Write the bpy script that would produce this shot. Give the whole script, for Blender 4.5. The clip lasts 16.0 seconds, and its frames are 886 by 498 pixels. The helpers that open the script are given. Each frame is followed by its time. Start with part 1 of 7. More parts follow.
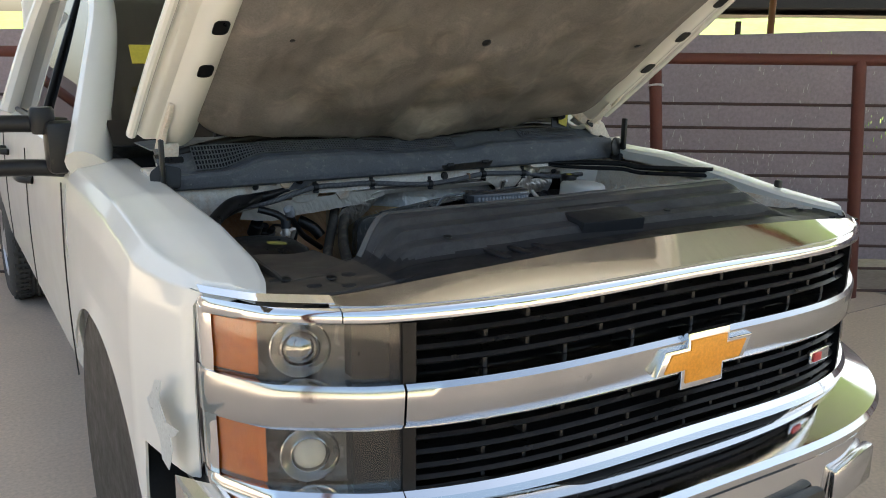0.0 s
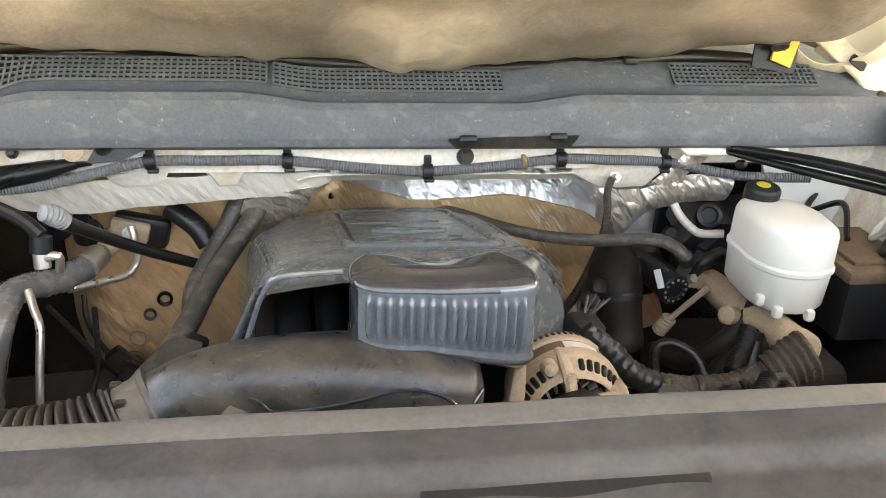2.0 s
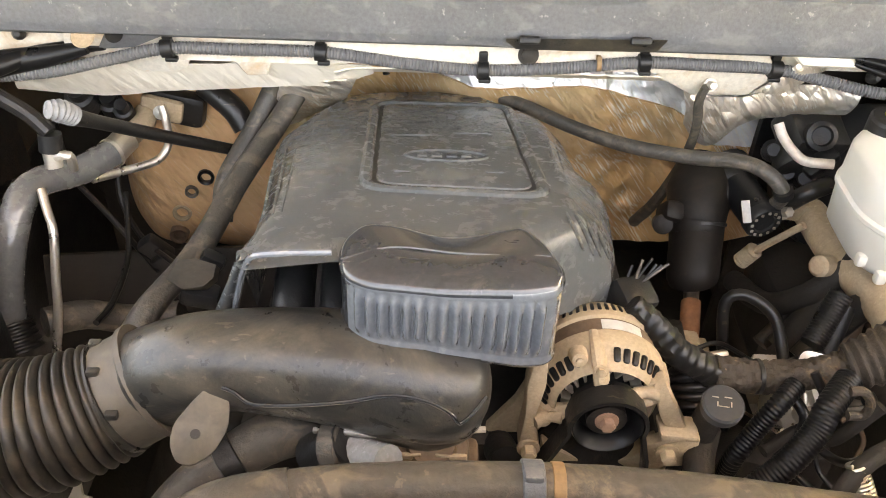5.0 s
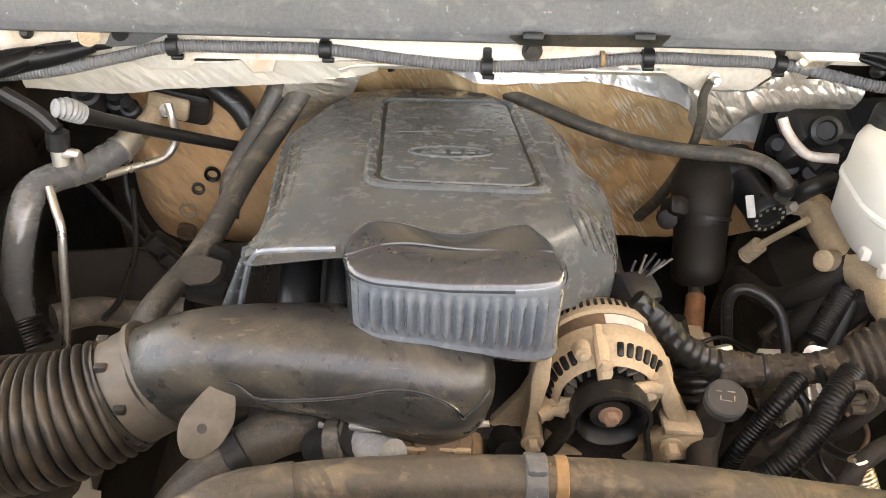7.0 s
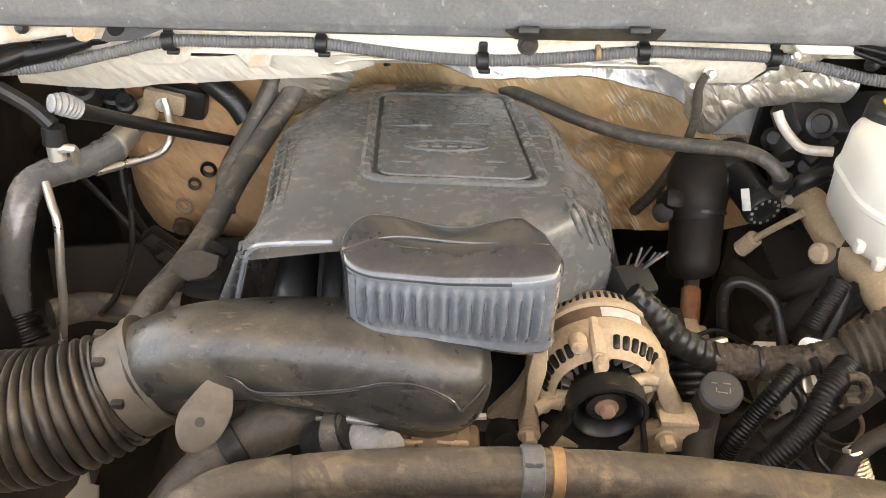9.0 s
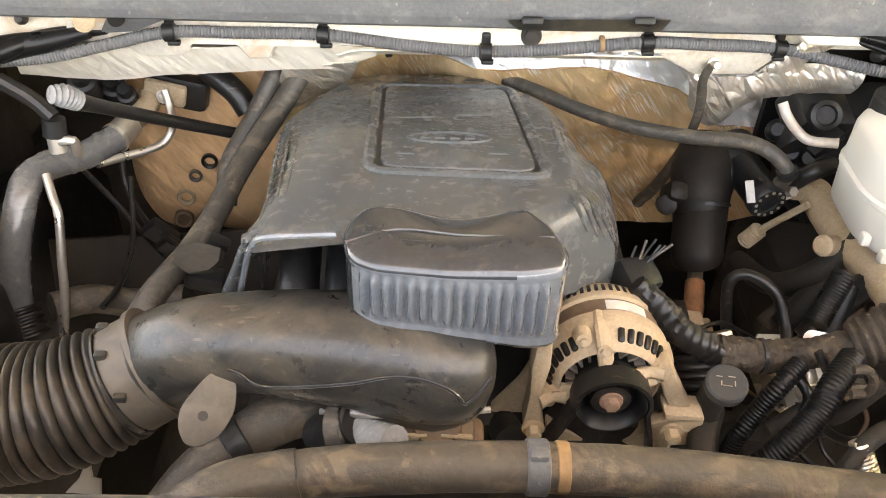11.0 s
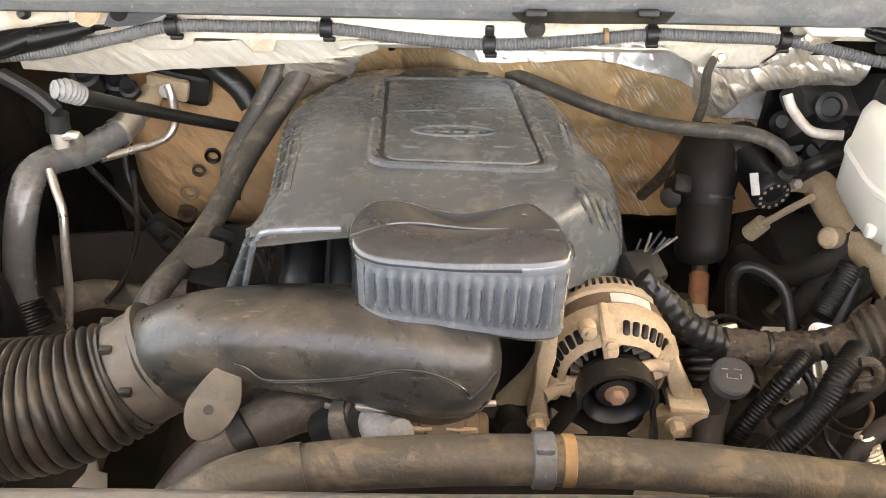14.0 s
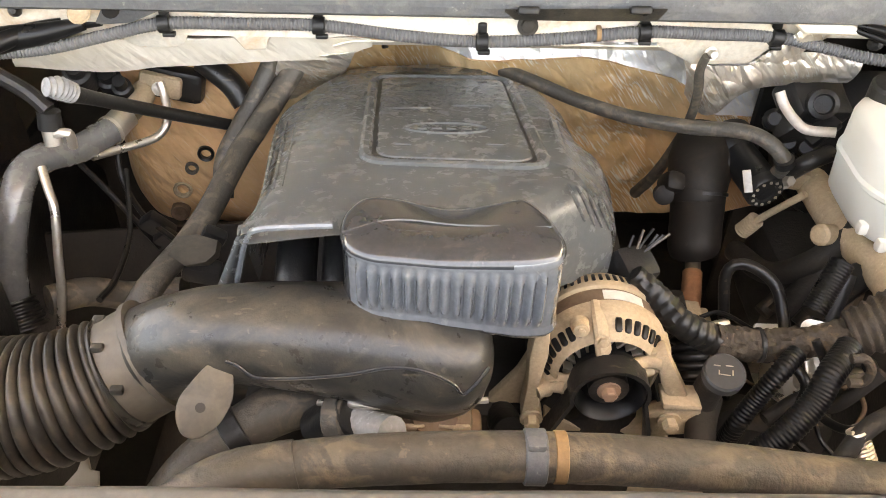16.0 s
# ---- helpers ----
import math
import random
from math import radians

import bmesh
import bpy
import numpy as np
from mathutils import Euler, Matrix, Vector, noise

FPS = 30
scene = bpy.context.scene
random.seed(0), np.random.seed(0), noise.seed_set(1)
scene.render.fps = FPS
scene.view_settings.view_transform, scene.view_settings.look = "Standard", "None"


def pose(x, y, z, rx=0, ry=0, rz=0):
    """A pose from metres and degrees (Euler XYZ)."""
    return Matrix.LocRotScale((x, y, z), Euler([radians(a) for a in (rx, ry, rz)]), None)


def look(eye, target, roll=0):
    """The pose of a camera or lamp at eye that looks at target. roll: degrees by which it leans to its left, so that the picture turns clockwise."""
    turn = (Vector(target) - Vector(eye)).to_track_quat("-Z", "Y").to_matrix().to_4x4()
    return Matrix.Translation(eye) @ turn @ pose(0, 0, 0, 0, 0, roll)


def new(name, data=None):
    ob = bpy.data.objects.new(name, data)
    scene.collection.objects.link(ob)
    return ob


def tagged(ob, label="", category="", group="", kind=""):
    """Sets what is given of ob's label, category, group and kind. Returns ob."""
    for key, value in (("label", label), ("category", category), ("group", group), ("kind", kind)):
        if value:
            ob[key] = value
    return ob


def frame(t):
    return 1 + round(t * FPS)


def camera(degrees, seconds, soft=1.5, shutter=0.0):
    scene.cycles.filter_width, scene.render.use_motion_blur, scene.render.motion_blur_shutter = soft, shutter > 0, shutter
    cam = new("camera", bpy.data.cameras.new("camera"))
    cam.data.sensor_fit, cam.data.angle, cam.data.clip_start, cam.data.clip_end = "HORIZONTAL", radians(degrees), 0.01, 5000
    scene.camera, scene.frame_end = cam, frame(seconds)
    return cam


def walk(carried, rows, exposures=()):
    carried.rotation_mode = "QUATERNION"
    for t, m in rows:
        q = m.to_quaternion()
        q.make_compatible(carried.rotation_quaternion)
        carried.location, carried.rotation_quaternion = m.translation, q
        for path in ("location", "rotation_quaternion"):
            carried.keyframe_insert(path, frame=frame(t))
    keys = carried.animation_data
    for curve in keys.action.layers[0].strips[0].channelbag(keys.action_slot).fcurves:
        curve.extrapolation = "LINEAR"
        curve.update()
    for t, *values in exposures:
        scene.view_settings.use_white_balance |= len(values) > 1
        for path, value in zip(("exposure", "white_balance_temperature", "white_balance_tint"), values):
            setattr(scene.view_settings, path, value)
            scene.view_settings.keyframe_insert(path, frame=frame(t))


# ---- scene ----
cam = camera(55.1, 16.0, soft=0.95)
METRES, EYE, TILT, LEAN, TURN = 2.0, 1.632, -13.38, -0.53, -31.20
X0, Y0 = -1.335, -1.184
ROWS = [
    (0.0, 0.0, 0.0, 0.0, 0.0, 0.0, 0.0),
    (0.5, 0.0631, 0.2225, 0.0505, 2.21, -1.07, -0.63),
    (1.0, 0.1429, 0.4288, 0.101, 8.05, -3.14, -2.29),
    (1.5, 0.1641, 0.6327, 0.1446, 14.58, -6.26, -4.94),
    (2.0, 0.2156, 0.7739, 0.1757, 21.54, -11.49, -7.07),
    (2.5, 0.242, 0.8357, 0.2027, 26.54, -16.76, -7.87),
    (3.0, 0.2289, 0.8501, 0.2098, 28.43, -20.36, -8.11),
    (3.5, 0.2227, 0.8616, 0.2133, 29.24, -23.04, -8.25),
    (4.0, 0.2159, 0.8703, 0.2298, 29.85, -25.02, -8.26),
    (4.5, 0.2093, 0.8802, 0.2436, 29.86, -26.73, -8.5),
    (5.0, 0.2107, 0.8779, 0.2455, 30.35, -27.04, -8.35),
    (7.5, 0.2139, 0.8769, 0.247, 30.72, -27.48, -7.93),
    (8.0, 0.2145, 0.8766, 0.2469, 30.58, -27.56, -7.89),
    (8.5, 0.2149, 0.8748, 0.2468, 30.47, -27.57, -7.88),
    (9.0, 0.214, 0.8753, 0.2466, 30.4, -27.63, -7.89),
    (11.5, 0.2107, 0.8765, 0.2454, 30.39, -28.31, -7.86),
    (12.0, 0.2102, 0.8758, 0.2451, 30.43, -28.41, -7.79),
    (12.5, 0.2099, 0.8743, 0.2447, 30.48, -28.57, -7.73),
    (13.0, 0.2101, 0.8743, 0.2447, 30.45, -28.58, -7.69),
    (13.5, 0.2105, 0.8749, 0.2449, 30.48, -28.59, -7.61),
    (14.0, 0.2101, 0.8764, 0.2448, 30.43, -28.59, -7.63),
    (14.5, 0.211, 0.8754, 0.2449, 30.36, -28.59, -7.63),
    (15.0, 0.2113, 0.8751, 0.2451, 30.26, -28.63, -7.64),
    (15.5, 0.2119, 0.8753, 0.2452, 30.19, -28.68, -7.67),
    (16.0, 0.2116, 0.8772, 0.2444, 30.13, -28.66, -7.69),
]
walk(cam, [(t, pose(X0, Y0, EYE, TILT, LEAN, TURN) @ pose(METRES * x, METRES * y, METRES * z, 90 + pitch, roll, yaw)) for t, x, y, z, yaw, pitch, roll in ROWS], [(0.0, 1.6, 6700, 0), (0.5, 1.8, 6900, 0), (1.0, 2.5, 7000, 2), (1.5, 3.65, 8300, 6), (2.0, 4.1, 9200, 8), (2.5, 4.2, 9800, 10), (4.5, 4.5, 10800, 12), (16.0, 4.6, 10800, 12)])

# ---- light ----
world = bpy.data.worlds.new("daylight")
scene.world = world
world.use_nodes = True
wn = world.node_tree.nodes
sky = wn.new("ShaderNodeTexSky")
sky.sky_type, sky.sun_disc = "NISHITA", False
sky.sun_elevation, sky.sun_rotation = radians(59.7), radians(45)
sky.air_density, sky.dust_density, sky.ozone_density = 0.8, 6.0, 0.2
wn["Background"].inputs["Strength"].default_value = 0.15
world.node_tree.links.new(sky.outputs[0], wn["Background"].inputs[0])

sun = new("sun", bpy.data.lights.new("sun", "SUN"))
sun.data.energy, sun.data.angle, sun.data.color = 4.0, radians(0.5), (1.0, 0.95, 0.86)
sun.matrix_world = look((6.0, 6.0, 14.5), (0, 0, 0))

# ---- materials ----
def mat(name, colour, rough=0.6, metal=0.0, second=None, amount=0.5, scale=9.0, bump=0.12, fine=140.0,
        dust=None, cover=0.0, dust_scale=6.0, coat=0.0, vary=0.0, speck=0.0, transmission=0.0, ior=1.45, scratch=0.0, smear=0.0, soft=0.0):
    m = bpy.data.materials.new(name)
    m.use_nodes = True
    n, l = m.node_tree.nodes, m.node_tree.links
    b = n["Principled BSDF"]
    b.inputs["Metallic"].default_value = metal
    b.inputs["Coat Weight"].default_value = coat
    b.inputs["Transmission Weight"].default_value = transmission
    b.inputs["IOR"].default_value = ior
    at = n.new("ShaderNodeTexCoord").outputs["Object"]

    def noisy(s, detail=5.0, rough_=0.6, dist=0.0):
        t = n.new("ShaderNodeTexNoise")
        l.new(at, t.inputs["Vector"])
        t.inputs["Scale"].default_value, t.inputs["Detail"].default_value = s, detail
        t.inputs["Roughness"].default_value, t.inputs["Distortion"].default_value = rough_, dist
        return t.outputs["Fac"]

    def streaks(s, stretch, turn):
        g = n.new("ShaderNodeMapping")
        g.inputs["Scale"].default_value, g.inputs["Rotation"].default_value = stretch, turn
        l.new(at, g.inputs["Vector"])
        t = n.new("ShaderNodeTexNoise")
        l.new(g.outputs[0], t.inputs["Vector"])
        t.inputs["Scale"].default_value, t.inputs["Detail"].default_value, t.inputs["Distortion"].default_value = s, 4.0, 0.6
        return t.outputs["Fac"]

    def ramp(v, lo, hi, a=0.0, z=1.0):
        r = n.new("ShaderNodeMapRange")
        l.new(v, r.inputs["Value"])
        for key, val in zip(("From Min", "From Max", "To Min", "To Max"), (lo, hi, a, z)):
            r.inputs[key].default_value = val
        return r.outputs["Result"]

    def mix(f, a, z, blend="MIX"):
        x = n.new("ShaderNodeMix")
        x.data_type, x.blend_type = "RGBA", blend
        for v, sock in ((f, x.inputs[0]), (a, x.inputs[6]), (z, x.inputs[7])):
            if hasattr(v, "links"):
                l.new(v, sock)
            else:
                sock.default_value = v if not isinstance(v, tuple) else (*v, 1.0)
        return x.outputs[2]

    second = second or tuple(c * 0.7 for c in colour)
    col = mix(ramp(noisy(scale, 6.0, 0.62, 0.4), 0.38, 0.68, 0.0, amount), colour, second)
    grain = noisy(fine, 4.0)
    col = mix(0.5, col, mix(ramp(grain, 0.3, 0.7), tuple(c * 0.72 for c in colour), tuple(min(1, c * 1.2) for c in colour)), "MIX") if vary >= 0 and metal < 0.5 else col
    spread = 0.015 if vary < 0 else 0.09
    rgh = ramp(noisy(scale * 2.3, 5.0), 0.3, 0.7, max(0.02, rough - spread), min(1.0, rough + spread))
    if dust:
        f = ramp(noisy(dust_scale, 10.0, 0.72, 0.8), 0.64 - 0.36 * cover - soft, 0.78 - 0.36 * cover + soft, 0.0, min(1.0, 0.45 + cover))
        col = mix(f, col, mix(ramp(noisy(dust_scale * 9, 6.0, 0.7), 0.3, 0.7), tuple(c * 0.7 for c in dust), dust))
        if speck:
            col = mix(ramp(noisy(95.0, 3.0, 0.6), 0.66, 0.72, 0.0, speck), col, tuple(min(1.0, c * 1.25) for c in dust))
        if smear:
            col = mix(ramp(streaks(46.0, (0.6, 1.0, 1.0), (0, 0, 0.2)), 0.54 - soft, 0.64 + soft, 0.0, smear), col, dust)
        if scratch:
            col = mix(ramp(streaks(110.0, (0.2, 1.0, 1.0), (0.1, 0.2, 0.35)), 0.67, 0.70, 0.0, scratch), col, tuple(min(1.0, c * 1.7) for c in dust))
        x = n.new("ShaderNodeMix")
        l.new(f, x.inputs[0]); l.new(rgh, x.inputs[2]); x.inputs[3].default_value = min(0.9, rough + 0.26)
        rgh = x.outputs[0]
        if metal > 0:
            y = n.new("ShaderNodeMix")
            l.new(f, y.inputs[0]); y.inputs[2].default_value = metal; y.inputs[3].default_value = 0.0
            l.new(y.outputs[0], b.inputs["Metallic"])
    if vary > 0:
        info = n.new("ShaderNodeObjectInfo")
        col = mix(ramp(info.outputs["Random"], 0, 1, 0, vary), col, tuple(c * 0.4 for c in colour))
    l.new(col, b.inputs["Base Color"])
    l.new(rgh, b.inputs["Roughness"])
    if bump:
        u = n.new("ShaderNodeBump")
        u.inputs["Strength"].default_value, u.inputs["Distance"].default_value = bump, 0.004
        l.new(grain, u.inputs["Height"])
        l.new(u.outputs[0], b.inputs["Normal"])
    return m


PALE = (0.50, 0.40, 0.29)
paint = mat("white_paint", (0.80, 0.785, 0.725), 0.24, 0, (0.77, 0.75, 0.68), 0.5, 3, 0.0, coat=0.4, vary=-1)
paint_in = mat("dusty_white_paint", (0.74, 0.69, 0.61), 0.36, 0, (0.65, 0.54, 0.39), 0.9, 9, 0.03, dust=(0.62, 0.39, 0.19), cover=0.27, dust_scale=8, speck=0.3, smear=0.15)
chrome = mat("chrome", (0.82, 0.82, 0.82), 0.035, 1.0, (0.74, 0.74, 0.73), 0.5, 5, 0.0)
satin = mat("satin_chrome", (0.62, 0.62, 0.62), 0.16, 1.0, (0.52, 0.52, 0.52), 0.5, 5, 0.0, dust=(0.4, 0.37, 0.33), cover=0.05)
black_gloss = mat("black_gloss_plastic", (0.007, 0.007, 0.0075), 0.34, 0, (0.012, 0.012, 0.012), 0.5, 12, 0.02, ior=1.36)
black_plastic = mat("black_plastic", (0.013, 0.013, 0.0135), 0.42, 0, (0.022, 0.021, 0.02), 0.6, 9, 0.2, dust=(0.20, 0.155, 0.11), cover=0.07)
cowl_plastic = mat("grey_weathered_plastic", (0.118, 0.124, 0.132), 0.50, 0, (0.160, 0.166, 0.174), 0.9, 9, 0.25, 220, dust=(0.29, 0.285, 0.27), cover=0.16, dust_scale=12, speck=0.5, smear=0.2, ior=1.28)
shroud_plastic = mat("dusty_black_shroud", (0.018, 0.0185, 0.020), 0.42, 0, (0.028, 0.028, 0.030), 0.8, 7, 0.05, 200, dust=(0.095, 0.094, 0.092), cover=0.05, dust_scale=5, speck=0.10, soft=0.05, ior=1.22)
# ridge colour: sky sheen painted in as paler grey, plus dust streaks
shroud_ridge = mat("sheen_streaked_shroud", (0.046, 0.047, 0.050), 0.36, 0, (0.022, 0.023, 0.025), 0.9, 6, 0.05, 200, dust=(0.110, 0.108, 0.104), cover=0.20, dust_scale=7, speck=0.10, smear=0.3, soft=0.12, ior=1.26)
flap_dust = mat("tan_dusted_shroud", (0.052, 0.045, 0.037), 0.5, 0, (0.030, 0.027, 0.024), 0.8, 6, 0.08, 200, dust=(0.15, 0.115, 0.08), cover=0.30, dust_scale=5, speck=0.15, soft=0.12, ior=1.35)
shroud_dark = mat("clean_black_plastic", (0.020, 0.0205, 0.022), 0.5, 0, (0.028, 0.028, 0.029), 0.6, 9, 0.05, 200, ior=1.25)
cowl_dark = mat("dark_grey_plastic", (0.045, 0.046, 0.048), 0.4, 0, (0.06, 0.06, 0.06), 0.7, 30, 0.05, dust=(0.16, 0.14, 0.11), cover=0.14, dust_scale=40)
# lit copy of the shroud plastic: brightness put into colour, over some dust
shroud_lit = mat("pale_lit_shroud", (0.115, 0.113, 0.109), 0.45, 0, (0.075, 0.074, 0.07), 0.8, 9, 0.06, 200, dust=(0.22, 0.21, 0.195), cover=0.2)
cover_plastic = mat("dusty_engine_cover", (0.088, 0.095, 0.098), 0.20, 0, (0.112, 0.117, 0.117), 0.8, 26, 0.04, 260, dust=(0.172, 0.167, 0.154), cover=0.24, dust_scale=34, speck=0.15, smear=0.03, scratch=0.05, soft=0.17)
# darker than the cover, for the groove round its centre panel
cover_groove = mat("dark_groove", (0.034, 0.032, 0.029), 0.5, 0, (0.055, 0.047, 0.038), 0.8, 40, 0.05)
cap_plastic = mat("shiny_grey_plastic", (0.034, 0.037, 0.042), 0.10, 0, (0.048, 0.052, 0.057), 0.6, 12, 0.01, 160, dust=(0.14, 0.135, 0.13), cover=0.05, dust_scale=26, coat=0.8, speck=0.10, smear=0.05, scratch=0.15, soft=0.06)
# paler copy of the cap's grey: mirrored sky put into the colour
sheen_front = mat("pale_sheen_plastic", (0.120, 0.131, 0.146), 0.10, 0, (0.21, 0.22, 0.23), 0.8, 24, 0.02, 160, dust=(0.42, 0.415, 0.40), cover=0.10, dust_scale=45, coat=1.0, soft=0.03)
duct_plastic = mat("dusty_black_duct", (0.027, 0.0265, 0.025), 0.30, 0, (0.046, 0.041, 0.035), 0.8, 13, 0.10, 220, dust=(0.175, 0.143, 0.103), cover=0.28, dust_scale=12, coat=0.12, speck=0.25, smear=0.18, scratch=0.2, soft=0.08)
tab_plastic = mat("tan_dusted_plastic", (0.088, 0.076, 0.062), 0.5, 0, (0.058, 0.050, 0.041), 0.8, 20, 0.05, dust=(0.215, 0.170, 0.122), cover=0.28, dust_scale=14, speck=0.2, smear=0.3, soft=0.10)
hose_rubber = mat("dusty_rubber", (0.080, 0.071, 0.060), 0.45, 0, (0.05, 0.045, 0.038), 0.9, 16, 0.25, 200, dust=(0.27, 0.21, 0.15), cover=0.26, dust_scale=16, smear=0.35, speck=0.3)
black_rubber = mat("black_rubber", (0.012, 0.0115, 0.011), 0.36, 0, (0.026, 0.023, 0.02), 0.8, 14, 0.15, dust=(0.17, 0.13, 0.09), cover=0.09, dust_scale=18, speck=0.35, scratch=0.15)
ac_rubber = mat("grey_dusty_rubber", (0.120, 0.121, 0.122), 0.22, 0, (0.150, 0.148, 0.144), 0.9, 16, 0.04, dust=(0.25, 0.232, 0.205), cover=0.20, dust_scale=14, smear=0.15, speck=0.12, soft=0.10, coat=0.6)
bellows_rubber = mat("dusty_bellows", (0.024, 0.022, 0.020), 0.34, 0, (0.042, 0.036, 0.030), 0.8, 14, 0.08, 180, dust=(0.15, 0.118, 0.085), cover=0.22, dust_scale=14, smear=0.2, speck=0.2, soft=0.08)
tan_hose = mat("mud_coated_hose", (0.085, 0.073, 0.060), 0.55, 0, (0.045, 0.039, 0.034), 0.95, 24, 0.35, dust=(0.30, 0.225, 0.15), cover=0.24, dust_scale=13, speck=0.2, smear=0.3)
cast_tan = mat("dusty_cast_aluminium", (0.45, 0.34, 0.225), 0.7, 0.0, (0.33, 0.24, 0.15), 0.9, 22, 0.25, 260, dust=(0.54, 0.42, 0.29), cover=0.3, dust_scale=26, speck=0.4)
nut_tan = mat("pale_rusty_nut", (0.36, 0.22, 0.15), 0.7, 0.1, (0.26, 0.14, 0.09), 0.9, 40, 0.2)
cast_grey = mat("dull_aluminium", (0.6, 0.57, 0.52), 0.4, 0.8, (0.5, 0.42, 0.32), 0.8, 18, 0.15, dust=PALE, cover=0.25, dust_scale=20)
pipe_alu = mat("bare_aluminium_pipe", (0.72, 0.68, 0.62), 0.32, 0.85, (0.62, 0.54, 0.44), 0.7, 20, 0.05, dust=PALE, cover=0.22, dust_scale=25)
pipe_pale = mat("dusty_pale_pipe", (0.60, 0.54, 0.48), 0.5, 0.2, (0.48, 0.40, 0.32), 0.8, 25, 0.05, dust=(0.5, 0.4, 0.3), cover=0.2, dust_scale=25)
boot_brown = mat("brown_dusty_plastic", (0.012, 0.0095, 0.008), 0.55, 0, (0.019, 0.0145, 0.0115), 0.8, 12, 0.08, dust=(0.060, 0.044, 0.031), cover=0.14, dust_scale=14, speck=0.15, soft=0.06, ior=1.32)
brown_steel = mat("brown_laminations", (0.17, 0.11, 0.07), 0.7, 0, (0.10, 0.065, 0.045), 0.9, 30, 0.2, dust=(0.36, 0.25, 0.15), cover=0.15)
rust = mat("rusty_steel", (0.26, 0.115, 0.055), 0.8, 0.1, (0.16, 0.07, 0.04), 0.9, 30, 0.3)
dark_steel = mat("dark_greasy_metal", (0.035, 0.03, 0.026), 0.55, 0.3, (0.07, 0.055, 0.04), 0.9, 12, 0.25, dust=(0.16, 0.115, 0.075), cover=0.25, dust_scale=12)
# near-black base holds the deep bay's shade; brown dust lies over it
shaded_mud = mat("shaded_dirty_metal", (0.018, 0.015, 0.0125), 0.7, 0, (0.042, 0.031, 0.022), 0.9, 10, 0.3, dust=(0.12, 0.08, 0.05), cover=0.16, dust_scale=10)
loom = mat("grey_conduit", (0.13, 0.13, 0.135), 0.5, 0, (0.17, 0.165, 0.16), 0.8, 14, 0.1, dust=(0.30, 0.25, 0.19), cover=0.18, dust_scale=16)
tape = mat("muddy_tape", (0.055, 0.040, 0.028), 0.7, 0, (0.018, 0.015, 0.013), 1.0, 50, 0.5, 200, dust=(0.30, 0.205, 0.115), cover=0.20, dust_scale=40, speck=0.5)
tank_white = mat("milky_plastic", (0.72, 0.70, 0.64), 0.34, 0, (0.66, 0.62, 0.53), 0.6, 5, 0.0, vary=-1)
clear_plastic = mat("cloudy_plastic", (0.30, 0.30, 0.30), 0.22, 0, (0.16, 0.16, 0.16), 0.8, 60, 0.1)
reflector = mat("lamp_reflector", (0.16, 0.16, 0.155), 0.25, 0.5, (0.10, 0.10, 0.097), 0.7, 18, 0.05)
amber = mat("amber_plastic", (0.70, 0.19, 0.03), 0.15, 0, (0.46, 0.08, 0.012), 0.9, 26, 0.7, 60)
gold = mat("gold_emblem", (0.78, 0.33, 0.035), 0.42, 0.1, (0.70, 0.27, 0.03), 0.6, 30, 0.05)
yellow = mat("yellow_label", (0.50, 0.42, 0.04), 0.5, 0, (0.36, 0.30, 0.04), 0.7, 20, 0.0)
orange_tape = mat("faded_orange_tape", (0.33, 0.20, 0.10), 0.7, 0, (0.17, 0.125, 0.08), 0.9, 60, 0.1)
white_label = mat("white_label", (0.58, 0.56, 0.52), 0.6, 0, (0.44, 0.41, 0.36), 0.8, 40, 0.0)
red_label = mat("red_badge", (0.5, 0.05, 0.05), 0.4, 0)
tyre_rubber = mat("tyre_rubber", (0.055, 0.054, 0.052), 0.75, 0, (0.085, 0.080, 0.073), 0.8, 12, 0.2, dust=(0.22, 0.20, 0.175), cover=0.2)
rim_grey = mat("rim_metal", (0.55, 0.55, 0.56), 0.35, 0.8, dust=(0.4, 0.35, 0.28), cover=0.2)
concrete = mat("tan_concrete", (0.61, 0.49, 0.385), 0.8, 0, (0.51, 0.405, 0.315), 0.8, 1.2, 0.15, 60, dust=(0.58, 0.475, 0.38), cover=0.25, dust_scale=0.7)
dirt = mat("gravel_dirt", (0.36, 0.30, 0.25), 0.95, 0, (0.24, 0.2, 0.17), 0.9, 3, 0.6, 25)
red_pipe = mat("red_oxide_pipe", (0.13, 0.035, 0.022), 0.6, 0, (0.085, 0.028, 0.02), 0.8, 5, 0.15)
rod_steel = mat("dark_rod", (0.06, 0.035, 0.03), 0.7, 0, (0.1, 0.05, 0.035), 0.8, 9, 0.1)
roof_metal = mat("pale_roof_sheet", (0.50, 0.535, 0.565), 0.5, 0, (0.44, 0.47, 0.50), 0.5, 1.5, 0.02)
grass = mat("bright_grass", (0.20, 0.30, 0.06), 0.9, 0, (0.13, 0.22, 0.04), 0.8, 2, 0.5, 12)
stucco = mat("cream_wall", (0.66, 0.56, 0.45), 0.85, 0, (0.6, 0.5, 0.4), 0.5, 2, 0.1)
dark_panel = mat("dark_roofing", (0.035, 0.035, 0.035), 0.9, 0)


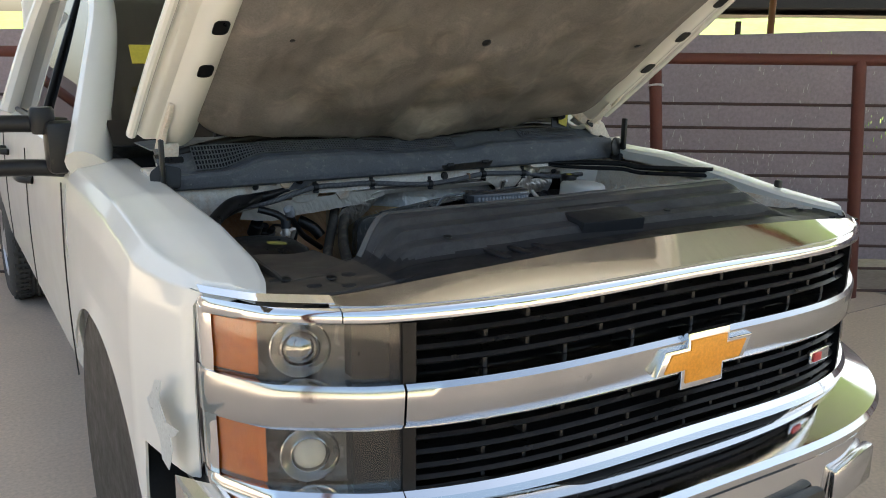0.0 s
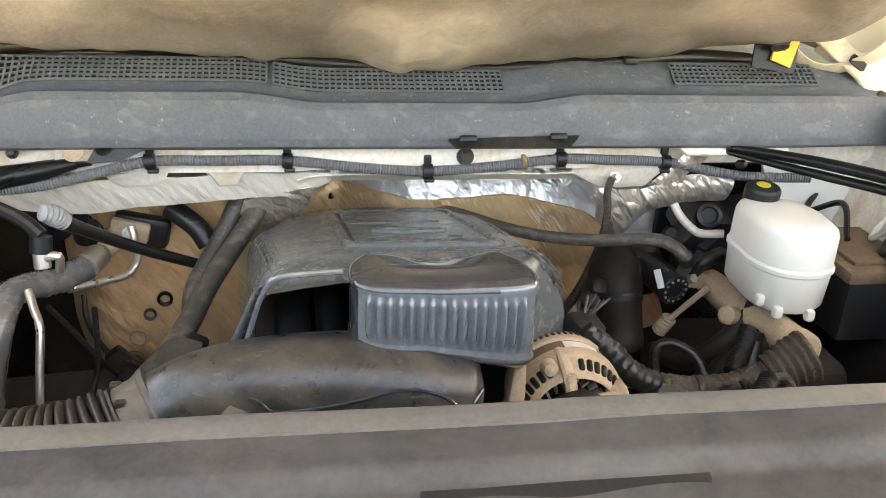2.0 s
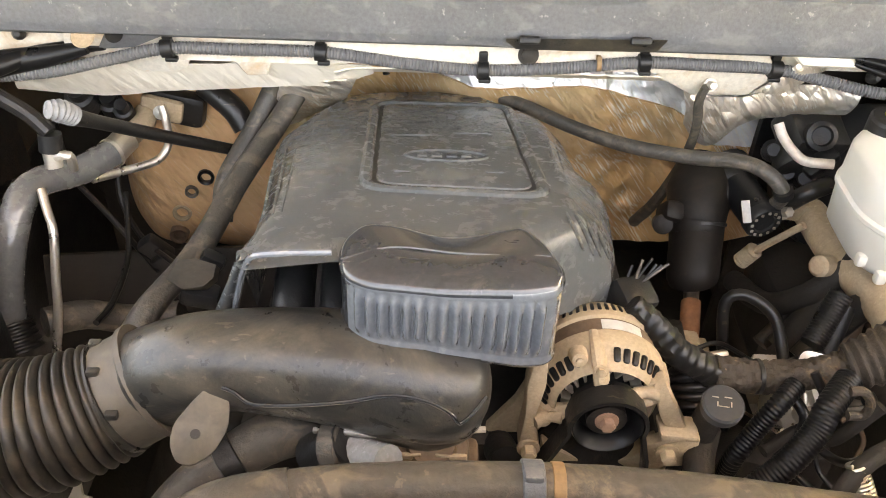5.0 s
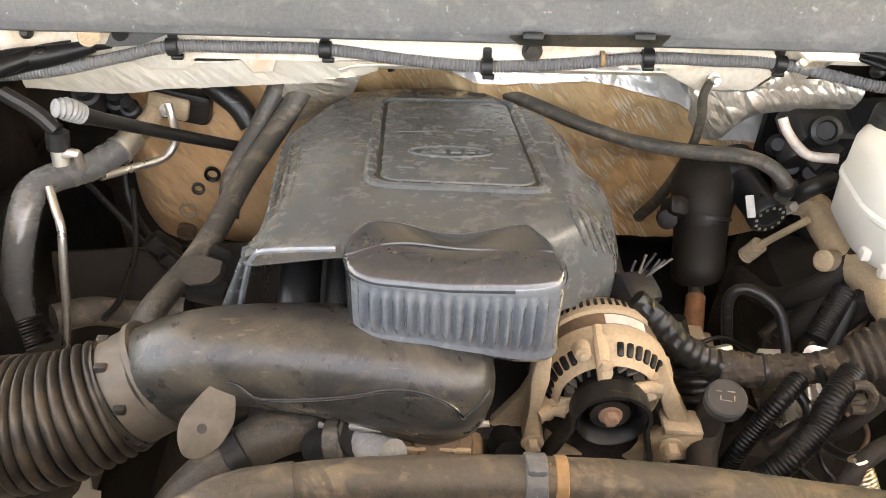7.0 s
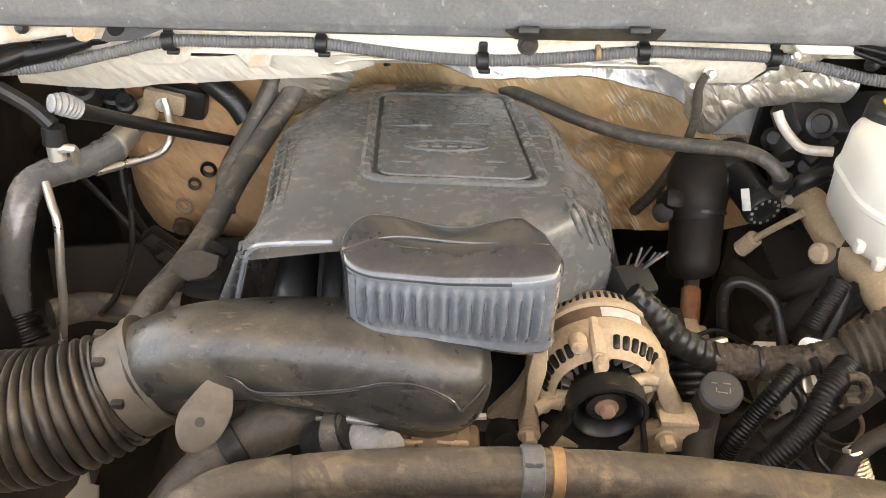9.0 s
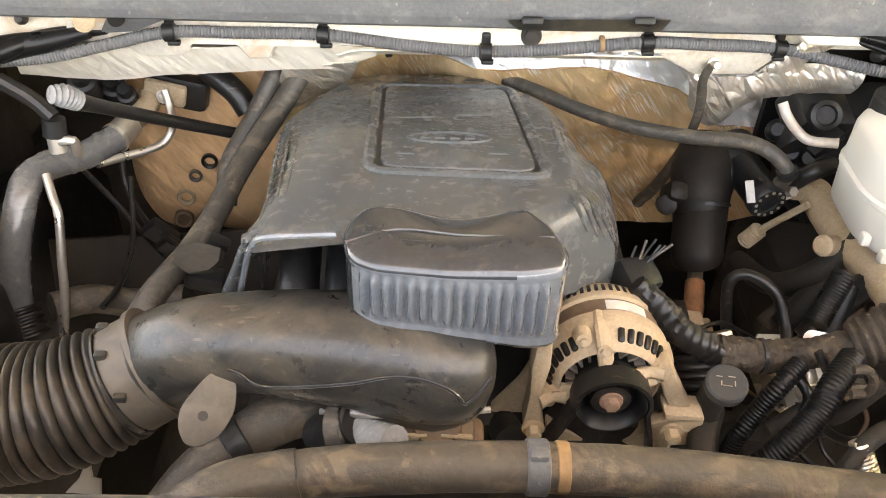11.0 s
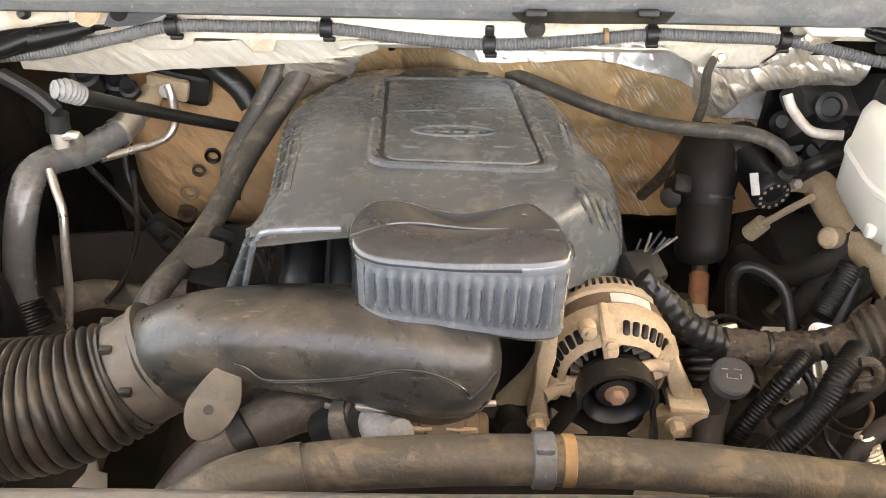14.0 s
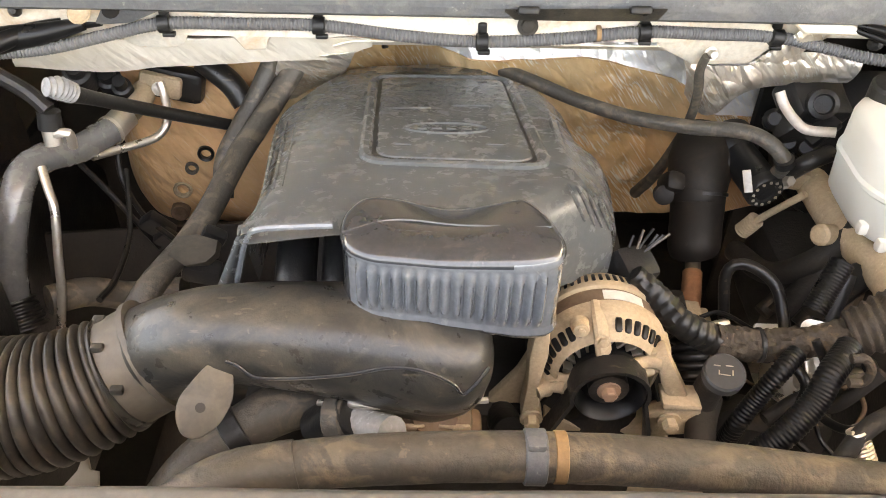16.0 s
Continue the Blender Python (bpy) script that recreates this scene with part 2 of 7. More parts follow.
def foil_mat(name, tint, second, metal, streak, crinkle, facets=1.0):
    """Thin crinkled foil: mud of one tint over it, bare scratches through the mud with their glint painted cream."""
    m = mat(name, tint, 0.34, metal, second, 0.9, 9, 0.0, vary=-1)
    n, l = m.node_tree.nodes, m.node_tree.links
    b = n["Principled BSDF"]
    at = n.new("ShaderNodeTexCoord").outputs["Object"]

    def stretched(kind, scale, stretch, turn):
        g, t = n.new("ShaderNodeMapping"), n.new("ShaderNodeTex" + kind)
        g.vector_type = "TEXTURE"
        g.inputs["Scale"].default_value, g.inputs["Rotation"].default_value = [1 / k for k in stretch], turn
        l.new(at, g.inputs["Vector"]); l.new(g.outputs[0], t.inputs["Vector"])
        t.inputs["Scale"].default_value = scale
        return t

    s_ = stretched("Noise", 480, (1.0, 0.3, 0.03), (0, -0.62, 0))
    s_.inputs["Detail"].default_value, s_.inputs["Distortion"].default_value = 3, 0.25
    where = stretched("Noise", 9, (1, 1, 1), (0, 0, 0))
    gate = n.new("ShaderNodeMapRange")
    l.new(where.outputs["Fac"], gate.inputs["Value"])
    for key, val in zip(("From Min", "From Max", "To Min", "To Max"), (0.36, 0.62, -0.07, 0.070)):
        gate.inputs[key].default_value = val
    add = n.new("ShaderNodeMath")
    l.new(s_.outputs["Fac"], add.inputs[0]); l.new(gate.outputs[0], add.inputs[1])
    cut_ = n.new("ShaderNodeMapRange")
    l.new(add.outputs[0], cut_.inputs["Value"])
    for key, val in zip(("From Min", "From Max", "To Min", "To Max"), (0.59, 0.64, 0.0, streak)):
        cut_.inputs[key].default_value = val
    x = n.new("ShaderNodeMix")
    x.data_type = "RGBA"
    old = b.inputs["Base Color"].links[0].from_socket
    # scratches go pale cream: their glint is put into the base colour
    l.new(cut_.outputs[0], x.inputs[0]); l.new(old, x.inputs[6]); x.inputs[7].default_value = (0.94, 0.89, 0.80, 1)
    l.new(x.outputs[2], b.inputs["Base Color"])
    crease = stretched("Voronoi", 48, (1.3, 1, 0.45), (0.2, -0.6, 0.3))
    crease.feature = "DISTANCE_TO_EDGE"
    a, z = n.new("ShaderNodeBump"), n.new("ShaderNodeBump")
    a.inputs["Strength"].default_value, a.inputs["Distance"].default_value = crinkle * facets, 0.03
    l.new(crease.outputs["Distance"], a.inputs["Height"])
    w = stretched("Noise", 34, (1.4, 1, 0.35), (0.2, -0.7, 0.3))
    w.inputs["Detail"].default_value, w.inputs["Distortion"].default_value = 2.5, 0.3
    z.inputs["Strength"].default_value, z.inputs["Distance"].default_value = crinkle, 0.03
    l.new(w.outputs["Fac"], z.inputs["Height"]); l.new(a.outputs[0], z.inputs["Normal"])
    l.new(z.outputs[0], b.inputs["Normal"])
    return m


foil = foil_mat("crinkled_foil", (0.86, 0.81, 0.74), (0.66, 0.48, 0.29), 0.66, 1.0, 0.50, 0.75)
foil_cream = foil_mat("cream_dusted_foil", (0.86, 0.80, 0.70), (0.76, 0.66, 0.52), 0.12, 0.35, 0.22, 0.4)
# cool white tint carries the sky mirrored in the bare shelf
foil_white = foil_mat("sky_white_foil", (0.91, 0.92, 0.94), (0.86, 0.82, 0.76), 0.50, 0.8, 0.30, 0.6)
foil_tan = foil_mat("mud_coated_foil", (0.79, 0.49, 0.265), (0.57, 0.325, 0.155), 0.14, 0.22, 0.30, 0.35)
grey_film = mat("grey_film", (0.56, 0.585, 0.575), 0.35, 0, (0.45, 0.47, 0.465), 0.8, 20, 0.1)
olive = mat("faded_olive_mark", (0.26, 0.24, 0.05), 0.6, 0, (0.16, 0.15, 0.05), 0.8, 40, 0.0)
foil_mix = foil_mat("tan_dusted_shiny_foil", (0.83, 0.585, 0.335), (0.60, 0.335, 0.135), 0.35, 0.85, 0.30, 0.45)
foil_dull = foil_mat("olive_dusted_foil", (0.62, 0.50, 0.31), (0.46, 0.34, 0.19), 0.55, 0.6, 0.30, 0.5)


def pad_mat():
    m = mat("hood_insulation", (0.150, 0.139, 0.128), 0.95, 0, (0.255, 0.230, 0.205), 0.9, 5, 0.0, 200, dust=(0.58, 0.50, 0.42), cover=0.10, dust_scale=4.5, soft=0.1)
    n, l = m.node_tree.nodes, m.node_tree.links
    w = n.new("ShaderNodeTexNoise")
    w.inputs["Scale"].default_value, w.inputs["Detail"].default_value = 6, 6
    l.new(n.new("ShaderNodeTexCoord").outputs["Object"], w.inputs["Vector"])
    b, at = n["Principled BSDF"], n.new("ShaderNodeTexCoord").outputs["Object"]
    old = b.inputs["Base Color"].links[0].from_socket
    for c, reach in (((0.02, 1.18, 1.42), 0.16), ((-0.02, 0.95, 1.60), 0.10), ((-0.45, 1.10, 1.47), 0.10), ((0.45, 1.08, 1.50), 0.10)):
        d, f, k, x = (n.new("ShaderNode" + kind) for kind in ("VectorMath", "MapRange", "Math", "Mix"))
        d.operation, d.inputs[1].default_value = "DISTANCE", c
        l.new(at, d.inputs[0])
        for key, val in zip(("From Min", "From Max", "To Min", "To Max"), (0.02, reach, 1.0, 0.0)):
            f.inputs[key].default_value = val
        l.new(d.outputs["Value"], f.inputs["Value"])
        s = n.new("ShaderNodeTexNoise")
        s.inputs["Scale"].default_value, s.inputs["Detail"].default_value, s.inputs["Distortion"].default_value = 16, 7, 1.5
        l.new(at, s.inputs["Vector"])
        k.operation = "MULTIPLY"
        l.new(f.outputs[0], k.inputs[0]); l.new(s.outputs["Fac"], k.inputs[1])
        x.data_type = "RGBA"
        l.new(k.outputs[0], x.inputs[0]); l.new(old, x.inputs[6]); x.inputs[7].default_value = (0.78, 0.68, 0.57, 1) if abs(c[0]) < 0.1 else (0.42, 0.37, 0.32, 1)
        old = x.outputs[2]
    l.new(old, b.inputs["Base Color"])
    u = n.new("ShaderNodeBump")
    u.inputs["Strength"].default_value, u.inputs["Distance"].default_value = 0.45, 0.04
    l.new(w.outputs["Fac"], u.inputs["Height"])
    l.new(u.outputs[0], n["Principled BSDF"].inputs["Normal"])
    return m


pad = pad_mat()


def clear(name, tint, rough=0.02, gloss=0.30):
    m = bpy.data.materials.new(name)
    m.use_nodes = True
    n, l = m.node_tree.nodes, m.node_tree.links
    n.remove(n["Principled BSDF"])
    t, g, x, f = (n.new("ShaderNodeBsdf" + k) if k != "mix" else n.new("ShaderNodeMixShader") for k in ("Transparent", "Glossy", "mix", "Transparent"))
    n.remove(f)
    t.inputs["Color"].default_value, g.inputs["Roughness"].default_value = (*tint, 1), rough
    fr = n.new("ShaderNodeLayerWeight")
    fr.inputs["Blend"].default_value = 0.22
    k = n.new("ShaderNodeMath")
    k.operation, k.inputs[1].default_value, k.inputs[2].default_value = "MULTIPLY_ADD", gloss, gloss * 0.12
    l.new(fr.outputs["Facing"], k.inputs[0])
    l.new(k.outputs[0], x.inputs[0]); l.new(t.outputs[0], x.inputs[1]); l.new(g.outputs[0], x.inputs[2])
    l.new(x.outputs[0], n["Material Output"].inputs["Surface"])
    return m


lens_clear = clear("clear_lens", (0.92, 0.92, 0.9))
window_glass = clear("tinted_window_glass", (0.18, 0.2, 0.2))
door_glass = clear("reflective_door_glass", (0.22, 0.24, 0.25), 0.02, 0.75)

# ---- mesh tools ----
def thing(name, at, label, category, group="", kind=""):
    ob = new(name)
    ob.empty_display_size = 0.1
    ob.location = at
    return tagged(ob, label, category, group, kind)


def part(name, bm, material, parent=None, label="", smooth=35):
    me = bpy.data.meshes.new(name)
    bmesh.ops.recalc_face_normals(bm, faces=bm.faces)
    bm.to_mesh(me)
    bm.free()
    me.materials.append(material)
    if smooth:
        me.polygons.foreach_set("use_smooth", [True] * len(me.polygons))
        me.set_sharp_from_angle(angle=radians(smooth))
    ob = new(name, me)
    if parent:
        base = Vector((0, 0, 0))
        up = parent
        while up:
            base += Vector(up.location) if up.type == "EMPTY" else Vector((0, 0, 0))
            up = up.parent
        ob.parent = parent
        ob.matrix_parent_inverse = Matrix.Translation(-base) if parent.type == "EMPTY" else Matrix()
    return tagged(ob, label)


def single(name, bm, material, label, category, group="", kind="", smooth=35):
    return tagged(part(name, bm, material, None, "", smooth), label, category, group, kind)


def joined(*bms):
    out = bmesh.new()
    me = bpy.data.meshes.new("tmp")
    for b in bms:
        b.to_mesh(me)
        b.free()
        out.from_mesh(me)
    bpy.data.meshes.remove(me)
    return out


def spline(points, step):
    """Catmull-Rom through the points, sampled evenly; also gives each sample's place among the points."""
    p = [Vector(q) for q in points]
    p = [p[0] * 2 - p[1]] + p + [p[-1] * 2 - p[-2]]
    fine = []
    for i in range(1, len(p) - 2):
        for k in range(24):
            t = k / 24
            a, b, c, d = p[i - 1], p[i], p[i + 1], p[i + 2]
            fine.append((0.5 * (2 * b + (c - a) * t + (2 * a - 5 * b + 4 * c - d) * t * t + (3 * b - a - 3 * c + d) * t ** 3), i - 1 + t))
    fine.append((p[-2], len(p) - 3))
    out, left = [fine[0]], step
    for (a, ua), (b, ub) in zip(fine, fine[1:]):
        d = (b - a).length
        while d >= left and d > 0:
            f = left / d
            a, ua = a.lerp(b, f), ua + (ub - ua) * f
            out.append((a, ua))
            d, left = d - left, step
        left -= d
    out.append(fine[-1])
    return out


def tube(points, radius, seg=14, step=0.008, rib=0.0, pitch=0.0, squash=1.0, rough=0.0, round_rib=False):
    """A hose through the points. radius: one, or one a point; rib and pitch: depth and spacing of its rings."""
    if pitch:
        step = pitch / (10 if round_rib else 6)
    run = spline(points, step)
    rs = radius if isinstance(radius, (list, tuple)) else [radius] * len(points)
    bm = bmesh.new()
    rings, s, side = [], 0.0, None
    for i, (c, u) in enumerate(run):
        d = (run[min(i + 1, len(run) - 1)][0] - run[max(i - 1, 0)][0]).normalized()
        if side is None:
            side = d.orthogonal().normalized()
        side = (side - d * side.dot(d)).normalized()
        up = d.cross(side)
        if i:
            s += (c - run[i - 1][0]).length
        k = min(int(u), len(rs) - 2)
        r = rs[k] + (rs[k + 1] - rs[k]) * (u - k)
        if rib and round_rib:
            r += rib * (2 * abs(math.sin(math.pi * s / pitch)) ** 0.7 - 1)
        elif rib:
            r += rib * max(-0.6, min(0.6, math.sin(2 * math.pi * s / pitch))) / 0.6
        ring = []
        for j in range(seg):
            a = 2 * math.pi * j / seg
            rr = r * (1 + rough * noise.noise(Vector((c.x * 60 + j, c.y * 60, c.z * 60)))) if rough else r
            ring.append(bm.verts.new(c + side * (rr * math.cos(a)) + up * (rr * squash * math.sin(a))))
        rings.append(ring)
    for a, b in zip(rings, rings[1:]):
        for j in range(seg):
            bm.faces.new((a[j], a[(j + 1) % seg], b[(j + 1) % seg], b[j]))
    bm.faces.new(rings[0][::-1])
    bm.faces.new(rings[-1])
    return bm


def lathe(profile, at, axis, seg=28, arc=(0, 360)):
    """A turned form: profile of (radius, height along the axis)."""
    q = Vector(axis).normalized().to_track_quat("Z", "Y").to_matrix()
    at = Vector(at)
    bm = bmesh.new()
    full = arc[1] - arc[0] >= 360
    n = seg if full else seg + 1
    rings = []
    for r, h in profile:
        rings.append([bm.verts.new(at + q @ Vector((r * math.cos(a), r * math.sin(a), h))) for a in (radians(arc[0] + (arc[1] - arc[0]) * j / seg) for j in range(n))])
    for a, b in zip(rings, rings[1:]):
        for j in range(seg):
            bm.faces.new((a[j], a[(j + 1) % n], b[(j + 1) % n], b[j]))
    if full:
        bm.faces.new(rings[0][::-1])
        bm.faces.new(rings[-1])
    bmesh.ops.remove_doubles(bm, verts=bm.verts, dist=1e-5)
    return bm


def box(at, size, bevel=0.0, turn=(0, 0, 0), seg=2):
    bm = bmesh.new()
    bmesh.ops.create_cube(bm, size=1)
    bmesh.ops.scale(bm, vec=size, verts=bm.verts)
    if bevel:
        bmesh.ops.bevel(bm, geom=bm.edges[:], offset=bevel, segments=seg, affect="EDGES", profile=0.5)
    bm.transform(pose(*at, *turn))
    return bm


def slab(outline, m, depth, bevel=0.0, seg=2):
    """A flat outline in the xy plane, thickened along z by depth, and put in place by m."""
    bm = bmesh.new()
    f = bm.faces.new([bm.verts.new((x, y, 0)) for x, y in outline])
    out = bmesh.ops.extrude_face_region(bm, geom=[f])
    bmesh.ops.translate(bm, vec=(0, 0, depth), verts=[g for g in out["geom"] if isinstance(g, bmesh.types.BMVert)])
    if bevel:
        caps = [g for g in out["geom"] if isinstance(g, bmesh.types.BMFace)]
        bmesh.ops.bevel(bm, geom=list({e for c in caps for e in c.edges}), offset=bevel, segments=seg, affect="EDGES", profile=0.5)
    bm.transform(m)
    return bm


def sheet(fn, nu, nv, thick=0.0):
    """A surface fn(u, v) for u, v from 0 to 1, thickened to its back."""
    bm = bmesh.new()
    g = [[bm.verts.new(fn(i / nu, j / nv)) for j in range(nv + 1)] for i in range(nu + 1)]
    for i in range(nu):
        for j in range(nv):
            bm.faces.new((g[i][j], g[i + 1][j], g[i + 1][j + 1], g[i][j + 1]))
    if thick:
        bm.normal_update()
        bmesh.ops.solidify(bm, geom=bm.faces[:], thickness=thick)
    return bm


def ring_shell(outline, loops, close=True, centre=None):
    """Stacked copies of a closed outline: each loop is (inset, fn) with fn(x, y) giving the height; the last is filled."""
    bm = bmesh.new()
    n = len(outline)
    pts = [Vector((x, y)) for x, y in outline]
    area = sum(pts[i].x * pts[(i + 1) % n].y - pts[(i + 1) % n].x * pts[i].y for i in range(n))
    normals = []
    for i in range(n):
        d = (pts[(i + 1) % n] - pts[i - 1]).normalized()
        normals.append(Vector((-d.y, d.x)) * (1 if area > 0 else -1))
    rings = []
    for inset, fn in loops:
        rings.append([bm.verts.new((*(p + v * inset), fn(*(p + v * inset)))) for p, v in zip(pts, normals)])
    if centre:
        last, fn = rings[-1], loops[-1][1]
        for k in range(1, 13):
            ring = []
            for v in last:
                q = Vector((v.co.x, v.co.y)).lerp(Vector(centre), k / 12.5)
                ring.append(bm.verts.new((q.x, q.y, fn(q.x, q.y))))
            rings.append(ring)
    for a, b in zip(rings, rings[1:]):
        for j in range(n):
            bm.faces.new((a[j], a[(j + 1) % n], b[(j + 1) % n], b[j]))
    if close:
        f = bm.faces.new(rings[-1])
        bmesh.ops.triangulate(bm, faces=[f])
    return bm


def rounded(points, r, seg=5):
    """Rounds the corners of a closed outline."""
    out = []
    n = len(points)
    for i in range(n):
        p, a, b = (Vector(points[k % n]) for k in (i, i - 1, i + 1))
        k = min(r, (a - p).length * 0.45, (b - p).length * 0.45)
        a, b = p + (a - p).normalized() * k, p + (b - p).normalized() * k
        for j in range(seg + 1):
            t = j / seg
            out.append(tuple(a * (1 - t) ** 2 + p * 2 * t * (1 - t) + b * t * t))
    return out


def bolt(at, axis, r, h=None):
    h = h or r * 0.9
    return joined(lathe([(r * 1.5, 0), (r * 1.5, h * 0.25), (r, h * 0.25)], at, axis, 16), lathe([(r, h * 0.2), (r, h), (r * 0.8, h * 1.12)], at, axis, 6))


def plate(points, material_depth, out=(0, -0.6, 0.8), bevel=0.0):
    """A flat cut sheet through the points, thickened away from the viewer's side."""
    bm = bmesh.new()
    f = bm.faces.new([bm.verts.new(p) for p in points])
    ex = bmesh.ops.extrude_face_region(bm, geom=[f])
    bmesh.ops.translate(bm, vec=Vector(out).normalized() * -material_depth, verts=[g for g in ex["geom"] if isinstance(g, bmesh.types.BMVert)])
    if bevel:
        bmesh.ops.bevel(bm, geom=bm.edges[:], offset=bevel, segments=2, affect="EDGES", profile=0.5, clamp_overlap=True)
    return bm


def ruled(upper, lower, nu=60, nv=14, wrinkle=0.0, thick=0.002, bow=(0, 0, 0)):
    """A sheet hung between two lines of points, with fine wrinkles."""
    a, b = [[p for p, _ in spline(q, 0.002)] for q in (upper, lower)]

    def f(u, v):
        p, q = a[int(u * (len(a) - 1))], b[int(u * (len(b) - 1))]
        r = p.lerp(q, v) + Vector(bow) * math.sin(math.pi * v)
        k = wrinkle * (noise.noise(r * 22) + 0.6 * noise.noise(r * 60) + 0.8 * abs(noise.noise(Vector((r.x * 45 + r.z * 40, r.y * 8, 3)))))
        return r + Vector((0, -0.7, 0.7)) * k
    return sheet(f, nu, nv, thick)

# ---- the place: slab, ground, carport, fence ----
ground = single("ground", sheet(lambda u, v: ((u - 0.5) * 900, (v - 0.5) * 900, -0.03 + 0.0 * u), 6, 6, 0.2), dirt,
                "sunlit pale dirt and gravel yard reaching the horizon", "ground", kind="structure")
slabs = single("floor", box((-1.0, 1.0, -0.06), (10.4, 18.0, 0.12), 0.01), concrete, "smooth tan concrete slab under the carport with dusty stains", "floor", kind="structure")
for k in range(4):
    part("joint", box((-1.0, -6.5 + 4.2 * k, 0.0005), (10.3, 0.008, 0.004)), dirt, slabs)


def roof():
    bm = bmesh.new()
    cols = []
    n = 480
    for i in range(n + 1):
        x = -2.4 + 14.4 * i / n
        lift = 0.010 if (i % 6) < 2 else 0.0
        cols.append([bm.verts.new((x, y, 4.65 + lift)) for y in (-1.2, 1.0, 6.0, 13.4)])
    for a, b in zip(cols, cols[1:]):
        for j in range(3):
            bm.faces.new((a[j], b[j], b[j + 1], a[j + 1]))
    bm.normal_update()
    bmesh.ops.solidify(bm, geom=bm.faces[:], thickness=0.01)
    return bm


single("ceiling", roof(), roof_metal, "cream ribbed steel sheets of the carport roof", "roof", kind="structure", smooth=0)
for y in (-1.0, 2.4, 5.8, 9.2, 13.2):
    single("roof_beam", box((4.8, y, 4.54), (14.2, 0.10, 0.18), 0.01), red_pipe, "red oxide steel beam under the carport roof", "beam", "carport beams", "structure")
for x, y in ((-2.3, -1.0), (-2.3, 9.2), (11.8, -1.0), (11.8, 9.2)):
    single("post", tube([(x, y, 0), (x, y, 2.2), (x, y, 4.45)], 0.06, 16, 0.5), red_pipe, "red oxide pipe post holding up the carport roof", "post", "carport posts", "structure")

# fence of red pipe with thin rods, and the shade screen behind it
FA, FB = Vector((2.80, 2.88, 0)), Vector((3.88, 2.16, 0))
FD = (FB - FA).normalized()
fence = thing("fence", FA, "red oxide pipe fence with thin dark horizontal rods", "fence")
for k in range(-5, 7):
    p = FA + (FB - FA) * k
    part("post", tube([p + FD * 0.06, p + Vector((0, 0, 0.8)), p - FD * 0.06 + Vector((0, 0, 1.57))], 0.041, 14, 0.4), red_pipe, fence)
a, b = FA - (FB - FA) * 5, FA + (FB - FA) * 6
part("top_rail", tube([a + Vector((0, 0, 1.58)), (a + b) / 2 + Vector((0, 0, 1.575)), b + Vector((0, 0, 1.58))], 0.036, 14, 0.5), red_pipe, fence)
for k in range(9):
    h = Vector((0, 0, 1.30 - 0.155 * k))
    part("rod", tube([a + h, (a + b) / 2 + h - Vector((0, 0, 0.012)), b + h], 0.010, 8, 0.5), rod_steel, fence)
part("wire_tie", lathe([(0.046, -0.006), (0.052, -0.006), (0.052, 0.006), (0.046, 0.006)], FA - FD * 0.045 + Vector((0, 0, 1.40)), (0.1, 0.2, 1), 14), white_label, fence, "white wire tie")


def screen_mat():
    m = mat("mauve_shade_cloth", (0.36, 0.30, 0.315), 0.95, 0, (0.29, 0.24, 0.255), 0.8, 1.5, 0.0, 40)
    n, l = m.node_tree.nodes, m.node_tree.links
    at = n.new("ShaderNodeTexCoord").outputs["Object"]
    v = n.new("ShaderNodeTexVoronoi")
    v.inputs["Scale"].default_value = 60
    tall = n.new("ShaderNodeMapping")
    tall.inputs["Scale"].default_value = (1, 1, 0.22)
    l.new(at, tall.inputs["Vector"])
    l.new(tall.outputs[0], v.inputs["Vector"])
    big = n.new("ShaderNodeTexNoise")
    big.inputs["Scale"].default_value = 1.4
    l.new(at, big.inputs["Vector"])
    r = n.new("ShaderNodeMapRange")
    l.new(big.outputs["Fac"], r.inputs["Value"])
    for key, val in zip(("From Min", "From Max", "To Min", "To Max"), (0.45, 0.75, 0.0, 0.32)):
        r.inputs[key].default_value = val
    less = n.new("ShaderNodeMath")
    less.operation = "LESS_THAN"
    l.new(v.outputs["Distance"], less.inputs[0]); l.new(r.outputs[0], less.inputs[1])
    t, x = n.new("ShaderNodeBsdfTransparent"), n.new("ShaderNodeMixShader")
    l.new(less.outputs[0], x.inputs[0])
    l.new(n["Principled BSDF"].outputs[0], x.inputs[1]); l.new(t.outputs[0], x.inputs[2])
    l.new(x.outputs[0], n["Material Output"].inputs["Surface"])
    return m


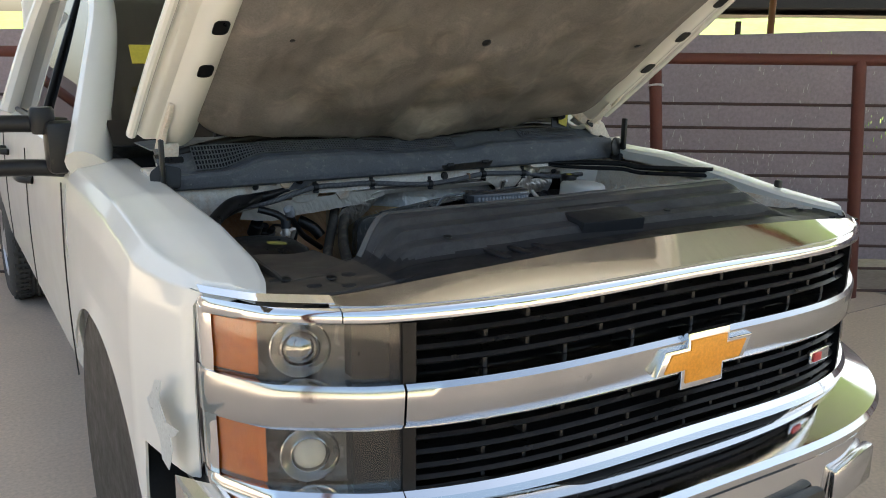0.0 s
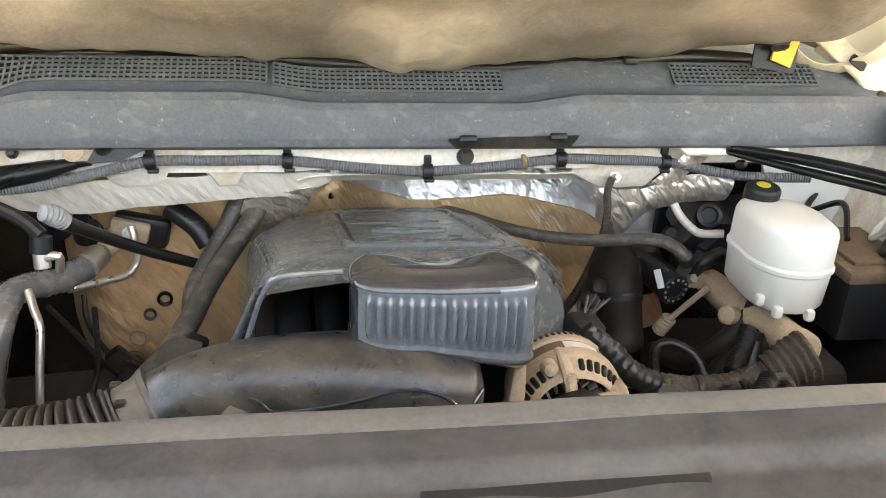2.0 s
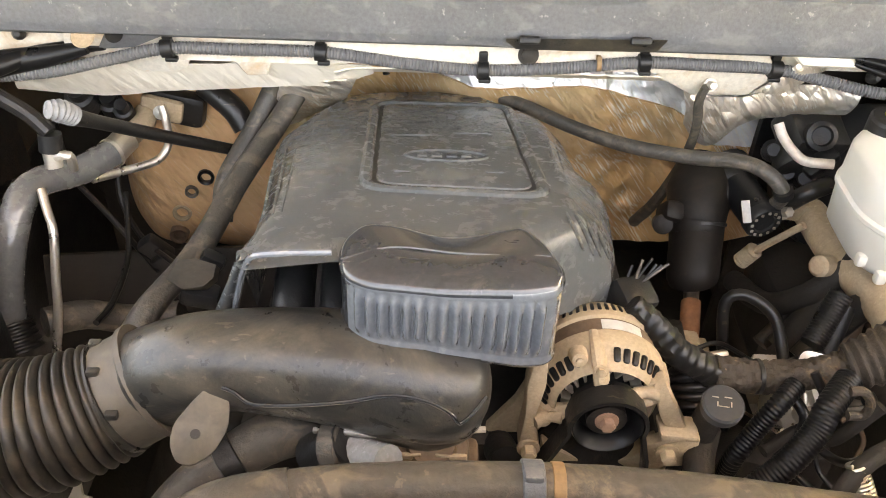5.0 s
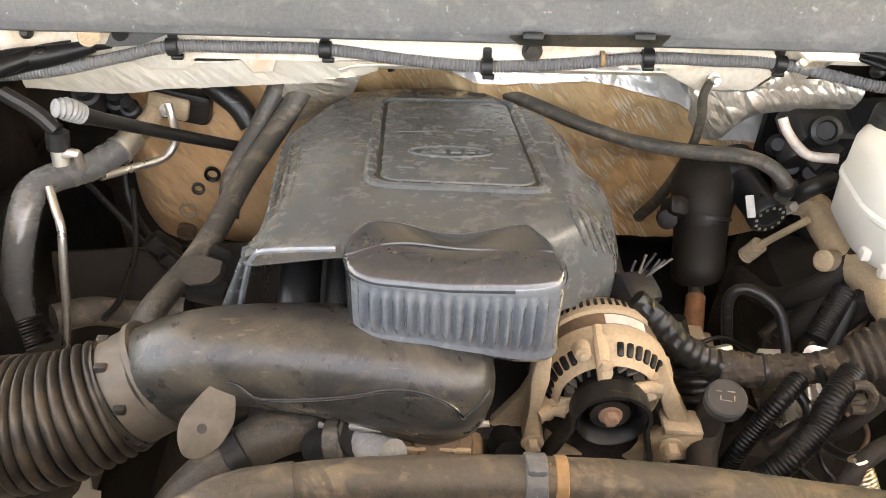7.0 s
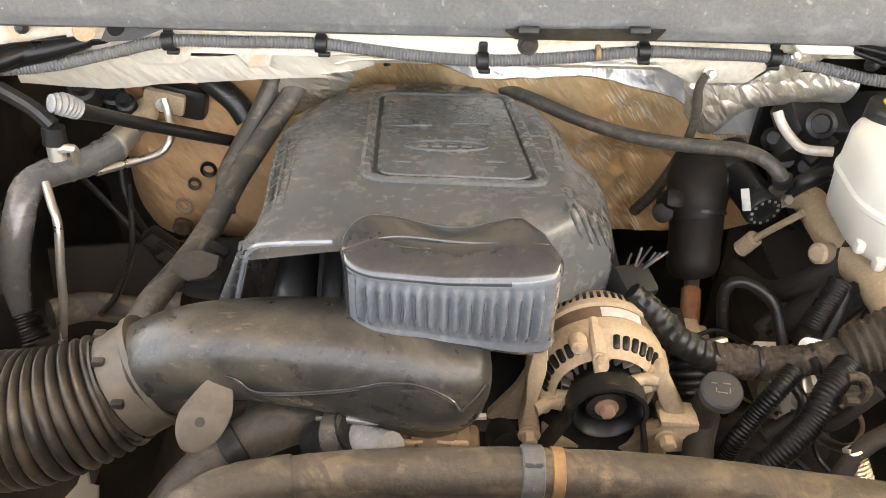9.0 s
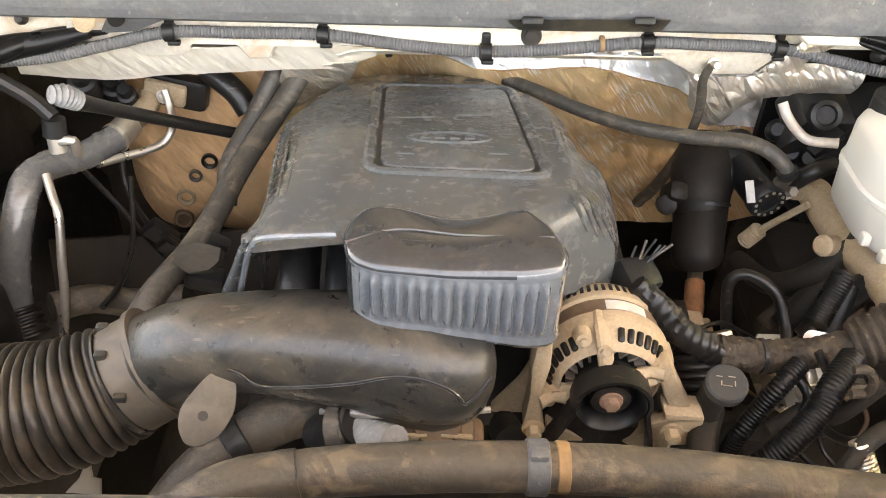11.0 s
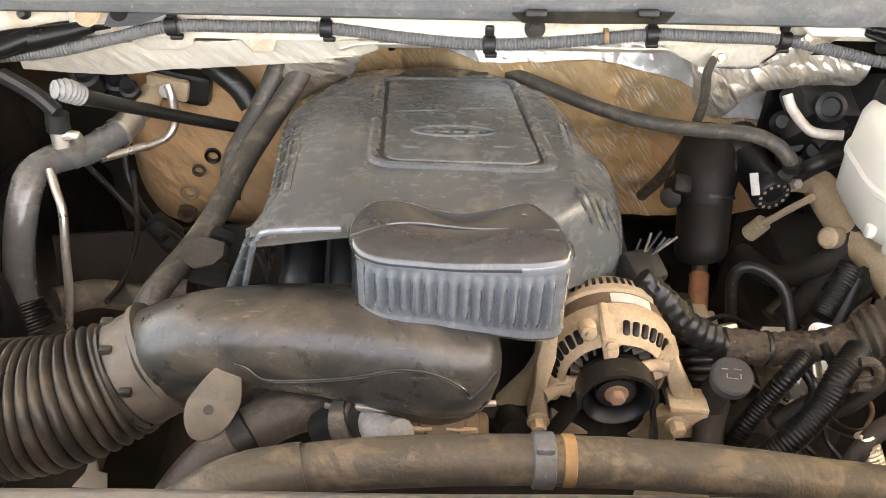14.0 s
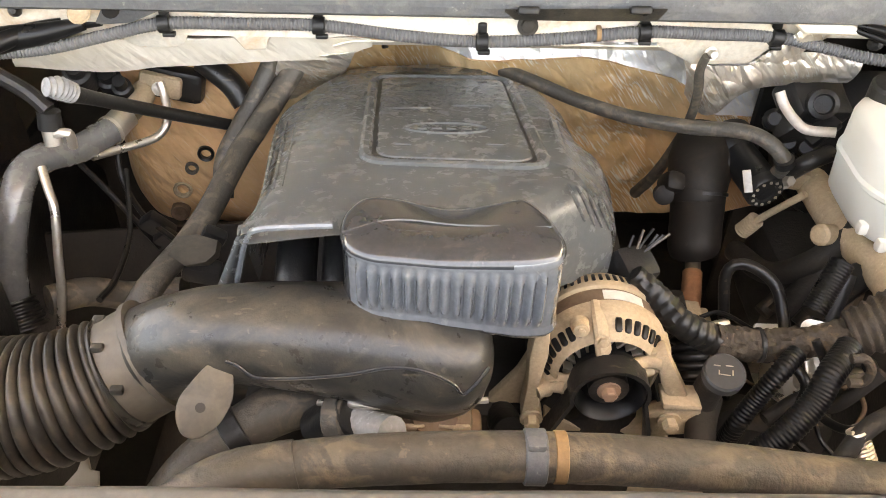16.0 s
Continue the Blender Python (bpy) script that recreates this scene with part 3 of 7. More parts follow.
FN = Vector((-FD.y, FD.x, 0))
screen = thing("shade_screen", FA + FN * 1.0, "mauve shade cloth tied along a pole fence, frayed with small holes", "screen")
cloth = sheet(lambda u, v: FA + FN * (1.0 + 0.03 * math.sin(u * 60)) + FD * (-7 + 16 * u) + Vector((0, 0, 0.02 + v * (1.74 + 0.02 * math.sin(u * 37)))), 160, 4, 0.004)
part("cloth", cloth, screen_mat(), screen)
frr = random.Random(5)
strand = bmesh.new()
for k in range(340):
    a_ = frr.uniform(0.1, 3.2)
    z_ = 0.90 - 0.2 * a_ + 0.12 * frr.gauss(0, 1) if k % 4 else frr.uniform(0.9, 1.6)
    c_ = FA + FN * 0.962 + FD * a_ + Vector((0, 0, max(0.1, min(1.7, z_))))
    h_, w_ = frr.uniform(0.015, 0.05), frr.uniform(0.002, 0.005)
    d_ = FD * frr.uniform(-0.012, 0.012)
    strand.faces.new([strand.verts.new(q) for q in (c_ - FD * w_, c_ + FD * w_, c_ + FD * w_ * 0.4 + d_ + Vector((0, 0, h_)), c_ - FD * w_ * 0.4 + d_ + Vector((0, 0, h_)))])
tagged(part("frayed_strand", strand, white_label, screen, "pale frayed strands of the cloth"), "pale frayed strands of the cloth", kind="stuff")
for k in range(-4, 6):
    p = FA + FN * 1.04 + FD * (0.75 + 1.7 * k)
    part("pole", tube([p, p + Vector((0, 0, 0.9)), p + Vector((0, 0, 1.84))], 0.022, 10, 0.5), rod_steel, screen)

# beyond the screen: grass bank, far shed
bank = sheet(lambda u, v: FA + FN * (5 + 9 * v) + FD * (-30 + 70 * u) + Vector((0, 0, -0.03 + 2.35 * v ** 0.8 + 0.08 * noise.noise(Vector((u * 40, v * 6, 0))))), 120, 12, 0.1)
single("grass_bank", bank, grass, "sunlit yellow-green grassy bank beyond the screen", "grass", kind="stuff")
shed = thing("shed", FA + FN * 22, "dark roofed shed beyond the grassy bank", "shed")
m = Matrix.Translation(FA + FN * 22 + FD * 8) @ Matrix.Rotation(math.atan2(FD.y, FD.x), 4, "Z")
bm = box((0, 0, 1.3), (24, 5, 2.6)); bm.transform(m); part("wall", bm, stucco, shed)
bm = box((0, 0, 3.4), (25, 6.4, 1.3), 0.05); bm.transform(m); part("roof", bm, dark_panel, shed)
house = thing("house", (-9.5, 13, 0), "cream rendered house wall across the yard", "house")
part("wall", box((-9.5, 13, 1.6), (7, 4, 3.2), 0.02), stucco, house)
part("roof", box((-9.5, 13, 3.3), (7.6, 4.6, 0.2), 0.02), roof_metal, house)
part("window", box((-8.5, 10.97, 1.7), (1.2, 0.08, 1.0), 0.01), window_glass, house)

# unseen yard added opposite the truck's face, to be mirrored in its chrome
lawn = sheet(lambda u, v: (-40 + 80 * u, -26 + 13 * v, -0.02 + 0.05 * noise.noise(Vector((u * 60, v * 10, 0)))), 100, 16, 0.06)
single("lawn", lawn, grass, "unseen sunlit strip of yellow-green grass, added for reflections", "grass", kind="stuff")
barn = thing("barn", (5, -24, 0), "unseen cream walled barn with a dark roof, added for reflections", "barn")
part("wall", box((4.0, -24, 1.7), (14, 6, 3.4), 0.02), stucco, barn)
part("roof", box((4.0, -24, 3.75), (15, 7.2, 0.7), 0.05), dark_panel, barn)
for x in (-0.5, 4.0, 8.0):
    part("door", box((x, -20.97, 1.3), (2.4, 0.08, 2.6), 0.01), dark_panel, barn)

# ---- the truck's body ----
truck = thing("pickup_truck", (0, 2.3, 0), "white heavy-duty crew-cab pickup with chrome front and raised hood", "truck")


def fy(x):
    """How far back the truck's face lies at x."""
    return 0.39 * abs(x) ** 3.2 - 0.02 + 3.0 * max(0.0, abs(x) - 0.85) ** 1.5


def drop(x):
    return -0.05 * x * x + 0.010 * max(0.0, min(1.0, (abs(x) - 0.70) / 0.18))


def face_bar(x0, x1, profile, n=48):
    """A bar that follows the truck's face; profile: closed outline of (setback, height)."""
    bm = bmesh.new()
    rings = [[bm.verts.new((x, fy(x) + d, z + drop(x))) for d, z in profile] for x in (x0 + (x1 - x0) * i / n for i in range(n + 1))]
    k = len(profile)
    for a, b in zip(rings, rings[1:]):
        for j in range(k):
            bm.faces.new((a[j], a[(j + 1) % k], b[(j + 1) % k], b[j]))
    bm.faces.new(rings[0][::-1])
    bm.faces.new(rings[-1])
    return bm


TOP = [(0.0, 1.176), (-0.012, 1.183), (-0.014, 1.194), (-0.010, 1.203), (-0.002, 1.208), (0.008, 1.206), (0.04, 1.19), (0.04, 1.176)]
MID = [(0.0, 0.972), (-0.010, 0.985), (-0.014, 1.03), (-0.016, 1.052), (-0.009, 1.063), (0.02, 1.066), (0.05, 1.06), (0.05, 0.975)]
LOW = [(0.0, 0.812), (-0.016, 0.820), (-0.018, 0.838), (-0.006, 0.850), (0.03, 0.852), (0.05, 0.84), (0.05, 0.812)]
grille = part("grille", face_bar(-0.645, 0.645, [(0.085, 0.83), (0.085, 1.19), (0.10, 1.19), (0.10, 0.83)]), black_gloss, truck, "black grille with chrome bars")
for z in (1.148, 1.121, 1.094):
    part("slat", face_bar(-0.64, 0.64, [(0.016, z - 0.006), (0.008, z), (0.016, z + 0.006), (0.07, z + 0.004), (0.07, z - 0.004)]), black_gloss, grille)
for z in (0.945, 0.915, 0.887, 0.863):
    part("slat", face_bar(-0.64, 0.64, [(0.016, z - 0.006), (0.008, z), (0.016, z + 0.006), (0.07, z + 0.004), (0.07, z - 0.004)]), black_gloss, grille)
ROWS_UP, ROWS_LOW = (1.066, 1.094, 1.121, 1.148, 1.176), (0.85, 0.863, 0.887, 0.915, 0.945, 0.972)
for rows_ in (ROWS_UP, ROWS_LOW):
    for j, (z0, z1) in enumerate(zip(rows_, rows_[1:])):
        for k in range(-3, 4):
            x = 0.165 * k + (0.0825 if j % 2 else 0.0)
            if abs(x) < 0.6:
                part("fin", box((x, fy(x) + 0.05, (z0 + z1) / 2 + drop(x)), (0.010, 0.06, z1 - z0), 0.002), black_gloss, grille)
for s in (-1, 1):
    part("side_frame", face_bar(*sorted((s * 0.628, s * 0.650)), [(-0.002, 0.84), (-0.002, 1.176), (0.06, 1.176), (0.06, 0.84)], 4), black_gloss, grille)
part("top_bar", face_bar(-0.745, 0.745, TOP, 60), chrome, truck, "polished chrome bar")
part("middle_bar", face_bar(-0.648, 0.648, MID, 60), satin, truck, "wide satin chrome bar")


def lip(x):
    """Depth of the chrome sheet behind the top bar."""
    return 0.012 + 0.085 * max(0.0, 1 - (abs(x) / 0.80) ** 3)


def lip_face(u, v):
    x = -0.76 + 1.52 * u
    return (x, fy(x) + 0.002 + lip(x) * v, 1.2075 + drop(x) + 0.038 * v * (lip(x) / 0.095) + 0.006 * (1 - lip(x) / 0.097))


part("hood_lip", sheet(lip_face, 60, 6, 0.006), chrome, truck, "chrome panel between grille and radiator cover")

# emblem: a plain gold cross in a chrome frame
CROSS = [(-0.140, -0.018), (-0.118, 0.032), (-0.055, 0.032), (-0.055, 0.062), (0.068, 0.062), (0.068, 0.032), (0.140, 0.032), (0.118, -0.018), (0.055, -0.018), (0.055, -0.058), (-0.068, -0.058), (-0.068, -0.018)]
em = pose(0.0, fy(0) - 0.012, 1.008, 90, 0, 0)
emblem = part("emblem", slab(CROSS, em, 0.014, 0.003), chrome, truck, "gold cross-shaped emblem in a chrome frame")
part("inlay", slab([(x * 0.85, y * 0.76) for x, y in CROSS], pose(0, fy(0) - 0.026, 1.008, 90, 0, 0), 0.003, 0.001), gold, emblem)
badge = part("badge", box((0.475, fy(0.475) + 0.002, 0.908), (0.085, 0.012, 0.034), 0.004, (0, 0, 7)), satin, truck, "small badge with red and silver bars")
part("bar", box((0.458, fy(0.475) - 0.008, 0.908), (0.034, 0.006, 0.022), 0.002, (0, 0, 7)), red_label, badge)


def headlight(s):
    def span(a, b):
        return tuple(sorted((s * a, s * b)))
    lamp = part("headlight", joined(face_bar(*span(0.655, 0.920), [(0.05, 0.85), (0.05, 0.962), (0.09, 0.962), (0.09, 0.85)], 16),
                                    face_bar(*span(0.655, 0.920), [(0.05, 1.06), (0.05, 1.18), (0.09, 1.18), (0.09, 1.06)], 16)), reflector, truck, "stacked headlight with amber corner and projector")
    part("top_trim", face_bar(*span(0.747, 0.929), TOP, 20), chrome, lamp)
    part("top_cap", sheet(lambda u, v: (s * (0.750 + 0.177 * u), fy(0.750 + 0.177 * u) + 0.008 + 0.022 * v, 1.2125 + drop(0.75 + 0.177 * u) + 0.010 * v), 16, 4, 0.003), chrome, lamp)
    part("middle_trim", face_bar(*span(0.652, 0.933), MID, 20), satin, lamp)
    part("bottom_trim", face_bar(*span(0.652, 0.932), LOW, 20), chrome, lamp)
    part("corner_trim", joined(face_bar(*span(0.919, 0.930), [(0.0, 0.84), (-0.006, 0.9), (0.0, 0.985), (0.06, 0.985), (0.06, 0.84)], 3), face_bar(*span(0.919, 0.930), [(0.0, 1.05), (-0.006, 1.1), (0.0, 1.185), (0.06, 1.185), (0.06, 1.05)], 3)), chrome, lamp)
    for z0, z1, name in ((1.066, 1.177, "upper_lens"), (0.852, 0.972, "lower_lens")):
        lens = part(name, face_bar(*span(0.652, 0.920), [(0.004, z0), (0.0, (z0 + z1) / 2), (0.004, z1), (0.010, z1), (0.007, (z0 + z1) / 2), (0.010, z0)], 24), lens_clear, lamp)
        lens.visible_shadow = False
        part("amber_reflector", face_bar(*span(0.862 if z0 > 1 else 0.856, 0.916), [(0.014, z0 + 0.005), (0.012, (z0 + z1) / 2), (0.014, z1 - 0.004), (0.05, z1 - 0.004), (0.05, z0 + 0.005)], 10), amber, lamp)
        zc, xc = (z0 + z1) / 2 + drop(0.79), s * (0.790 if z0 > 1 else 0.780)
        at = (xc, fy(xc) + 0.052, zc)
        ax = (s * 0.35, -1, 0)
        part("bezel", lathe([(0.057, 0.0), (0.056, 0.018), (0.053, 0.020), (0.048, 0.010), (0.040, 0.004), (0.037, 0.018), (0.034, 0.020), (0.031, 0.004)], at, ax, 32), satin, lamp)
        part("projector", lathe([(0.031, 0.002), (0.030, 0.014), (0.022, 0.022), (0.012, 0.027), (0.0005, 0.0285)], at, ax, 28), satin if z0 > 1 else tank_white, lamp)
        part("inner_panel", face_bar(*span(0.662, 0.722), [(0.02, z0 + 0.004), (0.02, z1 - 0.004), (0.05, z1 - 0.004), (0.05, z0 + 0.004)], 6), black_gloss, lamp)


headlight(-1)
headlight(1)
part("lower_bar", face_bar(-0.650, 0.650, LOW, 50), chrome, truck, "polished chrome bar")


def bumper_y(x):
    return -0.135 + 0.46 * abs(x) ** 3.6


def bumper():
    prof = [(0.115, 0.806), (0.0, 0.788), (-0.010, 0.775), (-0.006, 0.755), (0.012, 0.735), (0.02, 0.60), (0.03, 0.47), (0.07, 0.45), (0.10, 0.47), (0.12, 0.6)]
    bm = bmesh.new()
    rings = []
    for i in range(61):
        x = -0.985 + 1.97 * i / 60
        rings.append([bm.verts.new((x, bumper_y(x) + d, z + drop(x) * 0.3)) for d, z in prof])
    k = len(prof)
    for a, b in zip(rings, rings[1:]):
        for j in range(k):
            bm.faces.new((a[j], a[(j + 1) % k], b[(j + 1) % k], b[j]))
    bm.faces.new(rings[0][::-1]); bm.faces.new(rings[-1])
    return bm


bump = part("bumper", bumper(), chrome, truck, "chrome front bumper with a wide step")
part("gap_filler", face_bar(-0.95, 0.95, [(0.0, 0.800), (-0.02, 0.806), (0.05, 0.825), (0.06, 0.80)], 40), black_plastic, bump)
part("intake_opening", box((0.0, bumper_y(0) + 0.008, 0.60), (0.66, 0.035, 0.13), 0.015), black_plastic, bump)
part("plate_recess", box((0.50, bumper_y(0.5) + 0.012, 0.63), (0.22, 0.03, 0.10), 0.01, (0, 0, 12)), satin, bump)


# front fenders
def arch(y, yc, r, zc=0.40):
    d = r * r - (y - yc) ** 2
    return zc + math.sqrt(d) if d > 0 else 0.0


def along(table, y):
    """Straight-line look-up in a table of (y, value)."""
    for (a, p), (b, q) in zip(table, table[1:]):
        if y <= b:
            return p + (q - p) * max(0.0, (y - a) / (b - a))
    return table[-1][1]


EDGE_X = [(0.19, 0.847), (0.30, 0.818), (0.42, 0.798), (0.65, 0.797), (0.90, 0.81), (1.56, 0.80)]
EDGE_Z = [(0.19, 1.194), (0.42, 1.217), (0.65, 1.248), (0.90, 1.273), (1.56, 1.288)]


def fender(s):
    def f(u, v):
        yi = 0.20 + 1.365 * u
        xin, zt = along(EDGE_X, yi), along(EDGE_Z, yi)
        side = 0.936 + 0.064 * min(1.0, u / 0.25) ** 0.6
        w = min(1.0, u / 0.22)
        prof = [(xin + 0.004, zt - 0.030), (xin + 0.001, zt - 0.005), (xin + 0.010, zt), (0.6 * xin + 0.4 * side, zt + 0.004), (side - 0.040, zt - 0.006 - 0.012 * w), (side - 0.013, zt - 0.018 - 0.036 * w), (side - 0.002, zt - 0.05 - 0.08 * w), (side + 0.004, 0.98), (side + 0.004, 0.0)]
        p = v * (len(prof) - 1)
        k = min(int(p), len(prof) - 2)
        t = p - k
        x = prof[k][0] + (prof[k + 1][0] - prof[k][0]) * t
        y = (fy(min(x, 0.934)) + 0.020) * (1 - u) + 1.565 * u
        y += 0.008 if u == 0 else 0.0
        bottom = max(0.60, arch(y, 1.14, 0.515, 0.415), 0.785 if y < 0.64 else 0)
        z = prof[k][1] + (prof[k + 1][1] - prof[k][1]) * t if k < 7 else 0.98 + (bottom - 0.98) * t
        z -= 0.02 if u == 0 and k < 5 else 0.0
        return (s * (x + 0.012 * max(0, 1 - abs(y - 1.14) / 0.6) * (1.0 if k > 6 else 0.0) * t), y, z)
    return part("fender", sheet(f, 60, 64, 0.006), paint, truck, "glossy white front fender", 50)


fl = fender(-1)
fender(1)


for tab in ([(-0.800, 1.158, 1.126), (-0.785, 0.837, 1.214), (-0.775, 0.781, 1.188), (-0.775, 0.891, 1.139), (-0.785, 1.062, 1.111)], [(-0.800, 0.760, 1.115), (-0.780, 0.566, 1.178), (-0.765, 0.571, 1.149), (-0.765, 0.621, 1.127), (-0.780, 0.623, 1.149), (-0.795, 0.729, 1.111)]):
    part("flange_tab", plate(tab, 0.004, (0, 0, 1)), paint, fl)
part("torn_film", plate([(-1.001, 0.465, 0.983), (-1.000, 0.418, 0.997), (-0.999, 0.448, 0.941), (-0.996, 0.414, 0.910), (-0.990, 0.340, 0.921), (-0.990, 0.362, 0.902), (-0.993, 0.398, 0.883), (-0.992, 0.391, 0.856), (-0.994, 0.423, 0.803), (-0.997, 0.465, 0.810), (-0.998, 0.467, 0.855), (-1.001, 0.513, 0.887), (-1.003, 0.546, 0.915), (-1.002, 0.502, 0.941)], 0.0015, (-1, 0, 0)), grey_film, fl, "torn strip of grey film on the fender")
for s in (-1, 1):
    part("wheel_liner", lathe([(0.51, 0.0), (0.51, 0.30), (0.1, 0.30)], (s * 0.985, 1.14, 0.415), (-s, 0, 0), 36, (0, 360)), black_plastic, truck)
    part("splash_liner", box((s * 0.74, 0.95, 0.66), (0.02, 1.2, 0.42), 0.005), black_plastic, truck)
    def apron(u, v, s=s):
        return (s * (0.79 - 0.05 * v - 0.03 * math.sin(v * 3) + 0.01 * noise.noise(Vector((u * 6, v * 6, s)))), 0.30 + 1.1 * u, 1.20 + 0.05 * u - 0.42 * v)
    # left apron and both lower halves are darkened in colour for shade
    part("fender_apron", sheet(lambda u, v: apron(u, 0.36 * v), 30, 8, 0.006), shaded_mud if s < 0 else paint_in, truck, "dirty inner fender, darkened for shade" if s < 0 else "dusty white inner fender")
    part("lower_apron", sheet(lambda u, v: apron(u, 0.36 + 0.64 * v), 30, 10, 0.006), shaded_mud, truck)


def wheel(x, y, s):
    at = (x, y, 0.37)
    w = part("wheel", lathe([(0.03, 0.02), (0.11, 0.0), (0.18, -0.03), (0.205, 0.012), (0.215, 0.012), (0.215, -0.2), (0.03, -0.2)], at, (s, 0, 0), 36), rim_grey, truck)
    prof = [(0.205, 0.0), (0.23, 0.012), (0.305, 0.02), (0.345, 0.005), (0.368, -0.02)]
    prof += [(0.370 if k % 2 else 0.358, -0.02 - 0.0135 * k) for k in range(1, 16)]
    prof += [(0.368, -0.235), (0.345, -0.25), (0.23, -0.25), (0.205, -0.24)]
    part("tyre", lathe(prof, at, (s, 0, 0), 72), tyre_rubber, w)
    lug = bmesh.new()
    for k in range(60):
        a = 2 * math.pi * k / 60
        c = Vector((x - s * 0.045 * (1 + (k % 2) * 0.4), y + 0.362 * math.cos(a), 0.37 + 0.362 * math.sin(a)))
        me = box(c, (0.075, 0.022, 0.02), 0, (math.degrees(a) - 90, 0, 0))
        tmp = bpy.data.meshes.new("t"); me.to_mesh(tmp); me.free(); lug.from_mesh(tmp); bpy.data.meshes.remove(tmp)
    part("tread", lug, tyre_rubber, w)


for s in (-1, 1):
    wheel(s * 0.965, 1.14, s)
    wheel(s * 0.965, 4.88, s)


# cab, doors, bed
def body_side(s):
    def f(u, v):
        y = 1.572 + 4.3 * u
        bottom = max(0.55, arch(y, 4.88, 0.475))
        prof = [(0.93, 1.30), (0.965, 1.285), (0.995, 1.20), (1.005, 1.05), (0.998, 0.85), (0.985, 0.70), (0.965, bottom)]
        p = v * 6
        k = min(int(p), 5)
        t = p - k
        z = prof[k][1] + (prof[k + 1][1] - prof[k][1]) * t
        return (s * (prof[k][0] + (prof[k + 1][0] - prof[k][0]) * t), y, max(z, bottom))
    return part("body_side", sheet(f, 60, 24, 0.02), paint, truck, "glossy white doors and bed side")


for s in (-1, 1):
    side = body_side(s)
    for y in (1.60, 2.62, 3.62):
        part("door_gap", sheet(lambda u, v, y=y, s=s: (s * (0.999 + 0.009 * math.sin(v * math.pi)), y + 0.008 * u, 0.60 + 0.62 * v), 2, 8, 0.004), black_plastic, side)
    for y in (2.50, 3.50):
        part("door_handle", tube([(s * 1.005, y - 0.10, 1.12), (s * 1.045, y - 0.07, 1.125), (s * 1.045, y + 0.04, 1.125), (s * 1.005, y + 0.07, 1.12)], 0.016, 10, 0.01), black_plastic, side)
    # pillars
    def lean(y, z, s=s):
        return (s * (0.93 - 0.22 * max(0, z - 1.30) / 0.56), y, z)
    part("front_pillar", tube([lean(1.52, 1.27), lean(1.72, 1.48), lean(2.00, 1.70), lean(2.35, 1.85)], [0.085, 0.07, 0.06, 0.06], 14, 0.02, squash=0.7), paint, side)
    part("centre_pillar", tube([lean(2.66, 1.28), lean(2.68, 1.6), lean(2.72, 1.87)], 0.024, 12, 0.05, squash=0.6), black_gloss, side)
    part("rear_pillar", tube([lean(3.70, 1.28), lean(3.70, 1.6), lean(3.62, 1.87)], 0.10, 12, 0.05, squash=0.5), paint, side)
    part("roof_rail", tube([lean(2.25, 1.84), lean(2.7, 1.89), lean(3.3, 1.89), lean(3.7, 1.85)], 0.05, 12, 0.05), paint, side)
    for ya, yb in ((1.62, 2.62), (2.70, 3.62)):
        g = part("door_glass", sheet(lambda u, v, ya=ya, yb=yb, s=s: (s * (0.92 - 0.20 * v), (ya + (0.55 * v ** 1.2 if ya < 2 else 0)) * (1 - u) + yb * u, 1.29 + 0.56 * v), 4, 4, 0.004), door_glass, side)
        g.visible_shadow = False
        part("seal", tube([lean(ya + 0.02, 1.31), lean((ya + yb) / 2, 1.31), lean(yb, 1.31)], 0.012, 8, 0.1), black_rubber, side)
    # towing mirror
    if s > 0:
        continue
    mir = part("mirror", box((s * 1.34, 1.70, 1.36), (0.20, 0.09, 0.32), 0.03), black_plastic, side, "black folding towing mirror")
    for z in (1.395, 1.262):
        part("arm", tube([(s * 0.96, 1.66, z - 0.01), (s * 1.08, 1.68, z), (s * 1.24, 1.71, z)], 0.026, 12, 0.02), black_plastic, mir)
    part("bracket", joined(box((s * 0.985, 1.64, 1.325), (0.09, 0.10, 0.16), 0.02), lathe([(0.03, -0.02), (0.036, 0.0), (0.036, 0.05), (0.03, 0.06)], (s * 1.03, 1.655, 1.385), (0, 0, 1), 16)), black_plastic, mir)
part("roof", sheet(lambda u, v: (-0.74 + 1.48 * u, 2.22 + 1.6 * v, 1.885 + 0.05 * math.sin(math.pi * u) * (0.5 + 0.5 * math.sin(math.pi * v))), 16, 10, 0.02), paint, truck, "white cab roof")
ws = part("windshield", sheet(lambda u, v: ((-0.86 + 1.72 * u) * (1 - 0.18 * v), 1.50 + 0.78 * v - 0.10 * math.sin(math.pi * u), 1.335 + 0.53 * v), 20, 8, 0.006), window_glass, truck, "dark tinted windshield")
ws.visible_shadow = False
part("windshield_band", sheet(lambda u, v: ((-0.86 + 1.72 * u), 1.494 + 0.1 * v - 0.10 * math.sin(math.pi * u), 1.336 + 0.068 * v), 20, 2, 0.004), black_gloss, truck)
part("windshield_sticker", box((-0.66, 1.75, 1.60), (0.16, 0.004, 0.07), 0, (-34, 0, 0)), yellow, truck, "yellow sticker with unreadable print")
part("dashboard", box((0, 2.0, 1.20), (1.6, 0.5, 0.16), 0.05), black_plastic, truck)
part("bed_floor", box((0, 4.9, 0.85), (1.9, 1.9, 0.1)), paint, truck)
part("cab_back", box((0, 3.72, 1.3), (1.7, 0.06, 1.1), 0.02), paint, truck)
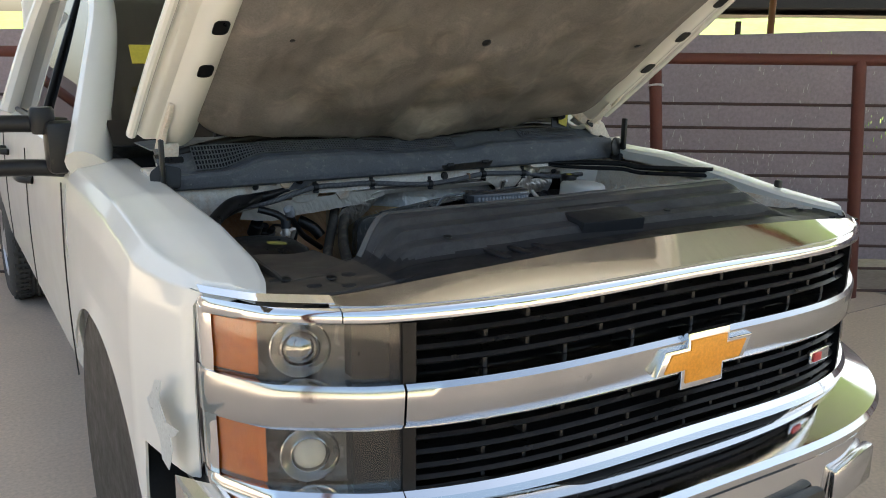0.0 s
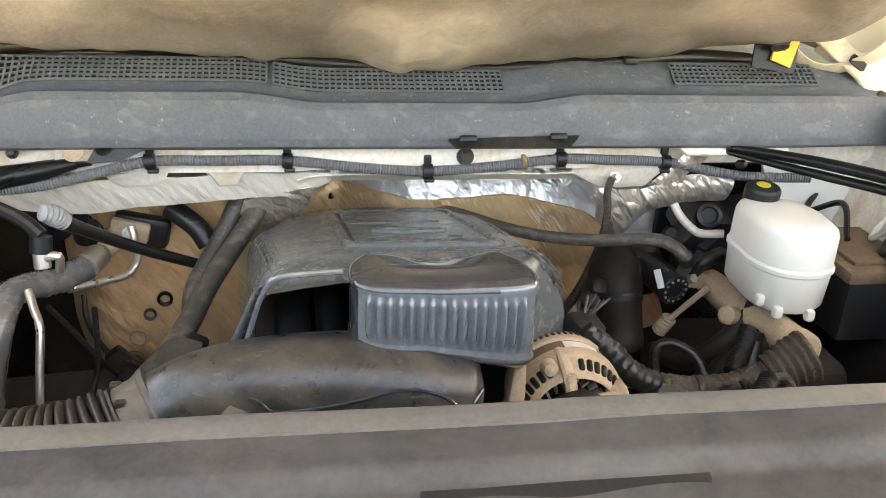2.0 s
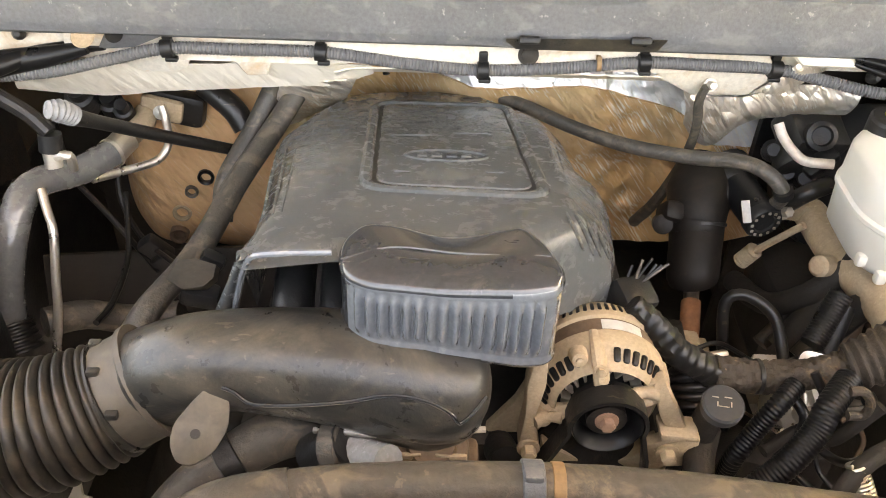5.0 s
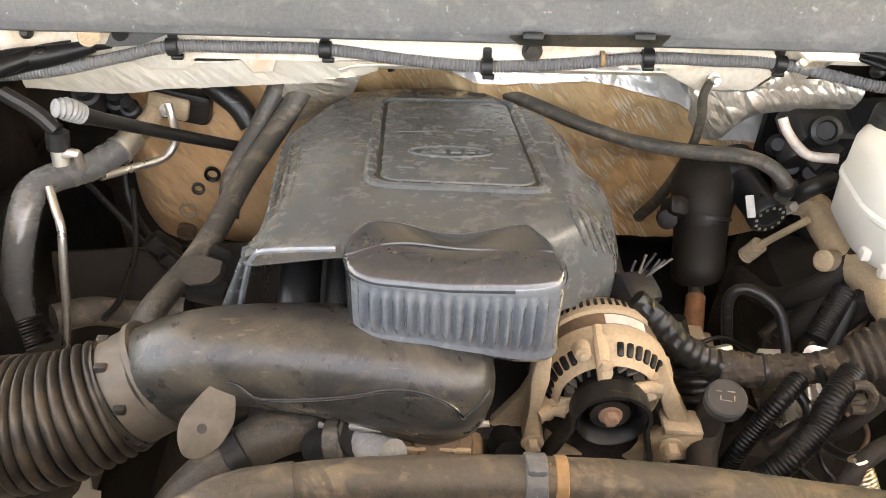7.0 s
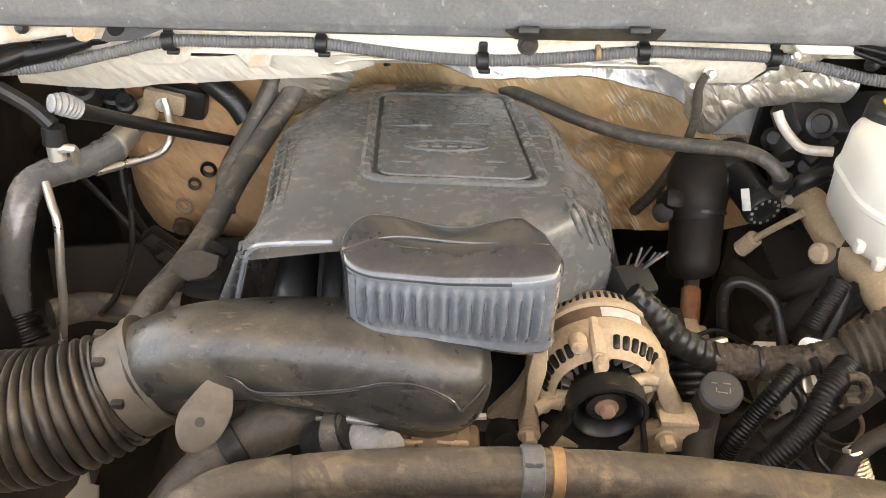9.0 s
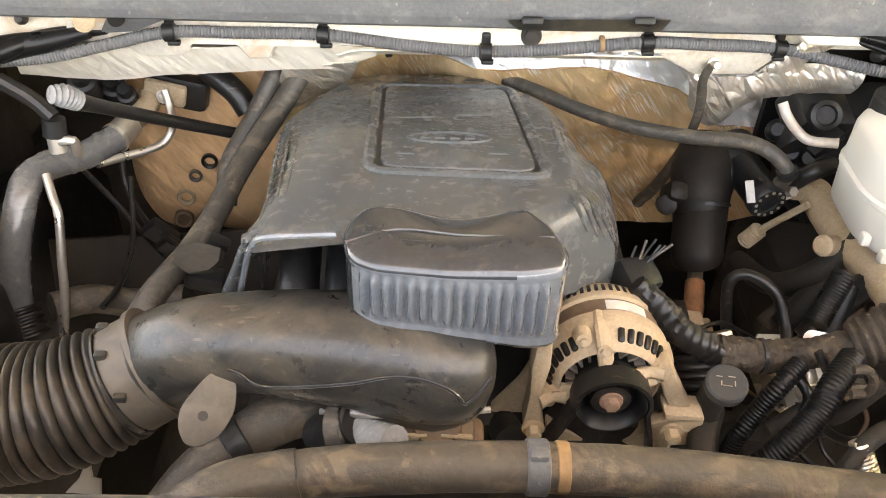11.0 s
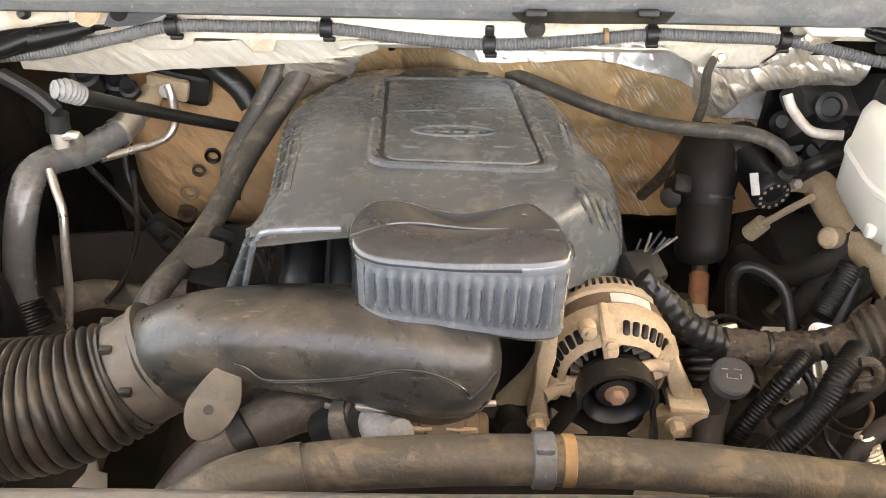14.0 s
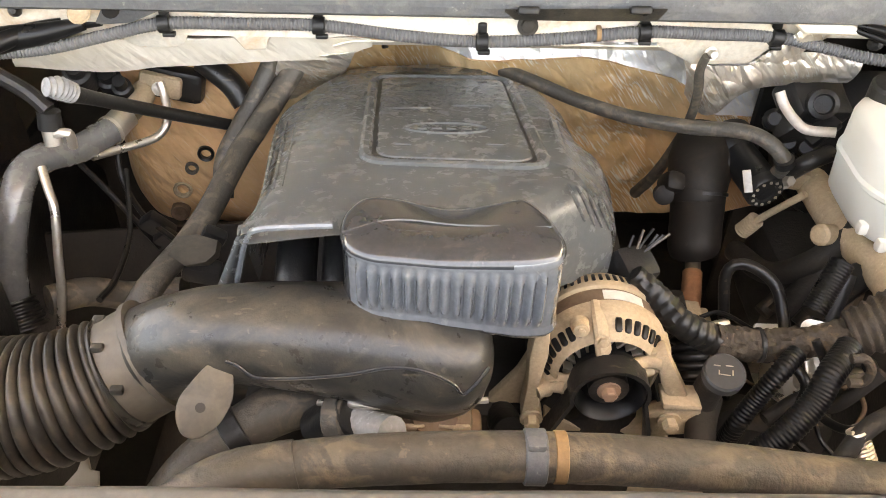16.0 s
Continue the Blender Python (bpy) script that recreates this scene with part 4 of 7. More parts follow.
part("chassis", box((0, 3.3, 0.50), (1.1, 4.2, 0.18), 0.02), shaded_mud, truck)

# ---- raised hood ----
ANG = radians(35)
H0 = Vector((0, 1.275, 1.375))
HS = Vector((0, -math.cos(ANG), math.sin(ANG)))
HN = Vector((0, -math.sin(ANG), -math.cos(ANG)))


def on_hood(x, s, d=0.0):
    """x across, s up from the rear edge, d out of the underside."""
    return H0 + Vector((x, 0, 0)) + HS * s + HN * d


def hood_half(s):
    return 0.855 - 0.05 * (s / 1.15) ** 2


hood = part("hood", sheet(lambda u, v: on_hood((2 * u - 1) * hood_half(1.17 * v), 1.17 * v, -0.075 - 0.03 * math.sin(math.pi * u) + 0.055 * abs(2 * u - 1) ** 8), 40, 24, 0.004), paint, truck, "raised white hood with a grey insulation pad")


def frame_side(s):
    def f(u, v):
        w = 0.685 + (hood_half(1.15 * u) - 0.685) * v
        d = 0.012 + 0.028 * math.sin(min(1, v * 1.6) * math.pi) - 0.035 * max(0, v - 0.8) / 0.2
        return on_hood(s * w, 0.02 + 1.13 * u, d)
    return part("side_frame", sheet(f, 30, 16, 0.004), paint, hood)


def oval(x, s, r, turn):
    pts = rounded([(-r, -r * 0.72), (r, -r * 0.72), (r, r * 0.72), (-r, r * 0.72)], r * 0.6)
    ex, ey = Vector((1, 0, 0)), HS
    o = on_hood(x, s, 0.0425)
    m = Matrix(((ex.x, ey.x, HN.x, o.x), (ex.y, ey.y, HN.y, o.y), (ex.z, ey.z, HN.z, o.z), (0, 0, 0, 1)))
    return slab(pts, m @ Matrix.Rotation(radians(turn), 4, "Z"), 0.002)


for s in (-1, 1):
    fr = frame_side(s)
    for ss in (0.40, 0.575, 0.75, 0.92):
        part("hole", oval(s * 0.735, ss, 0.026, 90), black_gloss, fr)
    part("rolled_edge", tube([on_hood(s * hood_half(t), t, 0.0) for t in (0.03, 0.3, 0.6, 0.9, 1.15)], 0.014, 10, 0.05), paint, fr)
part("rear_frame", sheet(lambda u, v: on_hood(-0.63 + 1.26 * u, 0.0 + 0.10 * v, -0.03 + 0.02 * math.sin(v * math.pi)), 30, 6, 0.004), paint, hood)
part("front_frame", sheet(lambda u, v: on_hood(-0.80 + 1.60 * u, 1.06 + 0.1 * v, 0.01 + 0.02 * math.sin(v * math.pi)), 30, 4, 0.004), paint, hood)


def pad_face(u, v):
    x = -0.705 + 1.41 * u
    s0 = 0.13 * max(0.0, (u - 0.80) / 0.2) + 0.045 * max(0.0, 1 - u / 0.4) + 0.07 * max(0.0, 1 - u / 0.06) ** 2 + 0.004 + 0.016 * math.cos(u * 2 * math.pi) - 0.018 * math.exp(-((u - 0.52) / 0.06) ** 2)
    s = s0 + (1.07 - s0) * v
    e = min(u, 1 - u) / 0.07
    g = min(v, 1 - v) / 0.06
    rim = min(1.0, e) ** 0.5 * min(1.0, g) ** 0.5
    p = Vector((x * 3.2, s * 3.2, 0.3))
    d = 0.018 + rim * (0.035 + 0.022 * noise.noise(p) + 0.010 * noise.noise(p * 3.1) + 0.012 * noise.noise(Vector((x * 14, s * 3, 1.0))) + 0.007 * abs(noise.noise(Vector((x * 22 + 4 * s, s * 9, 2.0)))))
    d += rim * (0.02 * math.exp(-((x - 0.02) / 0.10) ** 2 - ((s - 0.10) / 0.10) ** 2))
    return on_hood(x, s, d)


part("insulation_pad", sheet(pad_face, 150, 110, 0.006), pad, hood, "sagging grey-brown insulation pad with pale stains")
for k in range(5):
    for s in (0.12, 0.55, 0.98):
        x = -0.56 + 0.28 * k
        if (k + int(s * 10)) % 2:
            part("pad_clip", lathe([(0.014, 0.0), (0.013, 0.004), (0.004, 0.007), (0.0004, 0.0075)], on_hood(x, s, 0.052 + 0.012 * noise.noise(Vector((x * 3.2, s * 3.2, 0.3)))), HN, 14), black_plastic, hood)
for s in (-1, 1):
    arm = [(1.290, 1.285), (1.235, 1.300), (1.215, 1.345), (1.180, 1.400), (1.110, 1.445), (1.075, 1.485), (1.135, 1.490), (1.215, 1.440), (1.262, 1.375), (1.300, 1.340)]
    hinge = part("hinge", joined(slab(rounded([(-y, z) for y, z in arm], 0.018), Matrix(((0, 0, s, s * 0.775), (-1, 0, 0, 0), (0, 1, 0, 0), (0, 0, 0, 1))), 0.012, 0.003),
                                 box((s * 0.790, 1.255, 1.285), (0.075, 0.10, 0.014), 0.005), box((s * 0.765, 1.215, 1.335), (0.05, 0.014, 0.07), 0.005, (24, 0, 0))), paint_in, truck, "dusty white hood hinge")
    part("pivot", bolt((s * 0.775, 1.25, 1.325), (-s, 0, 0), 0.012), dark_steel, hinge)
    part("bolt", bolt((s * 0.775, 1.165, 1.435), (-s, 0, 0), 0.010), dark_steel, hinge)
    part("slot", slab(rounded([(-0.03, -0.006), (0.03, -0.010), (0.032, 0.008), (-0.03, 0.010)], 0.006), pose(s * 0.76, 1.204, 1.32, 66, 0, s * -10), 0.004), black_gloss, hinge)
    part("bracket", joined(box((s * 0.812, 1.10, 1.315), (0.012, 0.022, 0.150), 0.004), box((s * 0.800, 1.115, 1.252), (0.026, 0.05, 0.026), 0.006), slab(rounded([(-0.045, -0.030), (0.030, -0.034), (0.034, 0.022), (-0.020, 0.034), (-0.048, 0.010)], 0.010), pose(s * 0.795, 1.112, 1.290, 80, 0, s * 18), 0.006, 0.002)), black_plastic, hinge, "black plastic bracket at the cowl's end")
    if s > 0:
        part("strap", ruled([on_hood(s * 0.60, 0.035, 0.02), on_hood(s * 0.68, 0.005, 0.05), on_hood(s * 0.74, 0.06, 0.06), on_hood(s * 0.76, 0.16, 0.05)], [on_hood(s * 0.60, 0.075, 0.02), on_hood(s * 0.67, 0.045, 0.05), on_hood(s * 0.71, 0.10, 0.06), on_hood(s * 0.72, 0.20, 0.05)], 24, 6), paint_in, hinge)
arm_ = part("hinge_arm", joined(plate([(0.642, 1.190, 1.405), (0.728, 1.190, 1.413), (0.795, 1.190, 1.366), (0.842, 1.190, 1.294), (0.791, 1.190, 1.285), (0.732, 1.190, 1.342)], 0.010, (0.2, -1, 0.3), 0.003), plate([(0.771, 1.170, 1.313), (0.859, 1.170, 1.318), (0.879, 1.170, 1.269), (0.794, 1.170, 1.267)], 0.012, (0.2, -1, 0.3), 0.003)), paint_in, truck, "folded white hinge arm with dark slots")
for c in ((0.716, 1.178, 1.369), (0.778, 1.178, 1.312)):
    part("slot", slab(rounded([(-0.016, -0.006), (0.016, -0.008), (0.016, 0.006), (-0.016, 0.008)], 0.005), Matrix.Translation(Vector(c)) @ pose(0, 0, 0, 80, 30, 0), 0.004), black_gloss, arm_)
lc = Vector((0.566, 1.165, 1.392))
lab = part("warning_label", box(lc, (0.072, 0.004, 0.066), 0, (-15, 8, 0)), black_gloss, truck, "black and yellow warning label")
part("bar", box(lc + Vector((0.014, -0.004, 0.004)), (0.036, 0.004, 0.056), 0, (-15, 20, 0)), yellow, lab)
part("bar", box(lc + Vector((0.012, -0.007, 0.012)), (0.010, 0.004, 0.026), 0, (-15, 34, 0)), black_gloss, lab)


# ---- cowl and firewall ----
def wave(x):
    """The cowl's step: it dips between the two side fields."""
    t = max(0.0, min(1.0, (0.26 - abs(x - 0.02)) / 0.12))
    return t * t * (3 - 2 * t)


def sweep(x):
    """How far the cowl's front step has swept down at its left end."""
    t = max(0.0, min(1.0, (-0.50 - x) / 0.15))
    return t * t * (3 - 2 * t)


COWL = [(1.136, 1.243), (1.126, 1.250), (1.124, 1.262), (1.136, 1.314), (1.146, 1.323), (1.162, 1.322), (1.178, 1.326), (1.222, 1.352), (1.236, 1.356), (1.27, 1.352), (1.50, 1.352)]


def cowl_face(u, v):
    x = -0.80 + 1.60 * u
    p = v * (len(COWL) - 1)
    k = min(int(p), len(COWL) - 2)
    t = p - k
    y, z = (COWL[k][i] + (COWL[k + 1][i] - COWL[k][i]) * t for i in (0, 1))
    lift = max(0.0, min(1.0, (p - 2.0)))
    edge = max(0, abs(x) - 0.62)
    fall = sweep(x) * max(0.0, min(1.0, (p - 2.0))) * max(0.0, min(1.0, (8.0 - p) / 2.0))
    return (x, y - 0.012 * fall + 0.10 * edge * edge + 0.05 * edge, z - 0.034 * fall - 0.014 * wave(x) * lift - 0.25 * edge * edge * lift)


cowl = part("cowl_panel", sheet(cowl_face, 110, 60, 0.004), cowl_plastic, truck, "grey plastic cowl with mesh air intakes")


def mesh_field(x0, x1):
    """Fine upright bars and cross bars over a dark backing."""
    bm = bmesh.new()

    def quad(a, b, w, up):
        n_ = Vector((0, -0.5, 0.86))
        d = (b - a).normalized().cross(n_) * w
        vs = [bm.verts.new(q) for q in (a - d, a + d, a + d + n_ * 0.003, a - d + n_ * 0.003, b - d, b + d, b + d + n_ * 0.003, b - d + n_ * 0.003)]
        for f in ((0, 1, 5, 4), (1, 2, 6, 5), (2, 3, 7, 6), (3, 0, 4, 7), (0, 3, 2, 1), (4, 5, 6, 7)):
            bm.faces.new([vs[i] for i in f])

    def at(x, t):
        e = max(0, abs(x) - 0.62)
        k = sweep(x) * (1 - t)
        return Vector((x, 1.180 - 0.022 * k + 0.038 * t + 0.1 * e * e + 0.05 * e, 1.3285 - 0.036 * k + 0.0225 * t - 0.014 * wave(x) - 0.25 * e * e + 0.003))
    n = int((x1 - x0) / 0.0088)
    for i in range(n + 1):
        x = x0 + (x1 - x0) * i / n
        quad(at(x, 0), at(x, 1), 0.0013, 0)
    for t in (0.0, 0.2, 0.4, 0.6, 0.8, 1.0):
        for i in range(0, n, 4):
            xa, xb = x0 + (x1 - x0) * i / n, x0 + (x1 - x0) * min(n, i + 4) / n
            quad(at(xa, t), at(xb, t), 0.0013, 1)
    back = sheet(lambda u, v: at(x0 + (x1 - x0) * u, v) - Vector((0, -0.0006, 0.0012)), 40, 1)
    return bm, back


for x0, x1 in ((-0.705, -0.20), (-0.19, 0.15), (0.42, 0.66)):
    bars, back = mesh_field(x0, x1)
    g = part("air_intake", back, shroud_dark, cowl, "fine mesh over a dark opening")
    part("mesh", bars, cowl_plastic, g)
for x in (-0.195, 0.36):
    part("clip", box((x, 1.226, 1.357 - 0.012 * wave(x)), (0.022, 0.014, 0.012), 0.003), black_plastic, cowl)
part("seal", tube([(-0.80, 1.236, 1.322), (-0.63, 1.236, 1.356), (-0.47, 1.238, 1.372), (-0.30, 1.238, 1.362), (-0.11, 1.238, 1.346), (0.09, 1.238, 1.340), (0.3, 1.240, 1.350), (0.5, 1.244, 1.362), (0.78, 1.25, 1.335)], [0.012, 0.014, 0.014, 0.012, 0.010, 0.009, 0.010, 0.012, 0.010], 12, 0.02), black_rubber, cowl, "black rubber seal")
for x0, x1 in ((-0.60, -0.15), (-0.1, 0.42)):
    part("wiper_arm", tube([(x0, 1.34, 1.372), ((x0 + x1) / 2, 1.40, 1.382), (x1, 1.47, 1.380)], 0.008, 8, 0.03), black_plastic, truck)

# painted lip below the cowl
def lip_low(u, v):
    x = -0.84 + 1.68 * u
    base = 1.135 if x < -0.64 else 1.203 if x < -0.15 else 1.206
    prof = [(1.162, 1.252), (1.162, 1.240), (1.160, 1.232), (1.158, 1.222), (1.157, 1.213), (1.158, base)]
    p = v * 5
    k = min(int(p), 4)
    t = p - k
    y, z = (prof[k][i] + (prof[k + 1][i] - prof[k][i]) * t for i in (0, 1))
    return (x, y + 0.022 * max(0.0, min(1.0, (x - 0.28) / 0.08)), z)


lip_panel = part("cowl_lip", sheet(lip_low, 90, 25, 0.003), paint_in, truck, "dusty cream body panel under the cowl")
part("tab", plate([(-0.431, 1.164, 1.198), (-0.345, 1.164, 1.202), (-0.351, 1.166, 1.190), (-0.366, 1.168, 1.182), (-0.410, 1.168, 1.181), (-0.426, 1.166, 1.189)], 0.006), paint_in, lip_panel)
part("tab", plate([(-0.294, 1.164, 1.205), (-0.232, 1.164, 1.208), (-0.242, 1.166, 1.194), (-0.247, 1.168, 1.181), (-0.274, 1.168, 1.180), (-0.284, 1.166, 1.195)], 0.006), paint_in, lip_panel)
part("hanging_panel", plate([(0.261, 1.164, 1.225), (0.269, 1.160, 1.246), (0.385, 1.160, 1.249), (0.422, 1.166, 1.206), (0.392, 1.172, 1.173), (0.318, 1.172, 1.171), (0.264, 1.166, 1.200)], 0.008), paint_in, lip_panel)
part("foil_flange", ruled([(-0.581, 1.165, 1.166), (-0.452, 1.172, 1.186), (-0.340, 1.172, 1.189), (-0.229, 1.172, 1.197), (-0.110, 1.174, 1.194)], [(-0.586, 1.180, 1.141), (-0.474, 1.200, 1.125), (-0.394, 1.200, 1.134), (-0.238, 1.200, 1.146), (-0.167, 1.200, 1.151), (-0.109, 1.190, 1.176)], 110, 16, 0.0035), foil_cream, lip_panel, "crinkled foil edge")
part("foil_flange", ruled([(0.305, 1.178, 1.176), (0.345, 1.185, 1.160), (0.399, 1.185, 1.160), (0.437, 1.180, 1.182), (0.533, 1.160, 1.190)], [(0.329, 1.210, 1.103), (0.354, 1.215, 1.071), (0.379, 1.215, 1.066), (0.414, 1.205, 1.110), (0.486, 1.190, 1.134), (0.539, 1.185, 1.138)], 130, 24, 0.004, 0.002, (0, -0.010, 0.0)), foil, lip_panel, "crinkled silver foil flap")
part("foil_roll", ruled([(0.402, 1.178, 1.171), (0.428, 1.168, 1.203), (0.450, 1.160, 1.231)], [(0.438, 1.182, 1.163), (0.462, 1.172, 1.193), (0.485, 1.162, 1.220)], 40, 20, 0.004, 0.002, (0, -0.008, 0.006)), foil, lip_panel, "crinkled silver foil roll up to the cowl")
part("foil_tuck", ruled([(-0.243, 1.220, 1.135), (-0.196, 1.200, 1.153), (-0.132, 1.180, 1.172)], [(-0.276, 1.285, 1.025), (-0.231, 1.285, 1.043), (-0.154, 1.260, 1.099)], 60, 16, 0.006), foil, lip_panel, "crumpled silver foil beside the hoses")
part("foil_edge", ruled([(-0.160, 1.172, 1.184), (-0.116, 1.172, 1.192), (0.060, 1.172, 1.192), (0.300, 1.172, 1.192)], [(-0.158, 1.195, 1.166), (-0.111, 1.195, 1.176), (0.060, 1.195, 1.176), (0.300, 1.195, 1.176)], 60, 6, 0.002), foil_cream, lip_panel, "cream dust-coated foil edge")
part("foil_patch", plate([(0.398, 1.310, 0.998), (0.466, 1.310, 1.058), (0.466, 1.310, 0.978), (0.413, 1.310, 0.970)], 0.003), foil_tan, lip_panel)
part("foil_patch", plate([(0.441, 1.280, 0.908), (0.494, 1.280, 0.918), (0.513, 1.270, 0.862), (0.459, 1.270, 0.844)], 0.003), foil_tan, lip_panel)
part("dark_bracket", plate([(0.057, 1.112, 1.266), (0.252, 1.112, 1.271), (0.244, 1.118, 1.255), (0.144, 1.118, 1.253), (0.071, 1.118, 1.253)], 0.006), duct_plastic, lip_panel, "dark flat bracket under the cowl")
part("ledge", sheet(lambda u, v: (-0.84 + 0.66 * u, 1.192 + 0.26 * v, 1.165 + 0.0 * v), 10, 4, 0.006), paint_in, truck)


def fold(x):
    """Height of the crease where the shelf of foil turns down."""
    k = max(0.0, min(1.0, (x - 0.27) / 0.14))
    return 1.104 + 0.010 * math.exp(-((x - 0.20) / 0.08) ** 2) - 0.085 * k * k - 0.014 * math.exp(-((x - 0.29) / 0.07) ** 2)


def wall_y(x, z):
    """The foil shield's depth: a shelf near its top, then a falling face."""
    k = max(0.0, min(1.0, (x + 0.09) / 0.12))
    over, under = (max(0.0, min(1.0, q)) for q in ((z - fold(x)) / 0.10, (fold(x) - z) / 0.14))
    y = 1.405 - 0.11 * k + 0.040 * over + 0.035 * under * k - 0.07 * max(0.0, min(1.0, (1.02 - z) / 0.30))
    y -= 0.05 * max(0.0, min(1.0, (-0.08 - x) / 0.09))
    y += 0.45 * max(0.0, 1.00 - z) * max(0.0, min(1.0, (x - 0.10) / 0.12))
    ray_ = math.sin((x * 1.0 - z * 0.55) * 95 + 5 * noise.noise(Vector((x * 7, z * 7, 1))))
    return y + 0.012 * noise.noise(Vector((x * 9, z * 9, 0))) + 0.006 * noise.noise(Vector((x * 30, z * 30, 4))) + 0.0012 * ray_


# near-black sheet behind the foil, shade given as colour
part("firewall_back", box((-0.02, 1.58, 0.80), (1.66, 0.04, 0.80), 0.01), shaded_mud, truck)


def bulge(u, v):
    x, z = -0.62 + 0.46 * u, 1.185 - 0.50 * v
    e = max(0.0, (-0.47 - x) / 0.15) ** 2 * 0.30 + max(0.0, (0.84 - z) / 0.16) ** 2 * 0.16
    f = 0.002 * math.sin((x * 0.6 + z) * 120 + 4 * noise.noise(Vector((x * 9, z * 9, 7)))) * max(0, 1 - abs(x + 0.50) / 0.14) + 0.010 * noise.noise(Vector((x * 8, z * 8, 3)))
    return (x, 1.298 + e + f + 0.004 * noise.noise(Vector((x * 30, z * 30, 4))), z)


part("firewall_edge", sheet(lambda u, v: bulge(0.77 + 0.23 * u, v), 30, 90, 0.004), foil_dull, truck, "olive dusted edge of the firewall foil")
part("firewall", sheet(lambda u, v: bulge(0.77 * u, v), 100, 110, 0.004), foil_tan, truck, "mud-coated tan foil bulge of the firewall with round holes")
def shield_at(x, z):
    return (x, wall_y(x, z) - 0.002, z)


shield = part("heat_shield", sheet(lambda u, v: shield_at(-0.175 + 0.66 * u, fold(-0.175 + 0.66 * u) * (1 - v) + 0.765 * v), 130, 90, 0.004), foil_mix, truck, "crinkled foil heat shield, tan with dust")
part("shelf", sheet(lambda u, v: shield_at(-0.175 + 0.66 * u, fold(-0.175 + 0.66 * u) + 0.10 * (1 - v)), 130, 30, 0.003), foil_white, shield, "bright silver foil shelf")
part("firewall_side", sheet(lambda u, v: (0.485 + 0.36 * u, 1.30 + 0.02 * u, 1.16 - 0.75 * v), 6, 8, 0.01), shaded_mud, truck)

# ---- radiator cover ----
rc = thing("radiator_cover", (-0.05, 0.27, 1.1), "dusty black plastic radiator cover with a raised ridge and box", "cover")
RC = [(0.0, 1.221), (0.04, 1.226), (0.10, 1.224), (0.14, 1.214), (0.46, 1.212), (0.54, 1.240), (0.64, 1.2425), (0.69, 1.261), (0.78, 1.264), (0.82, 1.277), (0.93, 1.281), (0.965, 1.280), (0.985, 1.272), (1.0, 1.20)]


def ridge(x):
    a = max(0.0, min(1.0, (x + 0.60) / 0.10)) * max(0.0, min(1.0, (0.66 - x) / 0.12))
    return a * a * (3 - 2 * a)


def cover_face(u, v):
    x = -0.86 + 1.72 * u
    y0 = fy(x) + 0.004 + lip(x) * (1 if abs(x) < 0.78 else 0)
    y0 = min(y0, 0.20)
    y1 = 0.446 - 0.10 * (1 - ridge(x)) * min(1, max(0, abs(x) - 0.5) * 5)
    k = 0
    while k < len(RC) - 2 and RC[k + 1][0] < v:
        k += 1
    t = (v - RC[k][0]) / (RC[k + 1][0] - RC[k][0])
    z = RC[k][1] + (RC[k + 1][1] - RC[k][1]) * t
    low = min(z, 1.206 - 0.012 * v + (0.004 if 0.3 < v < 0.8 else 0))
    h = z * ridge(x) + low * (1 - ridge(x))
    return (x, y0 + (y1 - y0) * v, h + 1.25 * drop(x) * (1 - v) * 0.8 + 0.002 * noise.noise(Vector((x * 8, v * 5, 0))))


panel_ = part("panel", sheet(cover_face, 130, 110, 0.004), shroud_plastic, rc)
panel_.data.materials.append(shroud_ridge)
panel_.data.materials.append(flap_dust)
for face in panel_.data.polygons:
    c = face.center
    # slot 1 paints the ridge's sheen, slot 2 is the tan dusted end
    face.material_index = 1 if ridge(c.x) > 0.12 and c.y > 0.265 and c.z > 1.2135 else 2 if c.x < -0.60 and c.y > 0.18 else 0
# strip laid on the rear edge, pale for skylight as well as dust
part("rear_edge", sheet(lambda u, v: Vector(cover_face(0.16 + 0.70 * u, 0.90 + 0.095 * v)) + Vector((0, 0.001, 0.0022)), 90, 14, 0.002), shroud_lit, rc, "dusty rear edge, coloured paler for the light on it")
for sx in (-1, 1):
    part("side_flap", sheet(lambda u, v, sx=sx: (sx * (0.60 + 0.26 * u), 0.30 + 0.30 * v + 0.0 * u, 1.190 - 0.02 * v - 0.004 * math.sin(9 * u)), 12, 10, 0.004), flap_dust, rc, "tan dusted side flap")
part("raised_box", joined(slab([(-0.085, -0.008), (0.095, -0.016), (0.120, 0.120), (-0.082, 0.126)], pose(0, 0.272, 1.2075, 9.0, 0, 0), 0.042, 0.004)), shroud_dark, rc, "square raised box on the cover")
# thin pale plate paints the box's front lighter than its top
part("box_front", slab([(-0.078, 0.002), (0.088, 0.000), (0.092, 0.034), (-0.080, 0.036)], pose(0.003, 0.2605, 1.211, 76, 0, -2.6), 0.003, 0.001), shroud_lit, rc, "front face of the box, coloured paler for the light on it")
for x, y, z in ((-0.78, 0.30, 1.200), (-0.70, 0.27, 1.199), (-0.42, 0.302, 1.2435), (-0.12, 0.145, 1.2155), (0.18, 0.150, 1.2155), (0.22, 0.302, 1.2435), (0.42, 0.17, 1.211), (0.74, 0.30, 1.199)):
    part("push_pin", lathe([(0.010, -0.001), (0.009, 0.002), (0.004, 0.0025), (0.0005, 0.0015)], (x, y, z), (0, -0.1, 1), 14), black_gloss, rc)
